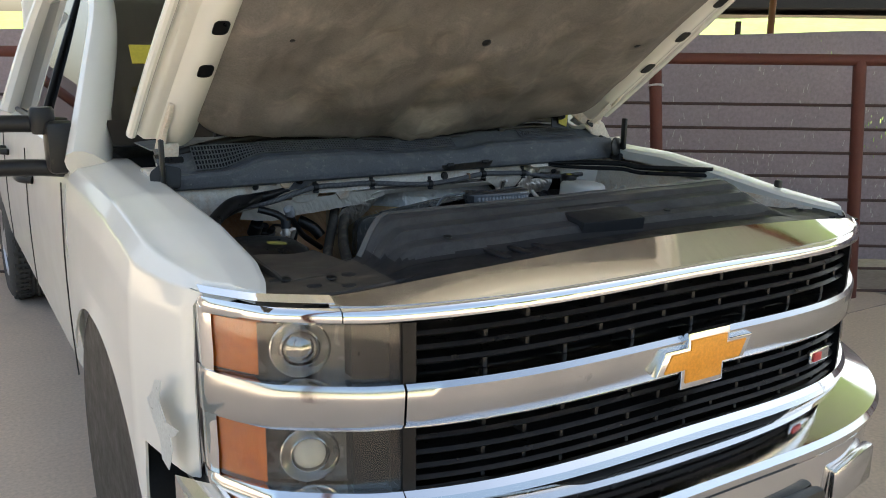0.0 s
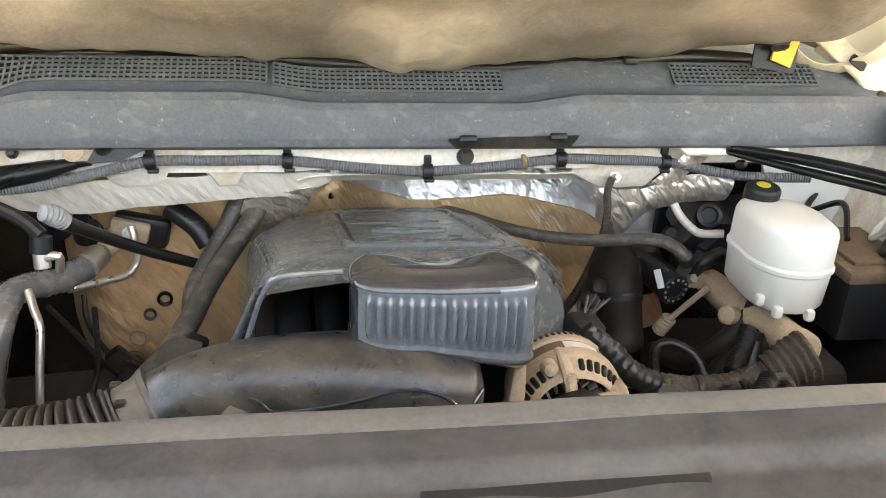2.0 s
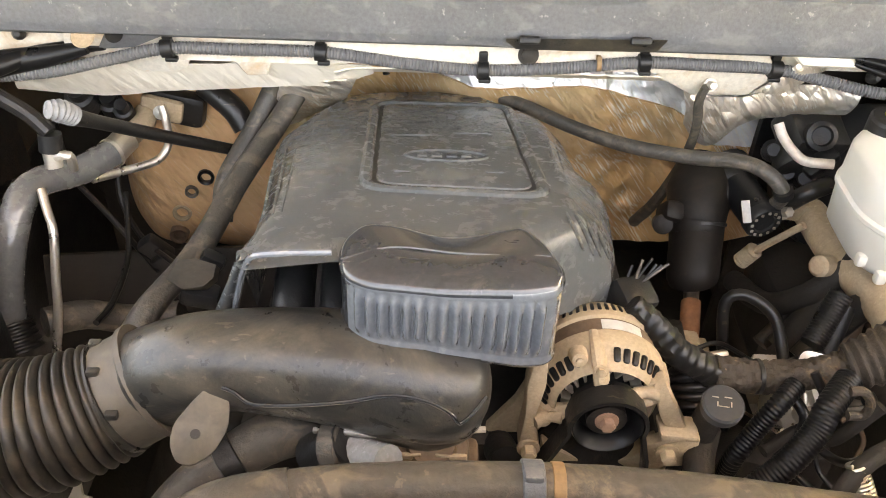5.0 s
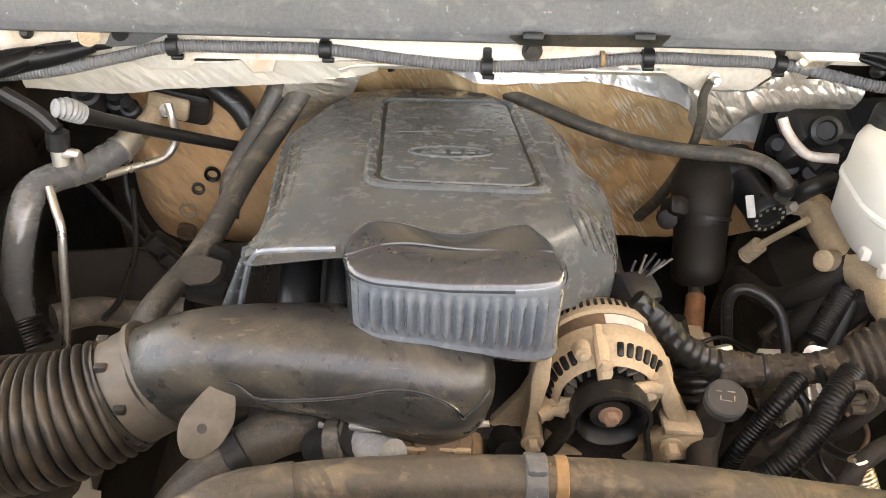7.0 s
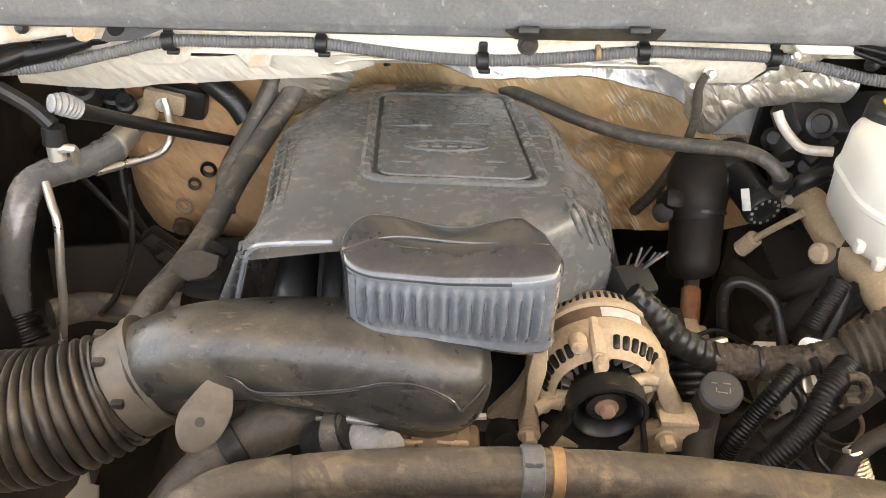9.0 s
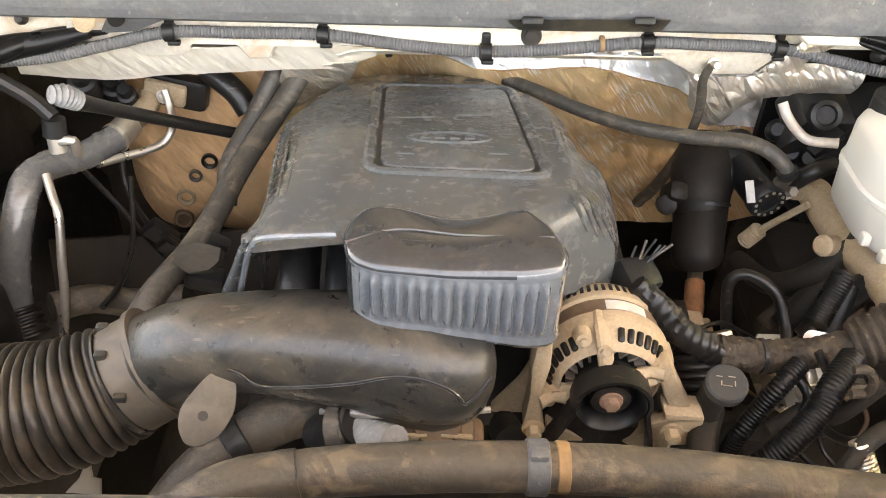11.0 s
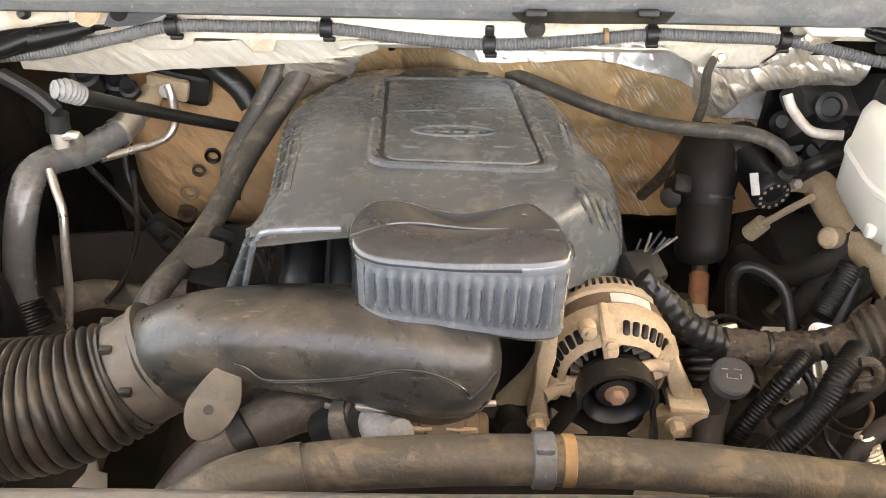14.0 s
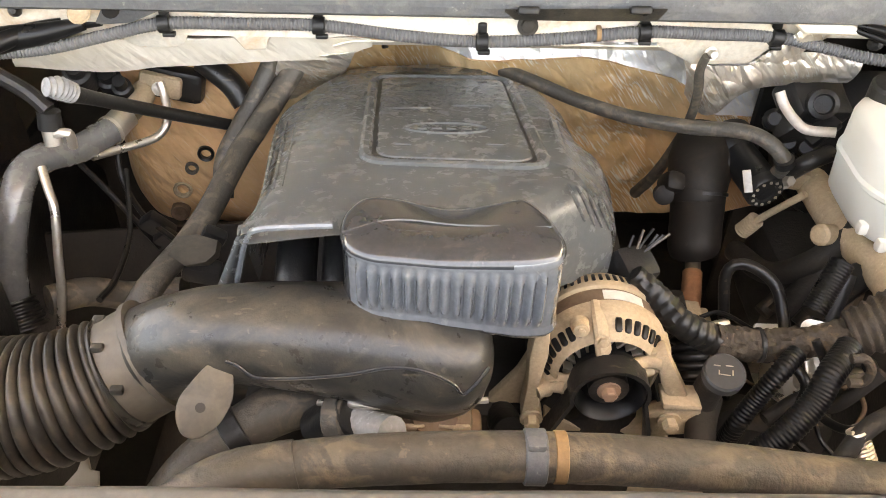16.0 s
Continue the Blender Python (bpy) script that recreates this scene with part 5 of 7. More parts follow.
for x, y in ((-0.74, 0.26), (-0.68, 0.235), (-0.655, 0.29), (-0.79, 0.33)):
    part("oval_hole", lathe([(0.0005, 0.0), (0.014, 0.0), (0.015, -0.002)], (x, y, cover_face((x + 0.86) / 1.72, (y - 0.16) / 0.19)[2] + 0.001), (0, 0, 1), 18), shroud_dark, rc)
for x0 in (-0.34, -0.28, -0.22):
    part("rib", box((x0, 0.235, 1.2125), (0.022, 0.07, 0.006), 0.0025, (6, 0, 12)), shroud_plastic, rc)
part("latch_hole", slab(rounded([(-0.06, -0.018), (0.07, -0.022), (0.08, 0.012), (0.02, 0.024), (-0.05, 0.018)], 0.012), pose(0.02, 0.175, 1.2145, 0, 0, 0), 0.002), black_gloss, rc)
single("radiator", box((0, 0.36, 0.82), (1.25, 0.09, 0.70), 0.01), dark_steel, "dark finned radiator under the black cover", "radiator")
single("fan_shroud", joined(box((0, 0.43, 0.80), (1.20, 0.04, 0.66), 0.01)), black_plastic, "black plastic fan shroud behind the radiator", "shroud")

# ---- engine ----
eb = thing("engine_block", (0, 0.98, 0.6), "dark dirty engine block under the plastic cover", "engine")
part("block", box((0.0, 0.98, 0.78), (0.44, 0.52, 0.42), 0.04), shaded_mud, eb)
for sx in (-1, 1):
    part("cylinder_head", box((sx * 0.14, 0.98, 0.93), (0.16, 0.5, 0.16), 0.04, (0, sx * 30, 0)), shaded_mud, eb)
single("engine_crossmember", box((0, 0.75, 0.42), (0.9, 0.14, 0.10), 0.02), shaded_mud, "muddy steel crossmember under the engine", "crossmember")

ec = thing("engine_cover", (0.0, 0.95, 1.05), "dusty grey plastic engine cover with a raised centre panel", "engine cover")


def top(x, y):
    """The cover's skin, falling to the back and the sides."""
    return 1.450 - 0.28 * y - 0.012 * max(0, (abs(x) - 0.10) / 0.1) ** 2 - 0.5 * max(0, 0.80 - y) ** 1.5 - max(0, x - 0.115) * (0.55 + 5 * max(0, 0.95 - y))


outline = [(-0.203, 0.744), (-0.207, 0.818), (-0.216, 0.934), (-0.239, 1.126), (-0.205, 1.233), (-0.170, 1.311), (-0.113, 1.329), (-0.026, 1.347), (0.054, 1.320), (0.103, 1.249), (0.136, 1.195), (0.160, 1.135), (0.160, 1.015), (0.188, 0.998), (0.185, 0.941), (0.182, 0.889), (0.168, 0.832), (0.122, 0.798)]
front_y = 0.735
outline += [(0.05, front_y + 0.01), (-0.102, front_y - 0.01), (-0.165, 0.719), (-0.196, 0.721)]
outline = rounded(outline, 0.011, 4)


def skirt(d):
    def f(x, y):
        cut = x < -0.100 and y < 0.775
        return top(x, y) - (min(d, 0.004) if cut else d)
    return f


bm = ring_shell(outline, [(0.0, skirt(0.11)), (0.001, skirt(0.05)), (0.003, skirt(0.028)), (0.007, skirt(0.017)), (0.012, skirt(0.009)), (0.018, skirt(0.004)), (0.025, skirt(0.001)), (0.030, top)], True, (-0.01, 0.98))
body = part("shell", bm, cover_plastic, ec)
P0, P1 = -0.108, 0.080
panel = rounded([(P0 + 0.008, 0.875), (P1 + 0.012, 0.865), (P1, 1.235), (P0 - 0.005, 1.235)], 0.03, 6)
part("panel_rim", ring_shell(panel, [(-0.006, lambda x, y: top(x, y) - 0.004), (-0.004, lambda x, y: top(x, y) + 0.004), (0.0, lambda x, y: top(x, y) + 0.006), (0.006, lambda x, y: top(x, y) + 0.005), (0.009, lambda x, y: top(x, y) + 0.001)], False), cover_plastic, ec)
part("panel_floor", ring_shell(panel, [(0.003, lambda x, y: top(x, y) - 0.006), (0.004, lambda x, y: top(x, y) + 0.0012)]), cover_groove, ec)
inner = rounded([(P0 + 0.022, 0.890), (P1 - 0.002, 0.882), (P1 - 0.012, 1.225), (P0 + 0.010, 1.225)], 0.024, 6)
part("centre_panel", ring_shell(inner, [(-0.004, lambda x, y: top(x, y) - 0.003), (0.0, lambda x, y: top(x, y) + 0.003), (0.004, lambda x, y: top(x, y) + 0.004)]), cover_plastic, ec, "raised panel with an oval mark")
ell = [(-0.012 + 0.048 * math.cos(a), 0.985 + 0.020 * math.sin(a)) for a in (2 * math.pi * k / 32 for k in range(32))]
part("oval_mark", ring_shell(ell, [(-0.002, lambda x, y: top(x, y) + 0.003), (-0.001, lambda x, y: top(x, y) + 0.0065), (0.002, lambda x, y: top(x, y) + 0.0065), (0.003, lambda x, y: top(x, y) + 0.003)], False), cover_plastic, ec)
for k in range(4):
    x = -0.04 + 0.017 * k
    part("bar", box((x, 0.985, top(x, 0.985) + 0.0045), (0.012, 0.012, 0.003), 0.001, (-15.6, 0, 0)), cover_plastic, ec)
for x, y, w in ((-0.055, 1.065, 0.05), (0.02, 1.08, 0.045), (0.04, 0.93, 0.02), (-0.06, 0.925, 0.018)):
    part("crease", box((x, y, top(x, y) + 0.0045), (w, 0.003, 0.002), 0.0008, (-15.6, 0, random.uniform(-5, 5))), cover_plastic, ec)
for a_, b_ in (((-0.219, 1.049), (-0.191, 0.816)), ((-0.208, 1.055), (-0.181, 0.815)), ((-0.195, 1.046), (-0.173, 0.818)), ((0.121, 1.129), (0.111, 0.943)), ((0.131, 1.122), (0.120, 0.940)), ((0.104, 0.826), (0.109, 0.748)), ((0.112, 0.821), (0.119, 0.750)), ((0.127, 0.841), (0.134, 0.779)), ((0.142, 0.866), (0.150, 0.807))):
    mid = ((a_[0] + b_[0]) / 2, (a_[1] + b_[1]) / 2)
    part("side_rib", tube([(x, y, top(x, y) - 0.0008) for x, y in (a_, mid, b_)], [0.0012, 0.0026, 0.0012], 8, 0.01), cover_plastic, ec)
leg_l = [(-0.202, 0.735, 1.220), (-0.214, 0.747, 1.188), (-0.227, 0.759, 1.156), (-0.240, 0.771, 1.124)]
leg_r = [(-0.187, 0.730, 1.230), (-0.197, 0.743, 1.204), (-0.207, 0.756, 1.172), (-0.222, 0.769, 1.126)]
part("leg", ruled(leg_l, leg_r, 26, 10, 0.0006, 0.006, (0, -0.006, 0.004)), cover_plastic, ec)
# highlight along the cutout's edge, drawn as a pale bead
part("lip", tube([(-0.213, 0.752, 1.149), (-0.203, 0.742, 1.184), (-0.194, 0.730, 1.214), (-0.186, 0.722, 1.233), (-0.176, 0.717, 1.244), (-0.148, 0.716, 1.248), (-0.112, 0.716, 1.250)], 0.0032, 8, 0.005), sheen_front, ec, "edge of the cutout, its shine painted pale")
for x in (-0.045, 0.03):
    part("clip", box((x, 1.278, top(x, 1.278) - 0.01), (0.03, 0.012, 0.024), 0.004), hose_rubber, ec)
for x, r in ((-0.166, 0.021), (-0.122, 0.018)):
    single("intake_runner", tube([(x, 0.92, 1.135), (x, 0.86, 1.14), (x + 0.002, 0.79, 1.125), (x + 0.004, 0.72, 1.07)], r, 14, 0.01), black_plastic, "black plastic intake runner under the engine cover", "engine part", "intake runners")

# ribbed cap
cap = thing("resonator_cap", (-0.015, 0.70, 1.16), "shiny grey plastic cap with upright ribs, bolted over the intake", "cap")
CO = [(-0.108, 0.712), (-0.101, 0.688), (-0.080, 0.675), (-0.015, 0.668), (0.054, 0.670), (0.081, 0.678), (0.089, 0.700), (0.078, 0.735), (0.056, 0.768), (0.030, 0.766), (-0.010, 0.760), (-0.055, 0.768), (-0.090, 0.762), (-0.106, 0.738)]
co = rounded(CO, 0.012, 4)


def cap_z(x, y):
    return 1.253 - 0.10 * max(0, y - 0.70) - 0.006 * math.cos(max(-1, min(1, (x + 0.01) / 0.09)) * math.pi) * max(0, y - 0.70) / 0.06


def cap_shell():
    """The cap: a rounded lid over a wall whose front is pressed into upright flutes."""
    pts, n = [], len(co)
    for i in range(n):
        a_, b_ = Vector(co[i]), Vector(co[(i + 1) % n])
        k = max(1, int((b_ - a_).length / 0.0011))
        pts += [a_.lerp(b_, j / k) for j in range(k)]
    n = len(pts)
    loops = [(0.016, 1.00, -0.012, 0), (0.006, 1.00, -0.004, 0), (0.0, 1.0, 0.006, 0), (0.0, 0.93, 0.0, 0), (0.002, 0.88, 0, 0.0)]
    loops += [(0.002, 0.86 - 0.69 * k / 12, 0, min(1.0, 4 * k / 12, 6 * (12.3 - k) / 12)) for k in range(13)]
    loops += [(0.0012, 0.15, 0, 0), (0.0008, 0.11, 0, 0), (0.0022, 0.068, 0, 0), (0.005, 0.034, 0, 0), (0.009, 0.012, 0, 0), (0.014, 0.003, 0, 0), (0.022, 0.0, 0.0, 0), (0.032, 0.0, 0.001, 0)]
    bm = bmesh.new()
    rings = []
    for inset, share, extra, ribs in loops:
        ring = []
        for i, q in enumerate(pts):
            d = (pts[(i + 2) % n] - pts[i - 2]).normalized()
            out = Vector((d.y, -d.x)) * CAP_TURN
            front = max(0.0, min(1.0, (-out.y - 0.5) / 0.3)) * max(0.0, min(1.0, (q.x + 0.094) / 0.006)) * max(0.0, min(1.0, (0.074 - q.x) / 0.006))
            w = (0.5 - 0.5 * math.cos(2 * math.pi * (q.x + 0.0935) / 0.0103)) ** 0.8
            c = q + out * (-inset + 0.0062 * ribs * front * w)
            deep = 0.076 + 0.20 * max(0.0, q.x + 0.03)
            ring.append(bm.verts.new((c.x, c.y, cap_z(c.x, c.y) - deep * share + extra)))
        rings.append(ring)
    for a_, b_ in zip(rings, rings[1:]):
        for j in range(n):
            bm.faces.new((a_[j], a_[(j + 1) % n], b_[(j + 1) % n], b_[j]))
    f = bm.faces.new(rings[-1])
    bmesh.ops.triangulate(bm, faces=[f])
    bm.normal_update()
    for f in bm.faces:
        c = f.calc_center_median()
        # front wall takes the paler slot, its sheen being painted on
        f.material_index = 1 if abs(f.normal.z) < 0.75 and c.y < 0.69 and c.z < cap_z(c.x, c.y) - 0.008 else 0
    return bm


CAP_TURN = 1 if sum(co[i][0] * co[(i + 1) % len(co)][1] - co[(i + 1) % len(co)][0] * co[i][1] for i in range(len(co))) > 0 else -1
part("shell", cap_shell(), cap_plastic, cap, "", 50).data.materials.append(sheen_front)
part("seam", tube([(-0.103, 0.705, cap_z(-0.1, 0.70) - 0.001), (-0.06, 0.722, cap_z(-0.06, 0.722) + 0.0012), (0.0, 0.718, cap_z(0, 0.718) + 0.0012), (0.074, 0.716, cap_z(0.074, 0.716) - 0.001)], 0.0011, 6, 0.006), cap_plastic, cap)
part("bellows", lathe([(0.024, -0.03), (0.030, -0.026), (0.0262, -0.021), (0.030, -0.016), (0.0262, -0.011), (0.030, -0.006), (0.024, -0.002)], Vector((-0.053, 0.690, 1.176)), (0.05, -0.15, 1), 30), tab_plastic, cap, "dusty ribbed bellows under the cap")

# air duct with bellows hose
duct = thing("air_duct", (-0.1, 0.66, 1.0), "dusty black moulded air intake duct with seam and tab", "air duct")
dp = [(-0.297, 0.713, 1.085), (-0.256, 0.705, 1.118), (-0.200, 0.700, 1.133), (-0.131, 0.695, 1.135), (-0.068, 0.690, 1.130), (-0.021, 0.685, 1.124), (0.006, 0.682, 1.122), (0.020, 0.680, 1.121), (0.027, 0.680, 1.120)]
part("body", tube(dp, [0.052, 0.046, 0.047, 0.052, 0.056, 0.056, 0.050, 0.042, 0.020], 36, 0.007), duct_plastic, duct)
part("lower_half", tube([(p[0], p[1] + 0.004, p[2] - w) for p, w in zip(dp[2:], (0.014, 0.016, 0.022, 0.026, 0.024, 0.02, 0.018))], [0.03, 0.045, 0.050, 0.050, 0.038, 0.024, 0.008], 22, 0.008), duct_plastic, duct)
seam = [(-0.205, 0.652, 1.148), (-0.195, 0.650, 1.145), (-0.181, 0.647, 1.134), (-0.155, 0.643, 1.137), (-0.124, 0.640, 1.143), (-0.094, 0.638, 1.150), (-0.065, 0.639, 1.157), (-0.041, 0.638, 1.157), (-0.021, 0.635, 1.152), (-0.006, 0.633, 1.142), (0.001, 0.632, 1.132), (0.012, 0.638, 1.138), (0.024, 0.650, 1.147)]
part("seam", tube(seam, 0.0018, 8, 0.004), cap_plastic, duct)


def facing(o, eye=(-0.03, 0.15, 1.70)):
    """A pose at o whose z points to eye, x to the right as seen from there."""
    z = (Vector(eye) - Vector(o)).normalized()
    x = Vector((0, 0, 1)).cross(z).normalized()
    y = z.cross(x)
    return Matrix(((x.x, y.x, z.x, o[0]), (x.y, y.y, z.y, o[1]), (x.z, y.z, z.z, o[2]), (0, 0, 0, 1)))


m = facing(Vector((-0.227, 0.635, 1.115)))
part("tab", slab([(x * 0.00054, y * 0.00054) for x, y in rounded([(48, 70), (58, 25), (46, -15), (16, -46), (-20, -58), (-44, -46), (-48, -15), (-36, 15), (4, 45)], 14, 4)], m, 0.006, 0.0015), tab_plastic, duct, "flat oval mounting tab with a small hole")
part("tab_hole", lathe([(0.0045, 0.005), (0.0045, 0.0068), (0.0022, 0.0068), (0.0022, 0.0064)], m @ Vector((-0.003, -0.005, 0.0)), m.to_3x3() @ Vector((0, 0, 1)), 12), dark_steel, duct)
d = (Vector(dp[0]) - Vector(dp[1])).normalized()
ax = Vector((-0.326, 0.703, 1.072)) - Vector(dp[0])
part("collar", lathe([(0.053, -0.004), (0.059, -0.003), (0.059, 0.003), (0.0555, 0.005), (0.0555, 0.032), (0.053, 0.034)], Vector(dp[0]) - ax.normalized() * 0.004, ax, 36), tab_plastic, duct, "wide collar with small tabs")
for a in (30, 75, 120):
    q = ax.normalized().to_track_quat("Z", "Y").to_matrix() @ Vector((0.056 * math.cos(radians(a)), 0.056 * math.sin(radians(a)), 0.022))
    part("collar_tab", box(Vector(dp[0]) + q, (0.012, 0.008, 0.008), 0.002), duct_plastic, duct)
hose0 = Vector(dp[0]) + ax.normalized() * 0.030
bh = thing("bellows_hose", hose0, "dusty black ribbed bellows air hose", "hose")
part("ribs", tube([hose0, (-0.332, 0.701, 1.070), (-0.370, 0.686, 1.062), (-0.406, 0.678, 1.056), (-0.472, 0.674, 1.050), (-0.566, 0.681, 1.040)], [0.053, 0.056, 0.060, 0.063, 0.065, 0.065], 44, 0.01, rib=0.0042, pitch=0.0108, round_rib=True), bellows_rubber, bh)
part("cuff", lathe([(0.050, -0.002), (0.0575, -0.001), (0.0575, 0.008), (0.054, 0.010)], hose0, ax, 36), duct_plastic, bh, "plain cuff")
air = thing("air_filter_box", (-0.66, 0.72, 0.9), "black plastic air filter box with a domed lid", "air filter")
part("lid", lathe([(0.135, -0.10), (0.14, 0.0), (0.13, 0.03), (0.10, 0.05), (0.05, 0.058), (0.0005, 0.06)], (-0.66, 0.82, 1.100), (0, 0, 1), 32), black_gloss, air)
part("base", box((-0.67, 0.76, 0.91), (0.26, 0.34, 0.24), 0.04), black_plastic, air)
part("label", slab(rounded([(-0.026, -0.009), (0.026, -0.009), (0.026, 0.009), (-0.026, 0.009)], 0.008), pose(-0.625, 0.77, 1.158, 12, 8, 0), 0.001), olive, air, "worn yellow oval mark")
part("clamp", lathe([(0.142, -0.03), (0.147, -0.028), (0.147, -0.018), (0.142, -0.016)], (-0.66, 0.82, 1.100), (0, 0, 1), 32), black_gloss, air)

# ---- alternator ----
AC = Vector((0.150, 0.705, 1.058))
alt = thing("alternator", AC + Vector((0, 0.08, -0.07)), "tan dust-coated cast alternator with slotted housing", "alternator")
BACK = Vector((0, 1, 0.0))
AX = (0, -1, 0)


def about(r, a, back):
    return AC + Vector((r * math.cos(radians(a)), back, r * math.sin(radians(a))))


front_c = AC + BACK * 0.026
housing = part("front_housing", lathe([(0.047, -0.012), (0.0475, 0.008), (0.049, 0.0105), (0.052, 0.009), (0.056, 0.002), (0.062, -0.010), (0.0655, -0.013), (0.0668, -0.018), (0.0668, -0.030), (0.0630, -0.032)], front_c, AX, 72), cast_tan, alt)
part("stator", lathe([(0.0632, -0.032), (0.0632, -0.052)], front_c, AX, 56), brown_steel, alt, "brown laminated ring with a pale label")
part("rear_housing", lathe([(0.0632, -0.050), (0.0665, -0.052), (0.0665, -0.058), (0.0630, -0.072), (0.052, -0.086), (0.02, -0.088)], front_c, AX, 56), cast_tan, alt)
part("label", sheet(lambda u, v: front_c + Vector((0.0638 * math.sin(radians(-4 + 40 * u)), 0.0345 + 0.013 * v, 0.0638 * math.cos(radians(-4 + 40 * u)))), 10, 1, 0.0006), white_label, alt)
for a in [84 - 9.6 * k for k in range(8)] + [122 + 9.6 * k for k in range(9)]:
    r_ = radians(a)
    c = front_c + Vector((0.0570 * math.cos(r_), 0.0045, 0.0570 * math.sin(r_)))
    m = Matrix.Translation(c) @ Matrix.Rotation(-r_, 4, "Y") @ Matrix.Rotation(radians(62), 4, "Z")
    bm = box((0, 0, 0), (0.0155, 0.0100, 0.0072), 0.0026)
    bm.transform(m)
    slot = part("slot", bm, black_gloss, housing)
    bm = joined(box((0.0, 0.0046, 0), (0.0185, 0.004, 0.0022), 0.0008), box((0, 0.0043, 0.0048), (0.0175, 0.0042, 0.0024), 0.001))
    bm.transform(m)
    part("fin", bm, cast_tan, housing)
for k in range(23):
    r_ = radians(14 + 6.6 * k)
    c = front_c + Vector((0.0615 * math.cos(r_), 0.0650, 0.0615 * math.sin(r_)))
    bm = box((0, 0, 0), (0.014, 0.0085, 0.0048), 0.002); bm.transform(Matrix.Translation(c) @ Matrix.Rotation(-r_, 4, "Y") @ Matrix.Rotation(radians(104), 4, "Z"))
    part("slot", bm, black_gloss, housing)
part("fan_opening", lathe([(0.012, -0.010), (0.047, -0.010), (0.047, -0.008), (0.012, -0.008)], front_c, AX, 40), black_plastic, alt)
for k in range(20):
    part("fan_blade", box(front_c + Vector((0.037 * math.cos(radians(18 * k)), 0.002, 0.037 * math.sin(radians(18 * k)))), (0.011, 0.010, 0.0030), 0.0008, (0, -18 * k + 25, 0)), cast_grey, alt)
for a in (102, 18, 195):
    part("rib", tube([about(0.020, a, 0.019), about(0.040, a, 0.015), about(0.060, a, 0.028), about(0.0645, a, 0.056)], [0.008, 0.0095, 0.0085, 0.006], 10, 0.006, squash=0.7), cast_tan, alt)
    part("bolt", bolt(about(0.052, a, 0.014), (0, -1, 0.3 * math.sin(radians(a))), 0.0050), cast_tan, alt)
pulley = part("pulley", lathe([(0.004, -0.004), (0.012, -0.003), (0.027, 0.000), (0.0325, 0.018), (0.0345, 0.020), (0.0362, 0.016), (0.0362, -0.010), (0.032, -0.013), (0.016, -0.016)], AC + BACK * 0.006, AX, 40), black_gloss, alt, "black grooved pulley with a rusty nut")
part("hub", lathe([(0.0155, -0.010), (0.0150, 0.004), (0.012, 0.006), (0.0005, 0.006)], AC + BACK * 0.002, AX, 24), nut_tan, pulley)
part("nut", bolt(AC + BACK * -0.004, AX, 0.0078, 0.009), nut_tan, pulley)
part("shaft", lathe([(0.02, 0.0), (0.02, 0.03)], front_c, AX, 20), dark_steel, pulley)


def belt():
    r0 = 0.0380
    pts = [Vector((0.078, 0.700, 0.965)), Vector((0.098, 0.700, 1.010))]
    for a in range(195, -16, -15):
        pts.append(AC + Vector((r0 * math.cos(radians(a)), -0.004, r0 * math.sin(radians(a)))))
    pts += [Vector((0.196, 0.700, 1.01)), Vector((0.203, 0.700, 0.96))]
    bm = bmesh.new()
    rows = []
    for i, p in enumerate(pts):
        t = (pts[min(i + 1, len(pts) - 1)] - pts[max(i - 1, 0)]).normalized()
        n_ = Vector((-t.z, 0, t.x)) * 0.002
        rows.append([bm.verts.new(p + w) for w in (n_ + Vector((0, 0.0115, 0)), n_ - Vector((0, 0.0115, 0)), -n_ - Vector((0, 0.0115, 0)), -n_ + Vector((0, 0.0115, 0)))])
    for a, b in zip(rows, rows[1:]):
        for j in range(4):
            bm.faces.new((a[j], a[(j + 1) % 4], b[(j + 1) % 4], b[j]))
    bm.faces.new(rows[0]); bm.faces.new(rows[-1][::-1])
    return bm


single("drive_belt", belt(), black_rubber, "black rubber drive belt round the alternator pulley", "belt")
part("rear_plate", plate([(0.038, 0.745, 0.929), (0.037, 0.745, 0.988), (0.064, 0.745, 1.032), (0.082, 0.745, 1.083), (0.111, 0.745, 1.080), (0.128, 0.745, 0.927)], 0.012, (0, -1, 0), 0.0032), cast_tan, alt, "tan cast mounting bracket")
part("arm", plate([(0.072, 0.712, 1.124), (0.086, 0.712, 1.134), (0.088, 0.712, 1.091), (0.083, 0.712, 1.049), (0.085, 0.712, 1.023), (0.092, 0.712, 0.994), (0.089, 0.712, 0.982), (0.071, 0.712, 0.982), (0.068, 0.712, 1.006), (0.071, 0.712, 1.049), (0.069, 0.712, 1.091)], 0.024, (0, -1, 0), 0.0032), cast_tan, alt, "cast arm")
part("arm", plate([(0.193, 0.712, 1.092), (0.204, 0.712, 1.099), (0.221, 0.712, 1.065), (0.245, 0.712, 1.019), (0.238, 0.712, 1.014), (0.223, 0.712, 1.019), (0.206, 0.712, 1.052)], 0.022, (0, -1, 0), 0.0032), cast_tan, alt, "cast arm")
part("flange", plate([(0.198, 0.708, 1.012), (0.218, 0.708, 1.022), (0.253, 0.708, 1.019), (0.258, 0.708, 0.982), (0.255, 0.708, 0.964), (0.244, 0.708, 0.979), (0.209, 0.708, 0.975)], 0.014, (0, -1, 0), 0.0032), cast_tan, alt, "flat cast flange")
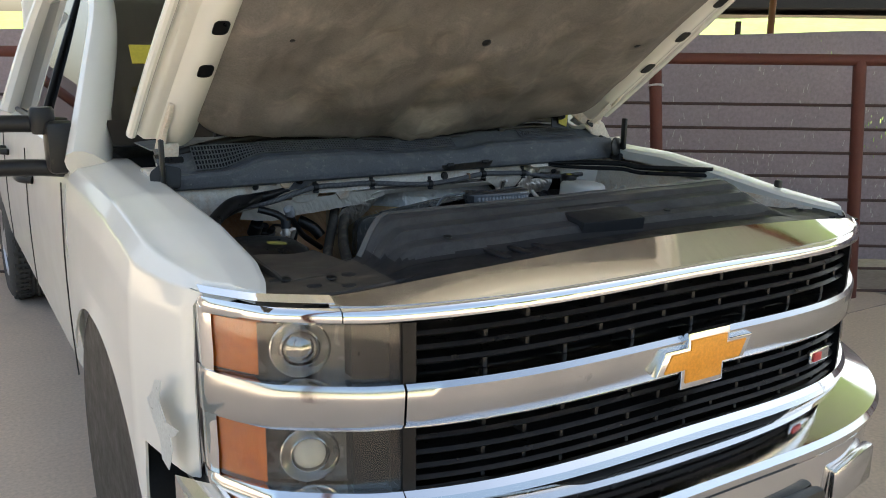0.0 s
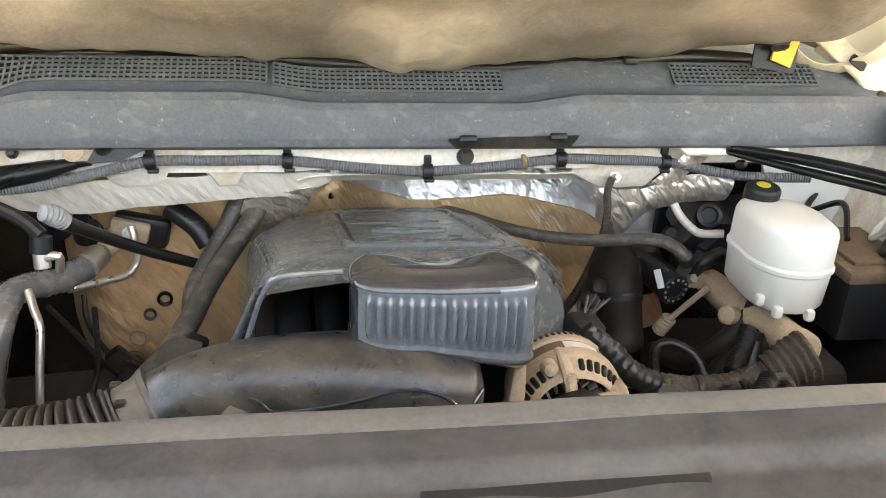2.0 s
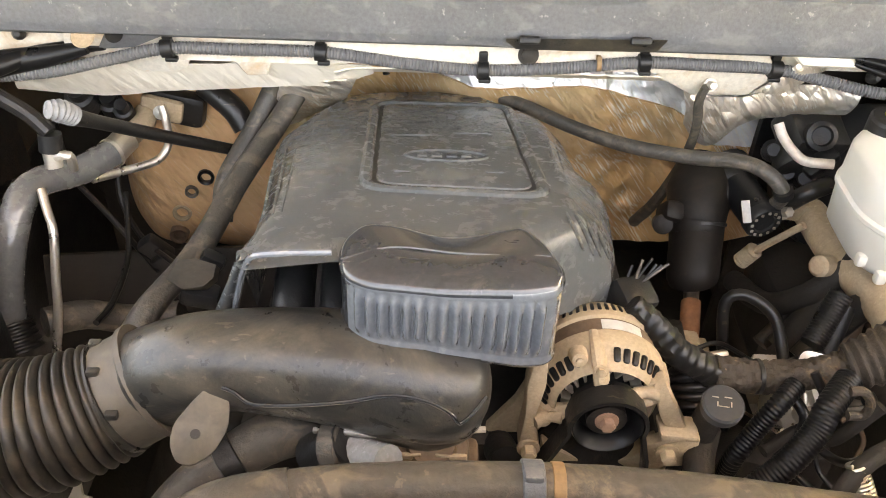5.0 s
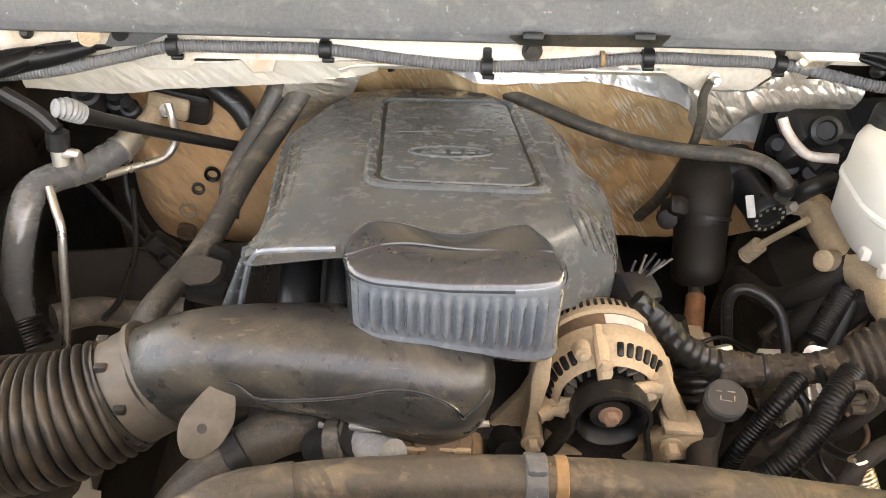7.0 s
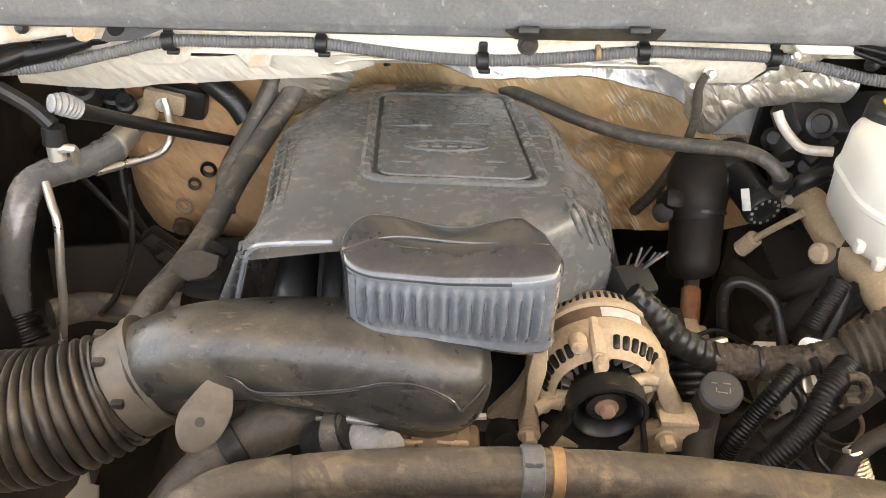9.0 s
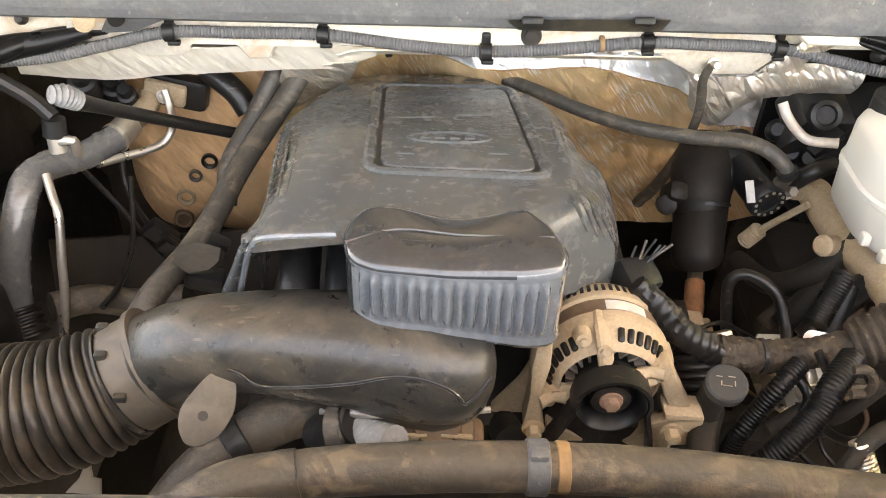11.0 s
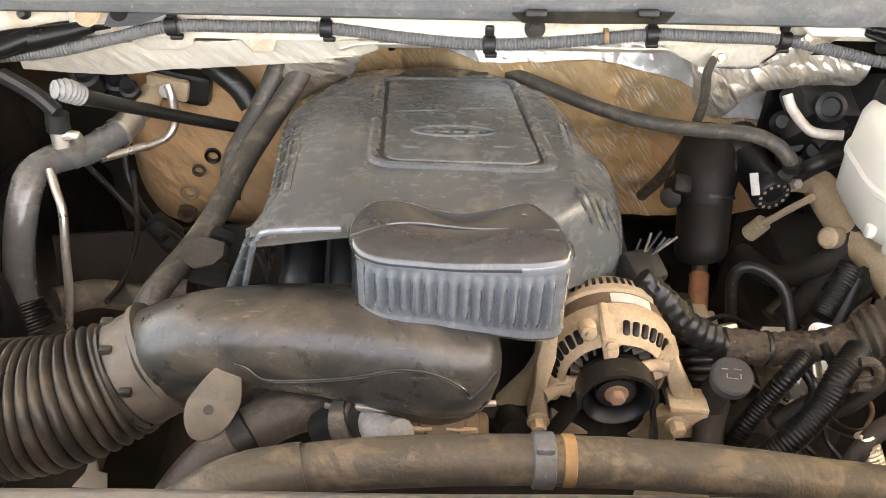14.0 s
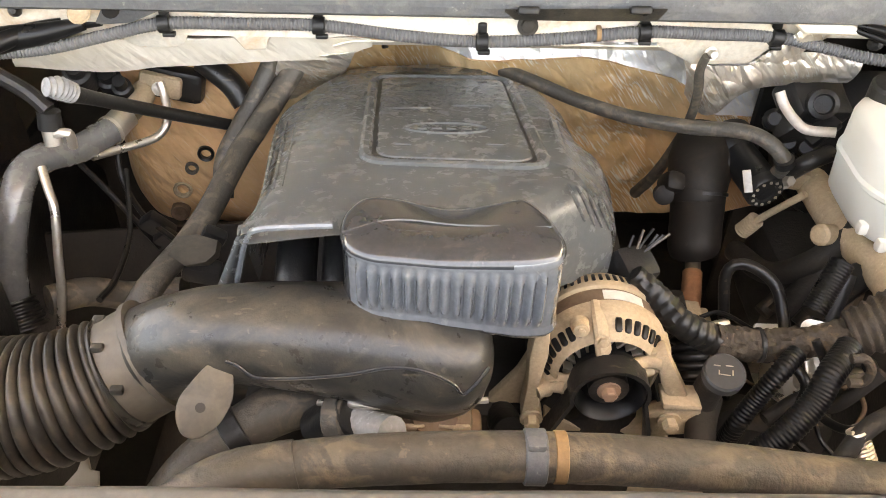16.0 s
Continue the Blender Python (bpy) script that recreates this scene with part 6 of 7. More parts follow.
part("flange_edge", plate([(0.207, 0.700, 1.039), (0.248, 0.700, 1.035), (0.250, 0.700, 1.027), (0.209, 0.700, 1.028)], 0.030, (0, -1, 0), 0.0032), cast_tan, alt)
for ax_, ay_ in (((0.081, 0.712, 1.041), (0.109, 0.716, 1.045)), ((0.170, 0.712, 1.081), (0.200, 0.714, 1.085))):
    part("web", tube([ax_, (Vector(ax_) + Vector(ay_)) / 2 + Vector((0, 0.004, 0)), ay_], [0.0075, 0.006, 0.0075], 12, 0.006), cast_tan, alt)
part("foot", plate([(0.095, 0.725, 0.959), (0.096, 0.725, 0.988), (0.147, 0.725, 0.960), (0.189, 0.725, 0.966), (0.217, 0.725, 0.996), (0.238, 0.725, 0.933), (0.101, 0.725, 0.929)], 0.02, (0, -1, 0), 0.0032), cast_tan, alt)
for p in ((0.078, 0.708, 1.006), (0.218, 0.700, 1.014)):
    part("bolt", bolt(p, AX, 0.0080, 0.012), cast_tan, alt)
for p in ((0.118, 0.716, 1.120), (0.197, 0.710, 1.088), (0.091, 0.708, 1.040)):
    boss = part("boss", lathe([(0.0095, -0.022), (0.0085, -0.010), (0.0075, -0.008), (0.0005, -0.008)], p, (0, -1, 0.25), 18), cast_tan, alt)
    part("screw", bolt(Vector(p) + Vector((0, 0.008, -0.002)), (0, -1, 0.25), 0.0038), cast_tan, boss)
plug = thing("alternator_plug", (0.188, 0.830, 1.114), "black connector with loose bare wires beside the alternator", "connector")
part("body", box((0.187, 0.830, 1.104), (0.045, 0.04, 0.04), 0.008, (20, 10, 25)), black_plastic, plug)
for k, (x, y) in enumerate(((1105, 455), (1118, 450), (1132, 458), (1148, 452), (1158, 460), (1140, 475))):
    e, w = Vector((0.188, 0.830, 1.114)), Vector((0.0006 * (x - 1120), 0.015, -0.0004 * (y - 500)))
    part("wire", tube([e, e + w * 0.6 + Vector((0.004 * (k % 2), 0, 0)), e + w * 1.2 + Vector((0.01, 0, 0.006 * (k % 3)))], 0.0016, 6, 0.006), (black_gloss, hose_rubber, black_rubber)[k % 3], plug)

# ---- hoses, pipes and parts round the engine ----
def hose(name, pts, r, material, label, category="hose", **kw):
    return single(name, tube(pts, r, **kw), material, label, category)


def clamp_at(parent, pts, k, r, material, w=0.008):
    c = Vector(pts[k])
    ax_ = Vector(pts[min(k + 1, len(pts) - 1)]) - Vector(pts[max(k - 1, 0)])
    return part("clamp", lathe([(r, -w), (r * 1.12, -w * 0.9), (r * 1.12, w * 0.9), (r, w)], c, ax_, 20), material, parent)


# radiator hose across the front of the bay
rh = [(-0.270, 0.500, 1.100), (-0.190, 0.540, 1.130), (-0.131, 0.552, 1.138), (-0.051, 0.555, 1.146), (0.056, 0.560, 1.143), (0.175, 0.560, 1.136), (0.279, 0.560, 1.119), (0.417, 0.560, 1.095)]
h = thing("radiator_hose", rh[4], "mud-coated thick rubber radiator hose with a clip", "hose")
part("tube", tube(rh[1:], 0.0204, 22, rough=0.03), tan_hose, h)
part("sleeve", tube(rh[:3], [0.0235, 0.0235, 0.0220], 22, rough=0.05), hose_rubber, h, "dark cloth sleeve")
part("clip", joined(lathe([(0.0208, -0.009), (0.0226, -0.008), (0.0226, 0.008), (0.0208, 0.009)], rh[4], (1, 0, -0.02), 20), box(Vector(rh[4]) + Vector((0.0, -0.004, 0.021)), (0.016, 0.012, 0.010), 0.003)), cowl_plastic, h, "grey plastic clip")
part("tape", lathe([(0.0205, -0.005), (0.0211, -0.0045), (0.0211, 0.0045), (0.0205, 0.005)], Vector(rh[4]) + Vector((0.02, 0, 0)), (1, 0, -0.02), 20), orange_tape, h, "strip of orange tape")

lp = [(-0.138, 0.700, 1.043), (-0.177, 0.680, 1.047), (-0.213, 0.660, 1.036), (-0.243, 0.640, 1.024), (-0.270, 0.620, 1.000), (-0.295, 0.61, 0.965)]
h = thing("coolant_elbow", lp[2], "tan mud-coated coolant elbow with a clamp", "hose")
part("tube", tube(lp, [0.026, 0.025, 0.023, 0.023, 0.023, 0.023], 18, rough=0.03), tan_hose, h)
clamp_at(h, lp, 2, 0.0245, black_plastic, 0.010)
q = thing("coolant_filler", (-0.106, 0.660, 1.060), "black slotted quick connector on a milky pipe", "connector")
part("socket", tube([(-0.133, 0.660, 1.046), (-0.115, 0.655, 1.066), (-0.097, 0.650, 1.083)], 0.021, 18, 0.006), black_plastic, q)
part("collar", lathe([(0.022, -0.010), (0.0245, -0.008), (0.0245, 0.008), (0.022, 0.010)], (-0.109, 0.652, 1.072), (0.9, -0.2, 0.35), 20), tan_hose, q)
part("pipe", tube([(-0.102, 0.655, 1.066), (-0.082, 0.640, 1.075), (-0.060, 0.620, 1.092)], 0.016, 14, 0.01), clear_plastic, q)
tm = thing("thermostat_housing", (-0.022, 0.660, 1.05), "brown stained cast thermostat housing with brass clips", "engine part")
part("dome", lathe([(0.034, -0.02), (0.036, 0.0), (0.034, 0.006), (0.024, 0.008), (0.022, 0.014), (0.0005, 0.015)], (-0.022, 0.660, 1.062), (0, -0.3, 1), 24), brown_steel, tm)
part("base", box((-0.022, 0.665, 1.047), (0.09, 0.03, 0.02), 0.006), brown_steel, tm)
for x in (-0.046, -0.004):
    part("clip", joined(box((x, 0.646, 1.066), (0.030, 0.006, 0.012), 0.002, (20, 0, 0)), tube([(x - 0.014, 0.644, 1.072), (x, 0.640, 1.076), (x + 0.014, 0.644, 1.072)], 0.0016, 8, 0.004)), cast_tan, tm, "dusty brass clip")
single("dipstick_tube", tube([(-0.131, 0.660, 1.084), (-0.067, 0.650, 1.092), (0.026, 0.650, 1.103)], 0.003, 8, 0.02), pipe_alu, "thin bare metal tube below the air duct", "pipe")
for pts, r in (([(-0.326, 0.800, 0.952), (-0.259, 0.780, 0.938), (-0.184, 0.800, 0.936)], 0.02), ([(0.040, 0.820, 0.950), (0.050, 0.750, 0.965), (0.057, 0.700, 0.990)], 0.018)):
    hose("coolant_hose", pts, r, black_rubber, "black rubber hose in the shade below the duct")

# heater hoses down the left of the engine cover
ha = [(-0.209, 1.260, 1.132), (-0.250, 1.200, 1.082), (-0.291, 1.110, 1.046), (-0.316, 1.030, 1.019), (-0.337, 0.980, 1.003), (-0.352, 0.930, 1.005), (-0.364, 0.900, 1.000), (-0.379, 0.870, 0.981)]
h = thing("heater_hose", ha[4], "dusty grey-brown heater hose with a black clip", "hose")
part("tube", tube(ha, [0.0155, 0.0155, 0.016, 0.0165, 0.0165, 0.016, 0.017, 0.018], 18), hose_rubber, h)
part("clip", plate([(-0.347, 0.935, 1.022), (-0.327, 0.935, 1.053), (-0.306, 0.935, 1.056), (-0.283, 0.935, 1.047), (-0.289, 0.935, 1.026), (-0.303, 0.935, 1.012), (-0.329, 0.935, 1.006)], 0.02), tab_plastic, h, "flat grey-brown clip plate")
part("clip_base", joined(box((-0.314, 0.950, 0.984), (0.05, 0.03, 0.026), 0.008, (0, 12, 0)), box((-0.294, 0.960, 1.033), (0.03, 0.02, 0.02), 0.006, (0, 30, 0))), black_plastic, h)
hb = [(-0.250, 1.260, 1.129), (-0.282, 1.220, 1.070), (-0.303, 1.190, 1.040), (-0.322, 1.160, 1.008), (-0.326, 1.130, 0.964)]
hose("heater_hose", hb, 0.0150, hose_rubber, "second heater hose, darker, behind the dusty one", seg=16)
hose("vacuum_hose", [(-0.366, 1.280, 1.101), (-0.344, 1.270, 1.088), (-0.321, 1.260, 1.071), (-0.305, 1.250, 1.048)], 0.018, black_rubber, "short black hose curving down the firewall")

# air conditioning lines on the left
ah = [(-0.464, 1.200, 1.055), (-0.478, 1.170, 1.048), (-0.504, 1.120, 1.052), (-0.536, 1.070, 1.066), (-0.546, 1.030, 1.065), (-0.554, 0.990, 1.027), (-0.563, 0.965, 0.973), (-0.565, 0.950, 0.927), (-0.553, 0.930, 0.895)]
h = thing("ac_hose", ah[3], "thick black air conditioning hose with an aluminium ferrule", "hose")
part("tube", tube(ah[1:8], 0.0200, 22, 0.006), ac_rubber, h)
part("ferrule", tube([ah[0], (Vector(ah[0]) + Vector(ah[1])) / 2, ah[1]], 0.0195, 18, 0.005), cast_grey, h, "dusty crimped aluminium ferrule")
part("sleeve", tube(ah[7:], [0.024, 0.028], 20, 0.006, rib=0.0018, pitch=0.009), black_rubber, h, "ribbed rubber sleeve")
clamp_at(h, ah, 1, 0.0195, pipe_alu, 0.003)
hose("ac_pipe", [(-0.422, 1.245, 1.083), (-0.416, 1.235, 1.064), (-0.410, 1.210, 1.041), (-0.424, 1.190, 1.025), (-0.455, 1.160, 1.028), (-0.492, 1.120, 1.037)], 0.0060, pipe_alu, "bent bare aluminium air conditioning pipe", "pipe", seg=12, step=0.005)
hose("ac_pipe", [(-0.516, 1.030, 1.082), (-0.506, 1.010, 1.065), (-0.496, 0.990, 1.045), (-0.497, 0.965, 0.994), (-0.498, 0.945, 0.949), (-0.505, 0.925, 0.899)], 0.0056, pipe_alu, "long thin aluminium pipe running down into the bay", "pipe", seg=12, step=0.006)
b = thing("expansion_valve", (-0.430, 1.260, 1.068), "tan aluminium valve block with black foam on the firewall", "valve")
part("foam", box((-0.414, 1.285, 1.061), (0.09, 0.03, 0.055), 0.012, (0, 12, 0)), black_rubber, b)
part("flange", box((-0.428, 1.262, 1.069), (0.062, 0.014, 0.036), 0.006, (0, 14, 0)), cast_tan, b)
part("bolt", bolt((-0.428, 1.252, 1.068), (0, -1, 0.3), 0.007), cast_grey, b)
part("stub", tube([(-0.456, 1.265, 1.061), (-0.451, 1.245, 1.057), (-0.462, 1.215, 1.052)], 0.016, 14, 0.006), cast_tan, b)
rod = [(-0.476, 1.070, 1.166), (-0.455, 1.100, 1.140), (-0.397, 1.170, 1.078), (-0.313, 1.235, 1.016)]
h = thing("hood_cable", rod[2], "straight black sheathed cable with a clear end fitting", "cable")
part("sheath", tube(rod, [0.012, 0.0095, 0.009, 0.0085], 14), black_rubber, h)
part("fitting", tube([(-0.490, 1.050, 1.185), (-0.480, 1.060, 1.178), (-0.470, 1.075, 1.162)], [0.010, 0.014, 0.012], 14, 0.004, rib=0.0012, pitch=0.006), clear_plastic, h, "milky ribbed plastic end")
sw = thing("pressure_switch", (-0.497, 1.050, 1.134), "black pressure switch on an aluminium fitting", "switch")
part("body", tube([(-0.495, 1.050, 1.152), (-0.497, 1.045, 1.130)], 0.014, 14, 0.006), black_plastic, sw)
part("fitting", tube([(-0.497, 1.045, 1.130), (-0.496, 1.040, 1.110)], 0.011, 12, 0.006), cast_grey, sw)
part("elbow", tube([(-0.493, 1.040, 1.124), (-0.474, 1.040, 1.127), (-0.478, 1.050, 1.101)], 0.006, 10, 0.005), cast_grey, sw)
part("lead", tube([(-0.495, 1.050, 1.153), (-0.518, 1.060, 1.171), (-0.563, 1.080, 1.186)], 0.010, 10, 0.01), black_rubber, sw)
for k, (x, y, d, r) in enumerate(((205, 175, 1.25, 0.018), (232, 185, 1.24, 0.014), (150, 172, 1.22, 0.02))):
    e = Vector(((-0.495, 1.250, 1.081), (-0.475, 1.240, 1.073), (-0.524, 1.220, 1.106))[k])
    single("connector", lathe([(r, -0.03), (r, 0.012), (r * 0.7, 0.014), (r * 0.65, 0.03)], e, (0.1, -0.6, 0.8), 16), black_plastic, "black plastic connector by the firewall", "connector", "firewall connectors")
for pts in ([(-0.500, 1.220, 0.977), (-0.494, 1.200, 0.939), (-0.459, 1.160, 0.905), (-0.401, 1.100, 0.912), (-0.365, 1.050, 0.934)], [(-0.551, 1.200, 0.969), (-0.511, 1.180, 0.932), (-0.474, 1.160, 0.894), (-0.429, 1.120, 0.873)], [(-0.476, 1.180, 0.974), (-0.460, 1.100, 0.921), (-0.450, 1.000, 0.924), (-0.456, 0.950, 0.930)]):
    hose("wire", pts, 0.0045, black_rubber, "thin black wire hanging by the firewall", "wire", seg=8)
single("wire_plug", joined(box((-0.434, 1.140, 0.900), (0.03, 0.022, 0.05), 0.005, (10, -38, 0)), box((-0.418, 1.130, 0.882), (0.03, 0.02, 0.04), 0.005, (10, -38, 0))), black_plastic, "black wire plug hanging on the firewall", "connector")
fw = [(-0.389, 1.290, 0.930), (-0.416, 1.290, 0.901), (-0.438, 1.290, 0.858), (-0.449, 1.285, 0.814)]
for k, p in enumerate(fw):
    r = (0.0115, 0.0095, 0.0135, 0.0135)[k]
    g = single("grommet", lathe([(r * 1.15, -0.02), (r * 1.15, 0.004), (r, 0.006), (r * 0.72, 0.004), (r * 0.7, -0.004), (r * 0.1, -0.004)], p, (0.1, -1, 0.1), 18), (black_gloss, hose_rubber, cast_tan, brown_steel)[k], "round grommet in the muddy firewall", "grommet", "firewall grommets")
hose("exhaust_shield", [(-0.522, 0.950, 0.928), (-0.483, 0.980, 0.916), (-0.434, 1.000, 0.891), (-0.362, 1.000, 0.901)], 0.02, tan_hose, "dark muddy pipe deep in the bay", "pipe")
single("firewall_foot", sheet(lambda u, v: (-0.62 + 0.42 * u, 1.17 - 0.1 * v + 0.05 * u, 0.86 - 0.30 * v), 8, 6, 0.01), shaded_mud, "muddy panel at the foot of the firewall, darkened for shade", "panel")

# harness along the cowl
hp = [(-0.659, 1.110, 1.187), (-0.578, 1.120, 1.190), (-0.509, 1.130, 1.194), (-0.437, 1.138, 1.209), (-0.364, 1.143, 1.224), (-0.273, 1.148, 1.223), (-0.173, 1.152, 1.221), (-0.065, 1.150, 1.210), (0.034, 1.150, 1.204), (0.139, 1.150, 1.211), (0.239, 1.150, 1.222), (0.321, 1.156, 1.218), (0.415, 1.165, 1.211), (0.490, 1.160, 1.198), (0.550, 1.140, 1.194), (0.642, 1.120, 1.198)]
har = thing("wiring_harness", hp[8], "grey corrugated wiring conduit clipped along the cowl", "wiring")
part("conduit", tube(hp, 0.0076, 16, 0.004, rib=0.0006, pitch=0.0042), loom, har)
for k in (4, 6, 8, 10, 12):
    part("clip", joined(lathe([(0.0094, -0.008), (0.0114, -0.007), (0.0114, 0.007), (0.0094, 0.008)], hp[k], Vector(hp[k + 1]) - Vector(hp[k - 1]), 18), box(Vector(hp[k]) + Vector((0, 0.006, 0.016)), (0.012, 0.010, 0.016), 0.003), box(Vector(hp[k]) + Vector((0.003, 0.002, -0.015)), (0.016, 0.010, 0.006), 0.002)), black_plastic, har)
part("tape", lathe([(0.0095, -0.003), (0.0104, -0.002), (0.0104, 0.002), (0.0095, 0.003)], (0.181, 1.150, 1.219), (1, 0, 0.05), 16), orange_tape, har)
hose("wiring_loom", [(-0.79, 0.80, 1.15), (-0.765, 0.881, 1.180), (-0.66, 1.02, 1.215), (-0.570, 1.115, 1.208), (-0.518, 1.130, 1.213), (-0.463, 1.140, 1.223)], [0.018, 0.018, 0.018, 0.017, 0.014, 0.008], black_gloss, "thick black wiring loom by the hinge", "wiring", seg=16)
hose("wiring_loom", [(-0.80, 0.80, 1.13), (-0.72, 0.98, 1.18), (-0.565, 1.105, 1.210), (-0.509, 1.145, 1.215), (-0.444, 1.148, 1.223)], [0.014, 0.013, 0.012, 0.010, 0.006], black_gloss, "thin black wiring loom by the hinge", "wiring", seg=14)
g = thing("bracket", (-0.465, 1.136, 1.239), "cream bracket with a rust-stained oval dimple under the cowl", "bracket", "cowl brackets")
part("plate", plate([(-0.484, 1.132, 1.250), (-0.431, 1.132, 1.250), (-0.447, 1.140, 1.228), (-0.490, 1.140, 1.227)], 0.006), paint_in, g)
part("dimple", lathe([(0.014, 0.0), (0.015, 0.002), (0.013, 0.004), (0.009, 0.002), (0.0005, 0.001)], (-0.462, 1.134, 1.240), (0, -0.7, 0.7), 20), cast_tan, g)
g = thing("bracket", (-0.408, 1.136, 1.240), "grey plastic bracket with a slot under the cowl", "bracket", "cowl brackets")
part("plate", plate([(-0.431, 1.130, 1.251), (-0.357, 1.130, 1.253), (-0.405, 1.140, 1.229), (-0.448, 1.140, 1.225)], 0.006), cowl_plastic, g)
part("slot", lathe([(0.010, 0.0), (0.011, 0.002), (0.0005, 0.002)], (-0.421, 1.130, 1.246), (0, -0.7, 0.7), 16), black_gloss, g)
g = thing("cowl_clip", (0.087, 1.130, 1.253), "pair of black push clips under the cowl", "clip")
for p in ((0.085, 1.108, 1.267), (0.219, 1.108, 1.270)):
    part("pin", box(p, (0.026, 0.010, 0.010), 0.003, (-30, 0, 0)), black_plastic, g)
gr = thing("ground_stud", (0.091, 1.155, 1.225), "ground stud with a black grommet on the body panel", "fastener")
part("stud", bolt((0.091, 1.155, 1.225), (0, -1, 0.3), 0.009), dark_steel, gr)
for x, p in enumerate(((-0.546, 1.146, 1.236), (0.537, 1.150, 1.211))):
    single("body_clip", lathe([(0.008, -0.004), (0.008, 0.004), (0.004, 0.012), (0.0005, 0.013)], p, (0.2, -1, 0.4), 10), black_plastic, "small black clip in the body panel", "clip", "body clips")
pl = thing("side_brace", (0.478, 1.150, 1.245), "cream painted brace plate with a bolt under the cowl", "bracket")
part("plate", slab([(-0.09, 0.018), (0.12, 0.012), (0.12, -0.024), (-0.05, -0.022)], Matrix.Translation(Vector((0.485, 1.150, 1.247))) @ Matrix.Rotation(radians(48), 4, "X"), 0.006, 0.002), paint_in, pl)
part("bolt", bolt(Vector((0.485, 1.145, 1.251)), (0, -0.7, 0.7), 0.007), cast_grey, pl)
hk = [(-0.134, 1.400, 1.076), (-0.121, 1.390, 1.071), (-0.101, 1.385, 1.080)]
hose("hook", hk, 0.007, black_rubber, "small black hook on the foil shield", "hook", seg=10, step=0.004)

# right side: heater return, steering shaft, brake parts
hr = [(0.075, 1.300, 1.085), (0.124, 1.270, 1.080), (0.180, 1.235, 1.073), (0.248, 1.190, 1.074), (0.324, 1.145, 1.086), (0.381, 1.110, 1.103), (0.412, 1.085, 1.102), (0.433, 1.070, 1.082), (0.436, 1.090, 1.045)]
h = thing("brake_vacuum_hose", hr[4], "long dusty rubber vacuum hose across the foil shield", "hose")
part("tube", tube(hr, 0.0102, 16), hose_rubber, h)
clamp_at(h, hr, 7, 0.0118, black_plastic, 0.006)
st = [(0.328, 1.155, 1.188), (0.325, 1.160, 1.164), (0.335, 1.175, 1.121), (0.340, 1.195, 1.071), (0.335, 1.210, 1.017), (0.320, 1.230, 0.948), (0.301, 1.250, 0.896)]
h = thing("ground_strap", st[0], "dusty braided strap bolted to the foil shield", "strap")
part("strap", tube(st, [0.0080, 0.0082, 0.0085, 0.0090, 0.0110, 0.0125, 0.0130], 12, 0.006, squash=0.7, rough=0.08), tan_hose, h)
part("bolt", bolt((0.335, 1.165, 1.186), (0, -1, 0.4), 0.006, 0.016), cast_grey, h)
sh = thing("steering_shaft", (0.346, 1.060, 0.967), "black boot over a rusty steering shaft", "steering shaft")
part("collar", tube([(0.374, 1.200, 1.046), (0.365, 1.180, 1.031), (0.357, 1.155, 1.019), (0.351, 1.130, 1.007), (0.351, 1.120, 0.994)], [0.034, 0.044, 0.047, 0.042, 0.039], 26, 0.006), boot_brown, sh)
part("boot", tube([(0.350, 1.120, 0.996), (0.349, 1.115, 0.991), (0.349, 1.105, 0.979), (0.345, 1.085, 0.966), (0.341, 1.060, 0.946), (0.342, 1.055, 0.937)], [0.0375, 0.0390, 0.0375, 0.0365, 0.0365, 0.033], 26, 0.005), boot_brown, sh)
part("band", lathe([(0.0385, -0.003), (0.0405, -0.002), (0.0405, 0.002), (0.0385, 0.003)], (0.351, 1.118, 0.992), (0.02, 0.55, 0.7), 26), black_plastic, sh)
part("lug", joined(box((0.307, 1.115, 1.012), (0.030, 0.03, 0.045), 0.010, (40, 12, 0)), lathe([(0.014, -0.02), (0.014, 0.012), (0.009, 0.014), (0.0005, 0.014)], (0.297, 1.105, 1.000), (-0.2, -0.8, 0.5), 16)), boot_brown, sh)
part("lug", box((0.387, 1.140, 1.033), (0.034, 0.03, 0.036), 0.010, (40, -10, 0)), boot_brown, sh)
part("rod", tube([(0.338, 1.050, 0.944), (0.335, 1.030, 0.935), (0.330, 1.010, 0.932)], [0.011, 0.0105, 0.0105], 14, 0.01), dark_steel, sh, "greasy dark rod")
part("lower_shaft", tube([(0.331, 1.015, 0.935), (0.325, 0.985, 0.924), (0.321, 0.960, 0.911)], [0.0135, 0.0135, 0.0125], 14, 0.01), rust, sh, "rusty lower shaft")
part("yoke", joined(box((0.316, 0.955, 0.916), (0.030, 0.03, 0.026), 0.006), box((0.335, 0.955, 0.904), (0.022, 0.03, 0.022), 0.005)), cast_tan, sh)
ig = [(0.398, 1.170, 1.041), (0.412, 1.120, 1.035), (0.423, 1.075, 1.030)]
g = thing("brake_switch", ig[1], "black cylinder with a ridged end and white label", "sensor")
part("barrel", tube(ig, 0.0255, 24, 0.006), black_gloss, g)
axis = Vector(ig[2]) - Vector(ig[1])
part("end_cap", lathe([(0.0268, -0.012), (0.0268, 0.0), (0.024, 0.004), (0.015, 0.004), (0.014, 0.001), (0.0005, 0.001)], ig[2], axis, 24), black_plastic, g)
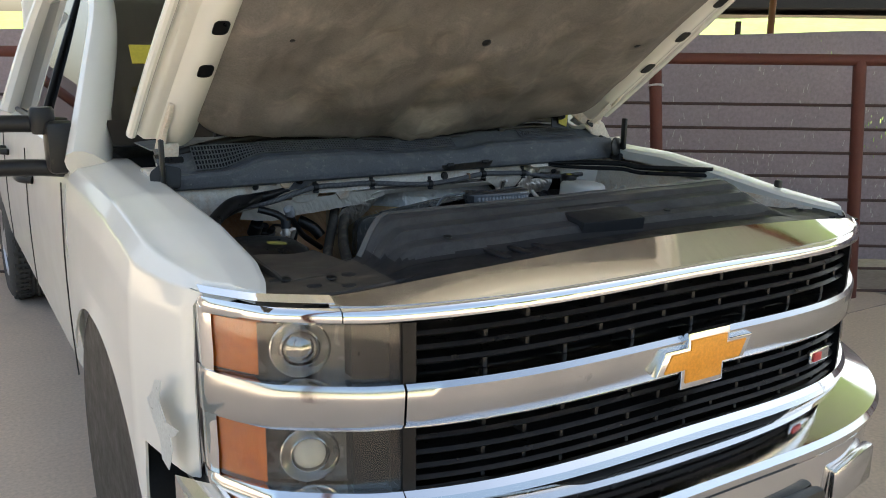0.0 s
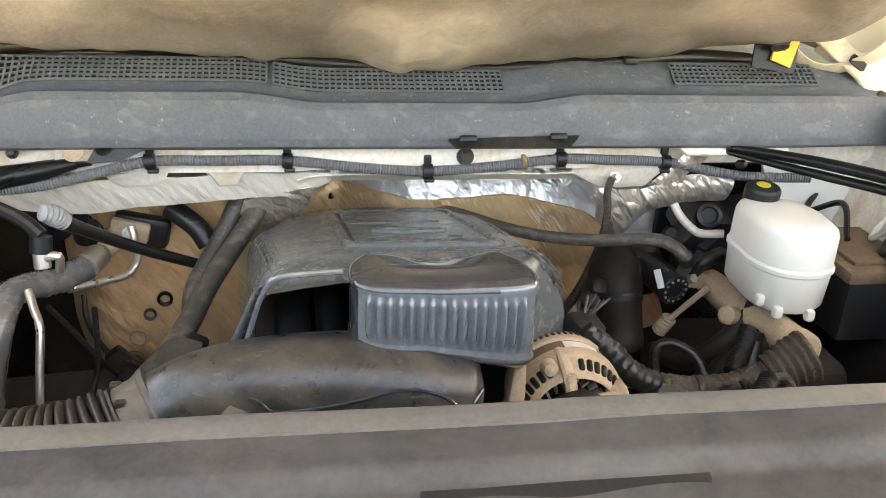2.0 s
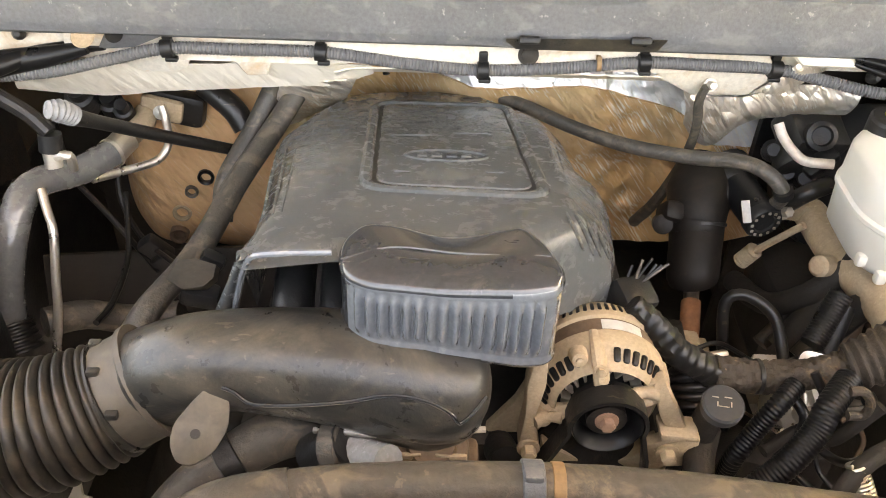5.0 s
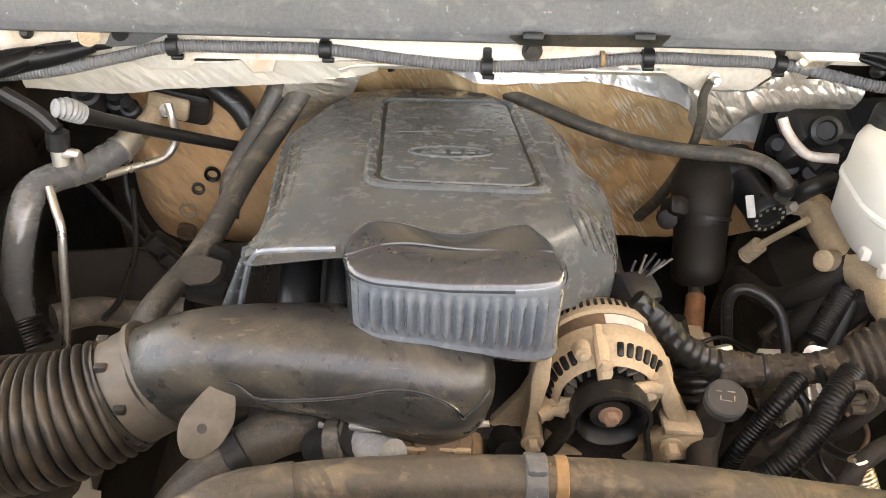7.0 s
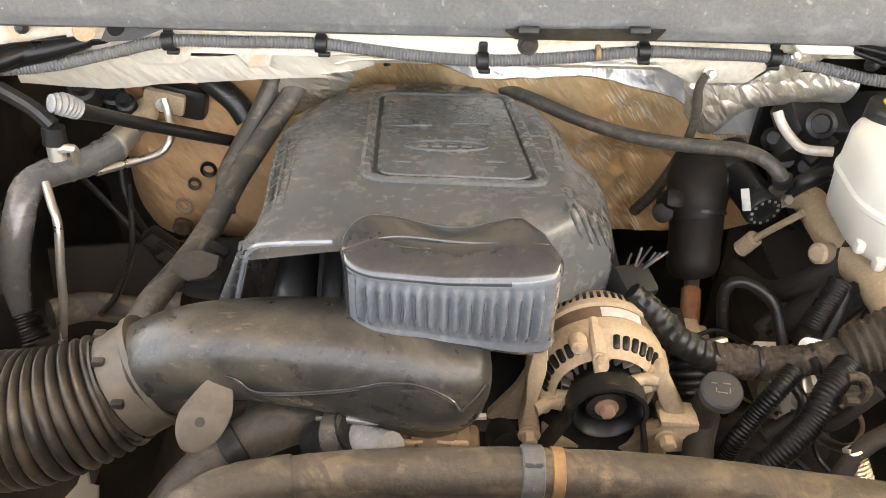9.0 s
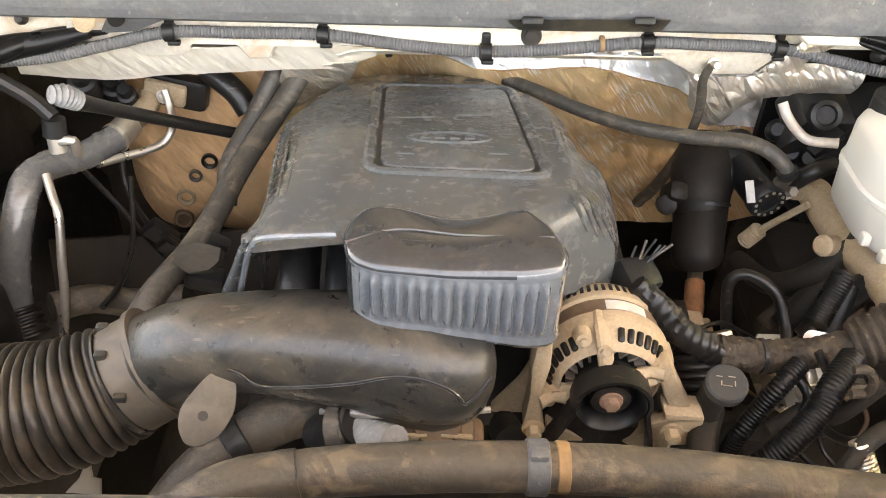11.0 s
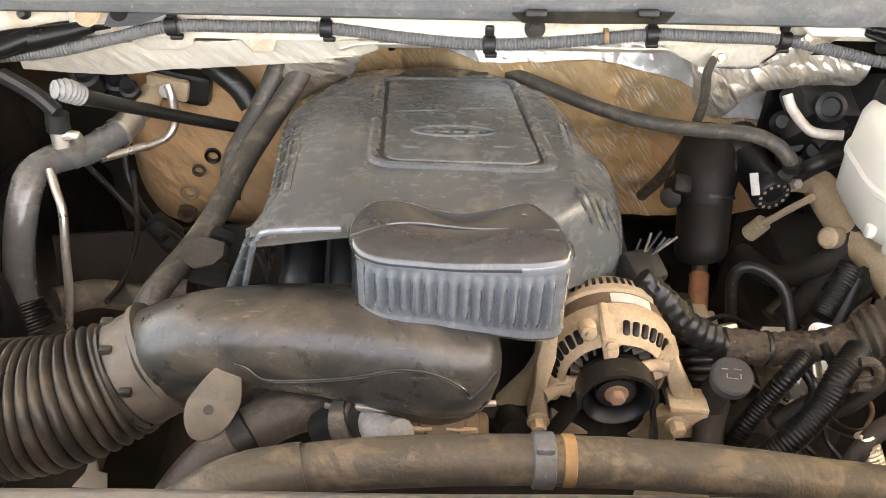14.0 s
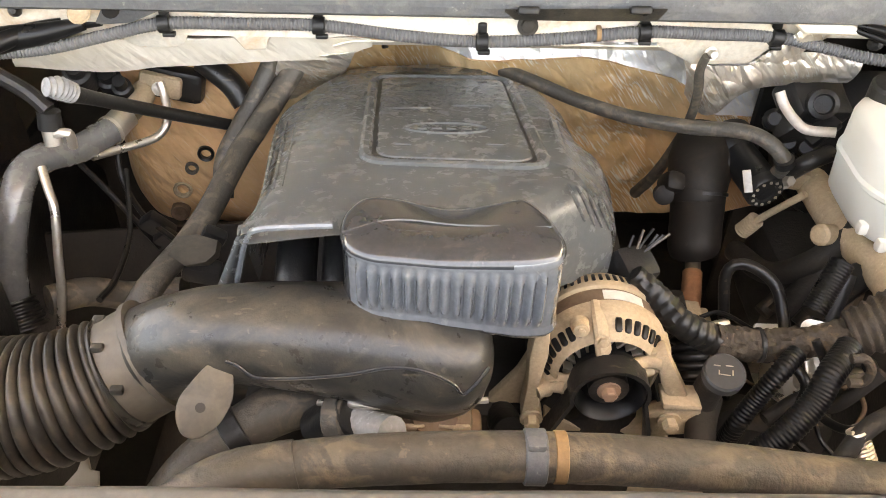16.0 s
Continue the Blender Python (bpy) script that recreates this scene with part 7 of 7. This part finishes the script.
for k in range(12):
    q = axis.normalized().to_track_quat("Z", "Y").to_matrix() @ Vector((0.0195 * math.cos(k * math.pi / 6), 0.0195 * math.sin(k * math.pi / 6), 0.004))
    part("ridge", box(Vector(ig[2]) + q, (0.004, 0.004, 0.004), 0.001), cast_grey, g)
part("label", box((0.389, 1.062, 1.056), (0.011, 0.003, 0.030), 0.001, (-25, -24, -25)), white_label, g)
part("shoulder", tube([(0.398, 1.190, 1.040), (0.403, 1.165, 1.037), (0.408, 1.150, 1.034)], [0.036, 0.036, 0.030], 22, 0.006), black_plastic, g)
g = thing("link_rod", (0.443, 1.080, 0.994), "tan rod with a threaded end", "rod")
part("rod", tube([(0.471, 1.060, 1.038), (0.447, 1.080, 0.994), (0.430, 1.090, 0.966)], 0.0052, 10, 0.01), cast_tan, g)
part("end", tube([(0.431, 1.090, 0.970), (0.426, 1.095, 0.955), (0.420, 1.100, 0.940)], 0.0115, 14, 0.004, rib=0.001, pitch=0.005), cast_tan, g)
ab = thing("brake_booster", (0.501, 1.200, 1.077), "black brake booster and valve block in the shade", "brake booster")
part("opening", box((0.528, 1.270, 1.019), (0.135, 0.02, 0.16), 0.01), black_gloss, ab)
part("block", joined(box((0.503, 1.190, 1.102), (0.085, 0.07, 0.050), 0.008, (24, 8, 12)), box((0.481, 1.170, 1.075), (0.055, 0.05, 0.045), 0.008, (24, 30, 12)), lathe([(0.02, -0.03), (0.02, 0.0), (0.014, 0.002), (0.012, -0.004), (0.0005, -0.005)], (0.492, 1.135, 1.131), (-0.2, -0.8, 0.5), 20), box((0.508, 1.150, 1.082), (0.05, 0.03, 0.016), 0.004, (10, -35, 20))), black_plastic, ab, "scuffed dark valve casting")
part("drum", lathe([(0.11, 0.0), (0.12, -0.02), (0.12, -0.06), (0.10, -0.08)], (0.602, 1.170, 1.012), (0, -1, 0), 30), black_plastic, ab)
for p in ((0.454, 1.180, 1.079), (0.475, 1.160, 1.054), (0.496, 1.150, 1.052)):
    part("port", lathe([(0.016, -0.03), (0.016, 0.0), (0.010, 0.004), (0.009, 0.014)], p, (-0.3, -0.7, 0.5), 14), black_gloss, ab)
hose("brake_pipe", [(0.421, 1.120, 1.157), (0.428, 1.110, 1.143), (0.443, 1.100, 1.127), (0.459, 1.090, 1.119), (0.491, 1.080, 1.122)], 0.0066, pipe_pale, "bent dusty pale metal brake pipe", "pipe", seg=12, step=0.005)
hose("vacuum_elbow", [(0.454, 1.090, 1.050), (0.470, 1.080, 1.076), (0.501, 1.090, 1.084)], 0.012, black_rubber, "short black rubber elbow", seg=14)

# brake fluid reservoir and master cylinder
rs = thing("brake_reservoir", (0.545, 1.0, 1.02), "milky white plastic brake fluid reservoir with black cap", "reservoir")
RO = rounded([(0.470, 0.950), (0.490, 0.912), (0.535, 0.898), (0.580, 0.918), (0.590, 0.99), (0.570, 1.045), (0.500, 1.065), (0.472, 1.035)], 0.025, 5)
part("tank", ring_shell(RO, [(0.03, lambda x, y: 1.066), (0.010, lambda x, y: 1.070), (0.003, lambda x, y: 1.08), (0.0, lambda x, y: 1.128), (-0.003, lambda x, y: 1.131), (-0.003, lambda x, y: 1.136), (0.0, lambda x, y: 1.140), (0.001, lambda x, y: 1.182), (0.004, lambda x, y: 1.190), (0.010, lambda x, y: 1.195), (0.025, lambda x, y: 1.197)]), tank_white, rs)
for p in ((0.482, 0.932, 1.085), (0.500, 0.912, 1.075), (0.545, 0.905, 1.072)):
    part("lug", box(p, (0.014, 0.014, 0.018), 0.005), tank_white, rs)
cp = part("cap", lathe([(0.025, -0.03), (0.026, 0.004), (0.026, 0.014), (0.023, 0.018), (0.0005, 0.019)], (0.520, 1.045, 1.196), (0, -0.1, 1), 28), black_plastic, rs, "black screw cap")
part("mark", lathe([(0.0005, 0.0), (0.010, 0.0), (0.0105, -0.001)], (0.520, 1.0445, 1.2162), (0, -0.1, 1), 18), yellow, cp, "faded yellow mark")
ms = thing("master_cylinder", (0.50, 0.98, 1.0), "tan dust-coated cast brake master cylinder", "brake cylinder")
mc = [(0.498, 1.110, 1.024), (0.507, 1.02, 1.026), (0.516, 0.93, 1.034), (0.520, 0.868, 1.038)]
part("barrel", tube(mc, [0.022, 0.028, 0.026, 0.025], 22, 0.008, rough=0.03), cast_tan, ms)
part("end_cap", lathe([(0.028, -0.012), (0.028, 0.004), (0.024, 0.008), (0.0005, 0.009)], mc[3], Vector(mc[3]) - Vector(mc[2]), 24), cast_tan, ms)
part("screw", bolt(Vector(mc[3]) + (Vector(mc[3]) - Vector(mc[2])).normalized() * 0.007, Vector(mc[3]) - Vector(mc[2]), 0.004), cast_grey, ms)
part("flange", box((0.462, 1.10, 1.036), (0.055, 0.022, 0.030), 0.008, (0, 8, 0)), cast_tan, ms)
part("flange_bolt", bolt((0.448, 1.088, 1.040), (0.1, -0.8, 0.5), 0.008, 0.02), cast_grey, ms)
part("side_boss", lathe([(0.014, -0.02), (0.014, 0.02), (0.010, 0.024)], (0.478, 0.985, 1.03), (-0.7, -0.4, 0.3), 16), cast_tan, ms)

# ---- lower right corner of the bay ----
th = [(0.181, 0.800, 1.125), (0.207, 0.790, 1.103), (0.237, 0.780, 1.073), (0.276, 0.780, 1.048), (0.326, 0.780, 1.042), (0.374, 0.780, 1.046), (0.418, 0.780, 1.061), (0.468, 0.780, 1.088)]
g = thing("taped_harness", th[4], "thick wiring harness wrapped in muddy brown tape", "wiring")
part("upper", tube(th[:4], [0.010, 0.0135, 0.0155, 0.0165], 18, 0.004, rib=0.0006, pitch=0.012, rough=0.14), black_rubber, g, "black part")
part("taped", tube(th[3:7], [0.018, 0.0165, 0.017, 0.018], 24, 0.003, rib=0.0005, pitch=0.011, rough=0.26), tape, g)
part("boot", tube(th[6:], [0.024, 0.034], 18, 0.008, rib=0.0012, pitch=0.01, rough=0.10), tape, g, "dusty boot at its end")
part("zip_tie", lathe([(0.018, -0.003), (0.0195, -0.002), (0.0195, 0.002), (0.018, 0.003)], th[4], (1, 0, 0.0), 14), black_plastic, g)
ps = thing("steering_fluid_cap", (0.259, 0.700, 1.085), "dark grey filler cap with pale worn symbols on a dark neck", "cap")
ca, cx = Vector((0.258, 0.700, 1.088)), Vector((-0.05, -0.30, 1))
part("cap", lathe([(0.0185, -0.012), (0.0205, -0.010), (0.0205, 0.0), (0.0185, 0.002), (0.0005, 0.0025)], ca, cx, 28), cowl_dark, ps)
part("neck", tube([ca - cx * 0.01, ca - cx * 0.05 + Vector((0, 0.01, 0)), ca + Vector((-0.01, 0.02, -0.16))], [0.013, 0.015, 0.017], 18, 0.01), shaded_mud, ps)
q = cx.normalized().to_track_quat("Z", "Y").to_matrix()
for x, y, w, hh in ((-0.008, 0.005, 0.008, 0.0015), (0.004, 0.006, 0.009, 0.0015), (0.0, -0.004, 0.012, 0.0012), (0.007, -0.001, 0.0015, 0.008), (-0.006, -0.002, 0.0015, 0.007)):
    bm = box((x, y, 0.0028), (w * 0.8, hh * 0.7, 0.0005)); bm.transform(Matrix.Translation(ca) @ q.to_4x4()); part("symbol_bar", bm, cast_grey, ps)
sp = [(0.257, 0.800, 1.036), (0.259, 0.780, 1.020), (0.261, 0.760, 0.997), (0.264, 0.750, 0.961)]
hose("steering_boot", sp, 0.0195, black_rubber, "black ribbed steering boot", "boot", rib=0.0026, pitch=0.0095, seg=22, round_rib=True)
for k, (pts, r) in enumerate((([(0.296, 0.720, 0.951), (0.301, 0.720, 0.985), (0.317, 0.730, 1.013), (0.336, 0.740, 1.042), (0.359, 0.760, 1.053)], 0.0105), ([(0.277, 0.660, 0.975), (0.303, 0.670, 0.995), (0.332, 0.680, 1.024), (0.359, 0.700, 1.046), (0.376, 0.720, 1.066), (0.404, 0.750, 1.074)], 0.0138), ([(0.421, 0.860, 1.013), (0.438, 0.880, 1.031), (0.456, 0.900, 1.058)], 0.014))):
    hose("corrugated_hose", pts, r, black_gloss, "black corrugated plastic hose", rib=0.0004, pitch=0.0042, seg=18)
for pts, r, m_, nm in (([(0.353, 0.930, 0.932), (0.347, 0.950, 0.993), (0.369, 0.950, 1.008), (0.402, 0.930, 0.994), (0.412, 0.900, 0.965), (0.408, 0.860, 0.946)], 0.0075, black_rubber, "thin black hose"),
                       ([(0.419, 1.100, 0.904), (0.438, 1.020, 0.932), (0.470, 0.980, 0.989), (0.510, 0.980, 1.047)], 0.016, shaded_mud, "dark dirty pipe"),
                       ([(0.437, 0.950, 0.915), (0.476, 0.970, 0.959), (0.508, 0.980, 1.010), (0.541, 0.980, 1.039)], 0.020, shaded_mud, "dark dirty hose"),
                       ([(0.442, 0.900, 0.945), (0.479, 0.920, 0.986), (0.516, 0.920, 1.044)], 0.018, black_rubber, "dark hose"),
                       ([(0.358, 0.760, 1.037), (0.370, 0.740, 1.024), (0.365, 0.730, 0.999)], 0.006, black_rubber, "thin black hose"),
                       ([(0.378, 0.770, 1.062), (0.394, 0.750, 1.031), (0.390, 0.740, 0.988), (0.408, 0.700, 1.001), (0.425, 0.680, 1.064)], 0.005, black_rubber, "thin black hose"),
                       ([(0.328, 0.720, 0.992), (0.373, 0.740, 1.006), (0.394, 0.720, 1.013), (0.428, 0.720, 1.067)], 0.007, shaded_mud, "dark dirty hose"),
                       ([(0.270, 0.740, 1.003), (0.254, 0.700, 0.997), (0.250, 0.660, 0.985)], 0.016, shaded_mud, "dark dirty hose"),
                       ([(0.351, 0.620, 1.055), (0.376, 0.640, 1.079), (0.411, 0.660, 1.080)], 0.009, shaded_mud, "dark dirty hose"),
                       ([(0.280, 0.950, 0.952), (0.299, 0.920, 0.899), (0.296, 0.850, 0.892)], 0.02, shaded_mud, "dark dirty pipe")):
    hose("hose", pts, r, m_, nm + " in the corner of the bay", seg=14)
spring = []
c0, c1 = Vector((0.367, 0.640, 1.079)), Vector((0.378, 0.620, 1.054))
for k in range(90):
    t = k / 89
    d = (c1 - c0).normalized()
    a = d.orthogonal().normalized()
    spring.append(c0.lerp(c1, t) + (a * math.cos(k * 0.62) + d.cross(a) * math.sin(k * 0.62)) * 0.008)
single("hose_spring", tube(spring, 0.0022, 6, 0.003), pipe_alu, "small bright coil spring", "spring")
single("steering_pump", joined(lathe([(0.05, -0.04), (0.055, 0.0), (0.04, 0.02), (0.0005, 0.024)], (0.334, 0.760, 0.888), (0, -1, 0.3), 24), box((0.391, 0.800, 0.869), (0.14, 0.05, 0.08), 0.02)), shaded_mud, "dark dirty steering pump", "pump")
g = thing("steering_gear", (0.558, 1.050, 0.886), "dark muddy steering gear deep in the bay", "steering gear")
part("housing", box((0.561, 1.120, 0.845), (0.20, 0.14, 0.16), 0.03), shaded_mud, g)
part("side_cover", box((0.572, 0.980, 0.931), (0.12, 0.2, 0.12), 0.03), shaded_mud, g)
single("fuse_box", box((0.70, 0.62, 1.10), (0.18, 0.26, 0.14), 0.02), black_plastic, "black plastic fuse box beside the fender", "fuse box")
g = thing("coupling", (0.408, 0.800, 0.974), "bright scuffed metal coupling among the hoses", "coupling")
part("body", lathe([(0.03, -0.02), (0.034, 0.0), (0.026, 0.012), (0.012, 0.014), (0.010, 0.03)], (0.390, 0.800, 0.969), (0.3, -0.7, 0.5), 18), pipe_alu, g)
part("plate", slab(rounded([(-0.02, -0.05), (0.02, -0.045), (0.035, 0.05), (0.0, 0.055)], 0.012), look(Vector((0.428, 0.820, 0.962)), (0.0, 0.1, 1.7)), -0.004), pipe_alu, g)
single("frame_rail", joined(box((-0.50, 2.3, 0.50), (0.09, 4.6, 0.16), 0.01), box((0.50, 2.3, 0.50), (0.09, 4.6, 0.16), 0.01)), shaded_mud, "muddy steel frame rails under the bay", "frame")
# side panel under the cowl's end and the box beside the reservoir
part("side_panel", plate([(0.588, 1.187, 1.236), (0.800, 1.187, 1.240), (0.800, 1.187, 1.090), (0.625, 1.187, 1.090)], 0.008, (0, -1, 0.2), 0.002), paint, truck, "clean white panel under the cowl's end")
fb = thing("fuse_box", (0.690, 1.03, 1.05), "brown dusty plastic box beside the brake fluid reservoir", "fuse box")
part("body", box((0.692, 1.035, 1.045), (0.118, 0.165, 0.100), 0.008), black_plastic, fb)
part("lid", joined(box((0.690, 1.035, 1.103), (0.126, 0.175, 0.022), 0.007), box((0.690, 1.035, 1.117), (0.090, 0.130, 0.008), 0.003)), brown_steel, fb, "brown dusty lid")

# long rods along the right fender
for k, (dz, r) in enumerate(((0.0, 0.009), (-0.018, 0.007))):
    hose("fender_brace", [(0.500, 1.135, 1.244 + 0.4 * dz), (0.540, 1.105, 1.246 + 0.7 * dz), (0.60, 1.03, 1.252 + dz), (0.66, 0.94, 1.255 + dz), (0.69, 0.88, 1.248 + dz), (0.75, 0.78, 1.252 + dz), (0.81, 0.68, 1.256 + dz)], [0.5 * r, 0.8 * r, r, r, r, r, r], black_gloss, "thin black pipe along the fender", "pipe", seg=12)
single("bump_stop", joined(box((0.86, 0.47, 1.225), (0.02, 0.02, 0.05), 0.006)), black_rubber, "black rubber hood stop on the fender", "stop")
# daylight through gaps in the bay, drawn as added white plates
for q_ in ([(0.407, 0.950, 0.889), (0.408, 0.950, 0.904), (0.452, 0.950, 0.903), (0.456, 0.950, 0.883)], [(0.464, 0.860, 0.883), (0.457, 0.860, 0.936), (0.473, 0.860, 0.930), (0.474, 0.860, 0.883)]):
    single("splash_plate", plate(q_, 0.006), paint, "white plate standing in for daylight between the hoses", "panel", "pale plates")
for q_ in ([(-0.430, 0.700, 0.887), (-0.408, 0.700, 0.915), (-0.390, 0.700, 0.952), (-0.394, 0.700, 0.918), (-0.386, 0.700, 0.914), (-0.393, 0.700, 0.884)], [(-0.462, 0.660, 0.985), (-0.449, 0.660, 1.000), (-0.454, 0.660, 0.970), (-0.469, 0.660, 0.962)]):
    single("splash_plate", plate(q_, 0.006), paint, "white plate standing in for daylight below the bellows hose", "panel", "pale plates")
# short flat strip in bare aluminium colour
single("steel_strap", tube([(0.399, 0.800, 1.001), (0.402, 0.790, 0.984), (0.394, 0.780, 0.960)], [0.010, 0.013, 0.012], 12, 0.006, squash=0.35), pipe_alu, "bright flat metal strip among the hoses", "strap")
lp_ = thing("hose_loop", (0.385, 0.700, 1.095), "tan dusty ring bracket beside the taped harness", "bracket")
part("ring", tube([(0.383, 0.700, 1.075), (0.398, 0.700, 1.077), (0.399, 0.700, 1.094), (0.387, 0.700, 1.110), (0.374, 0.700, 1.110)], 0.0048, 10, 0.005), tape, lp_)
for q_, r_, m_ in (([(0.502, 1.000, 1.000), (0.492, 0.980, 0.958), (0.473, 0.950, 0.914)], 0.016, brown_steel), ([(0.513, 0.950, 1.015), (0.502, 0.930, 0.985), (0.486, 0.900, 0.955)], 0.016, brown_steel), ([(0.480, 0.920, 1.022), (0.467, 0.900, 0.994), (0.452, 0.880, 0.965)], 0.013, black_plastic), ([(0.469, 1.020, 0.952), (0.457, 1.000, 0.918), (0.427, 0.980, 0.894)], 0.012, dark_steel)):
    hose("frame_brace", q_, r_, m_, "dirty brown steel brace deep in the bay", "brace", seg=12)
rng = random.Random(11)
low = thing("bay_wiring", (0.402, 0.800, 0.974), "tangle of thin black wires in the bay's corner", "wiring")
for k in range(16):
    a = Vector((0.407, 0.800, 0.934)) + Vector((rng.uniform(-0.07, 0.08), rng.uniform(-0.02, 0.08), rng.uniform(-0.06, 0.03)))
    d_ = Vector((rng.uniform(-0.04, 0.06), rng.uniform(-0.02, 0.04), rng.uniform(-0.05, 0.03)))
    pts = [a]
    for j in range(3):
        pts.append(pts[-1] + d_ * 0.6 + Vector((rng.uniform(-0.025, 0.025), rng.uniform(-0.015, 0.015), rng.uniform(-0.025, 0.025))))
    part("wire", tube(pts, rng.choice((0.0022, 0.003, 0.0045)), 8, 0.006), (black_gloss, black_gloss, hose_rubber, black_gloss, brown_steel)[k % 5], low)
for k in range(7):
    a = Vector((0.392, 0.790, 0.995)) + Vector((rng.uniform(-0.10, 0.10), rng.uniform(-0.02, 0.06), rng.uniform(-0.07, 0.04)))
    part("connector", box(a, (0.022, 0.014, 0.014), 0.003, (rng.uniform(-50, 50), rng.uniform(-50, 50), rng.uniform(-50, 50))), (black_gloss, black_plastic, cast_grey)[k % 3], low)
g = thing("wire_tangle", (0.70, 0.95, 1.10), "few loose black and pale wires on the inner fender", "wiring")
for k, (x, y, l) in enumerate(((0.68, 0.86, 0.16), (0.70, 0.95, 0.12), (0.66, 1.02, 0.18), (0.72, 0.80, 0.10))):
    a = Vector((x, y, 1.135))
    part("wire", tube([a, a + Vector((0.03, l * 0.4, 0.03)), a + Vector((0.02, l * 0.8, -0.01)), a + Vector((0.06, l, 0.02))], 0.005, 8, 0.01), (black_rubber, white_label)[k % 2], g)
part("plug", box((0.70, 0.90, 1.13), (0.04, 0.05, 0.03), 0.006, (0, 0, 30)), black_plastic, g)
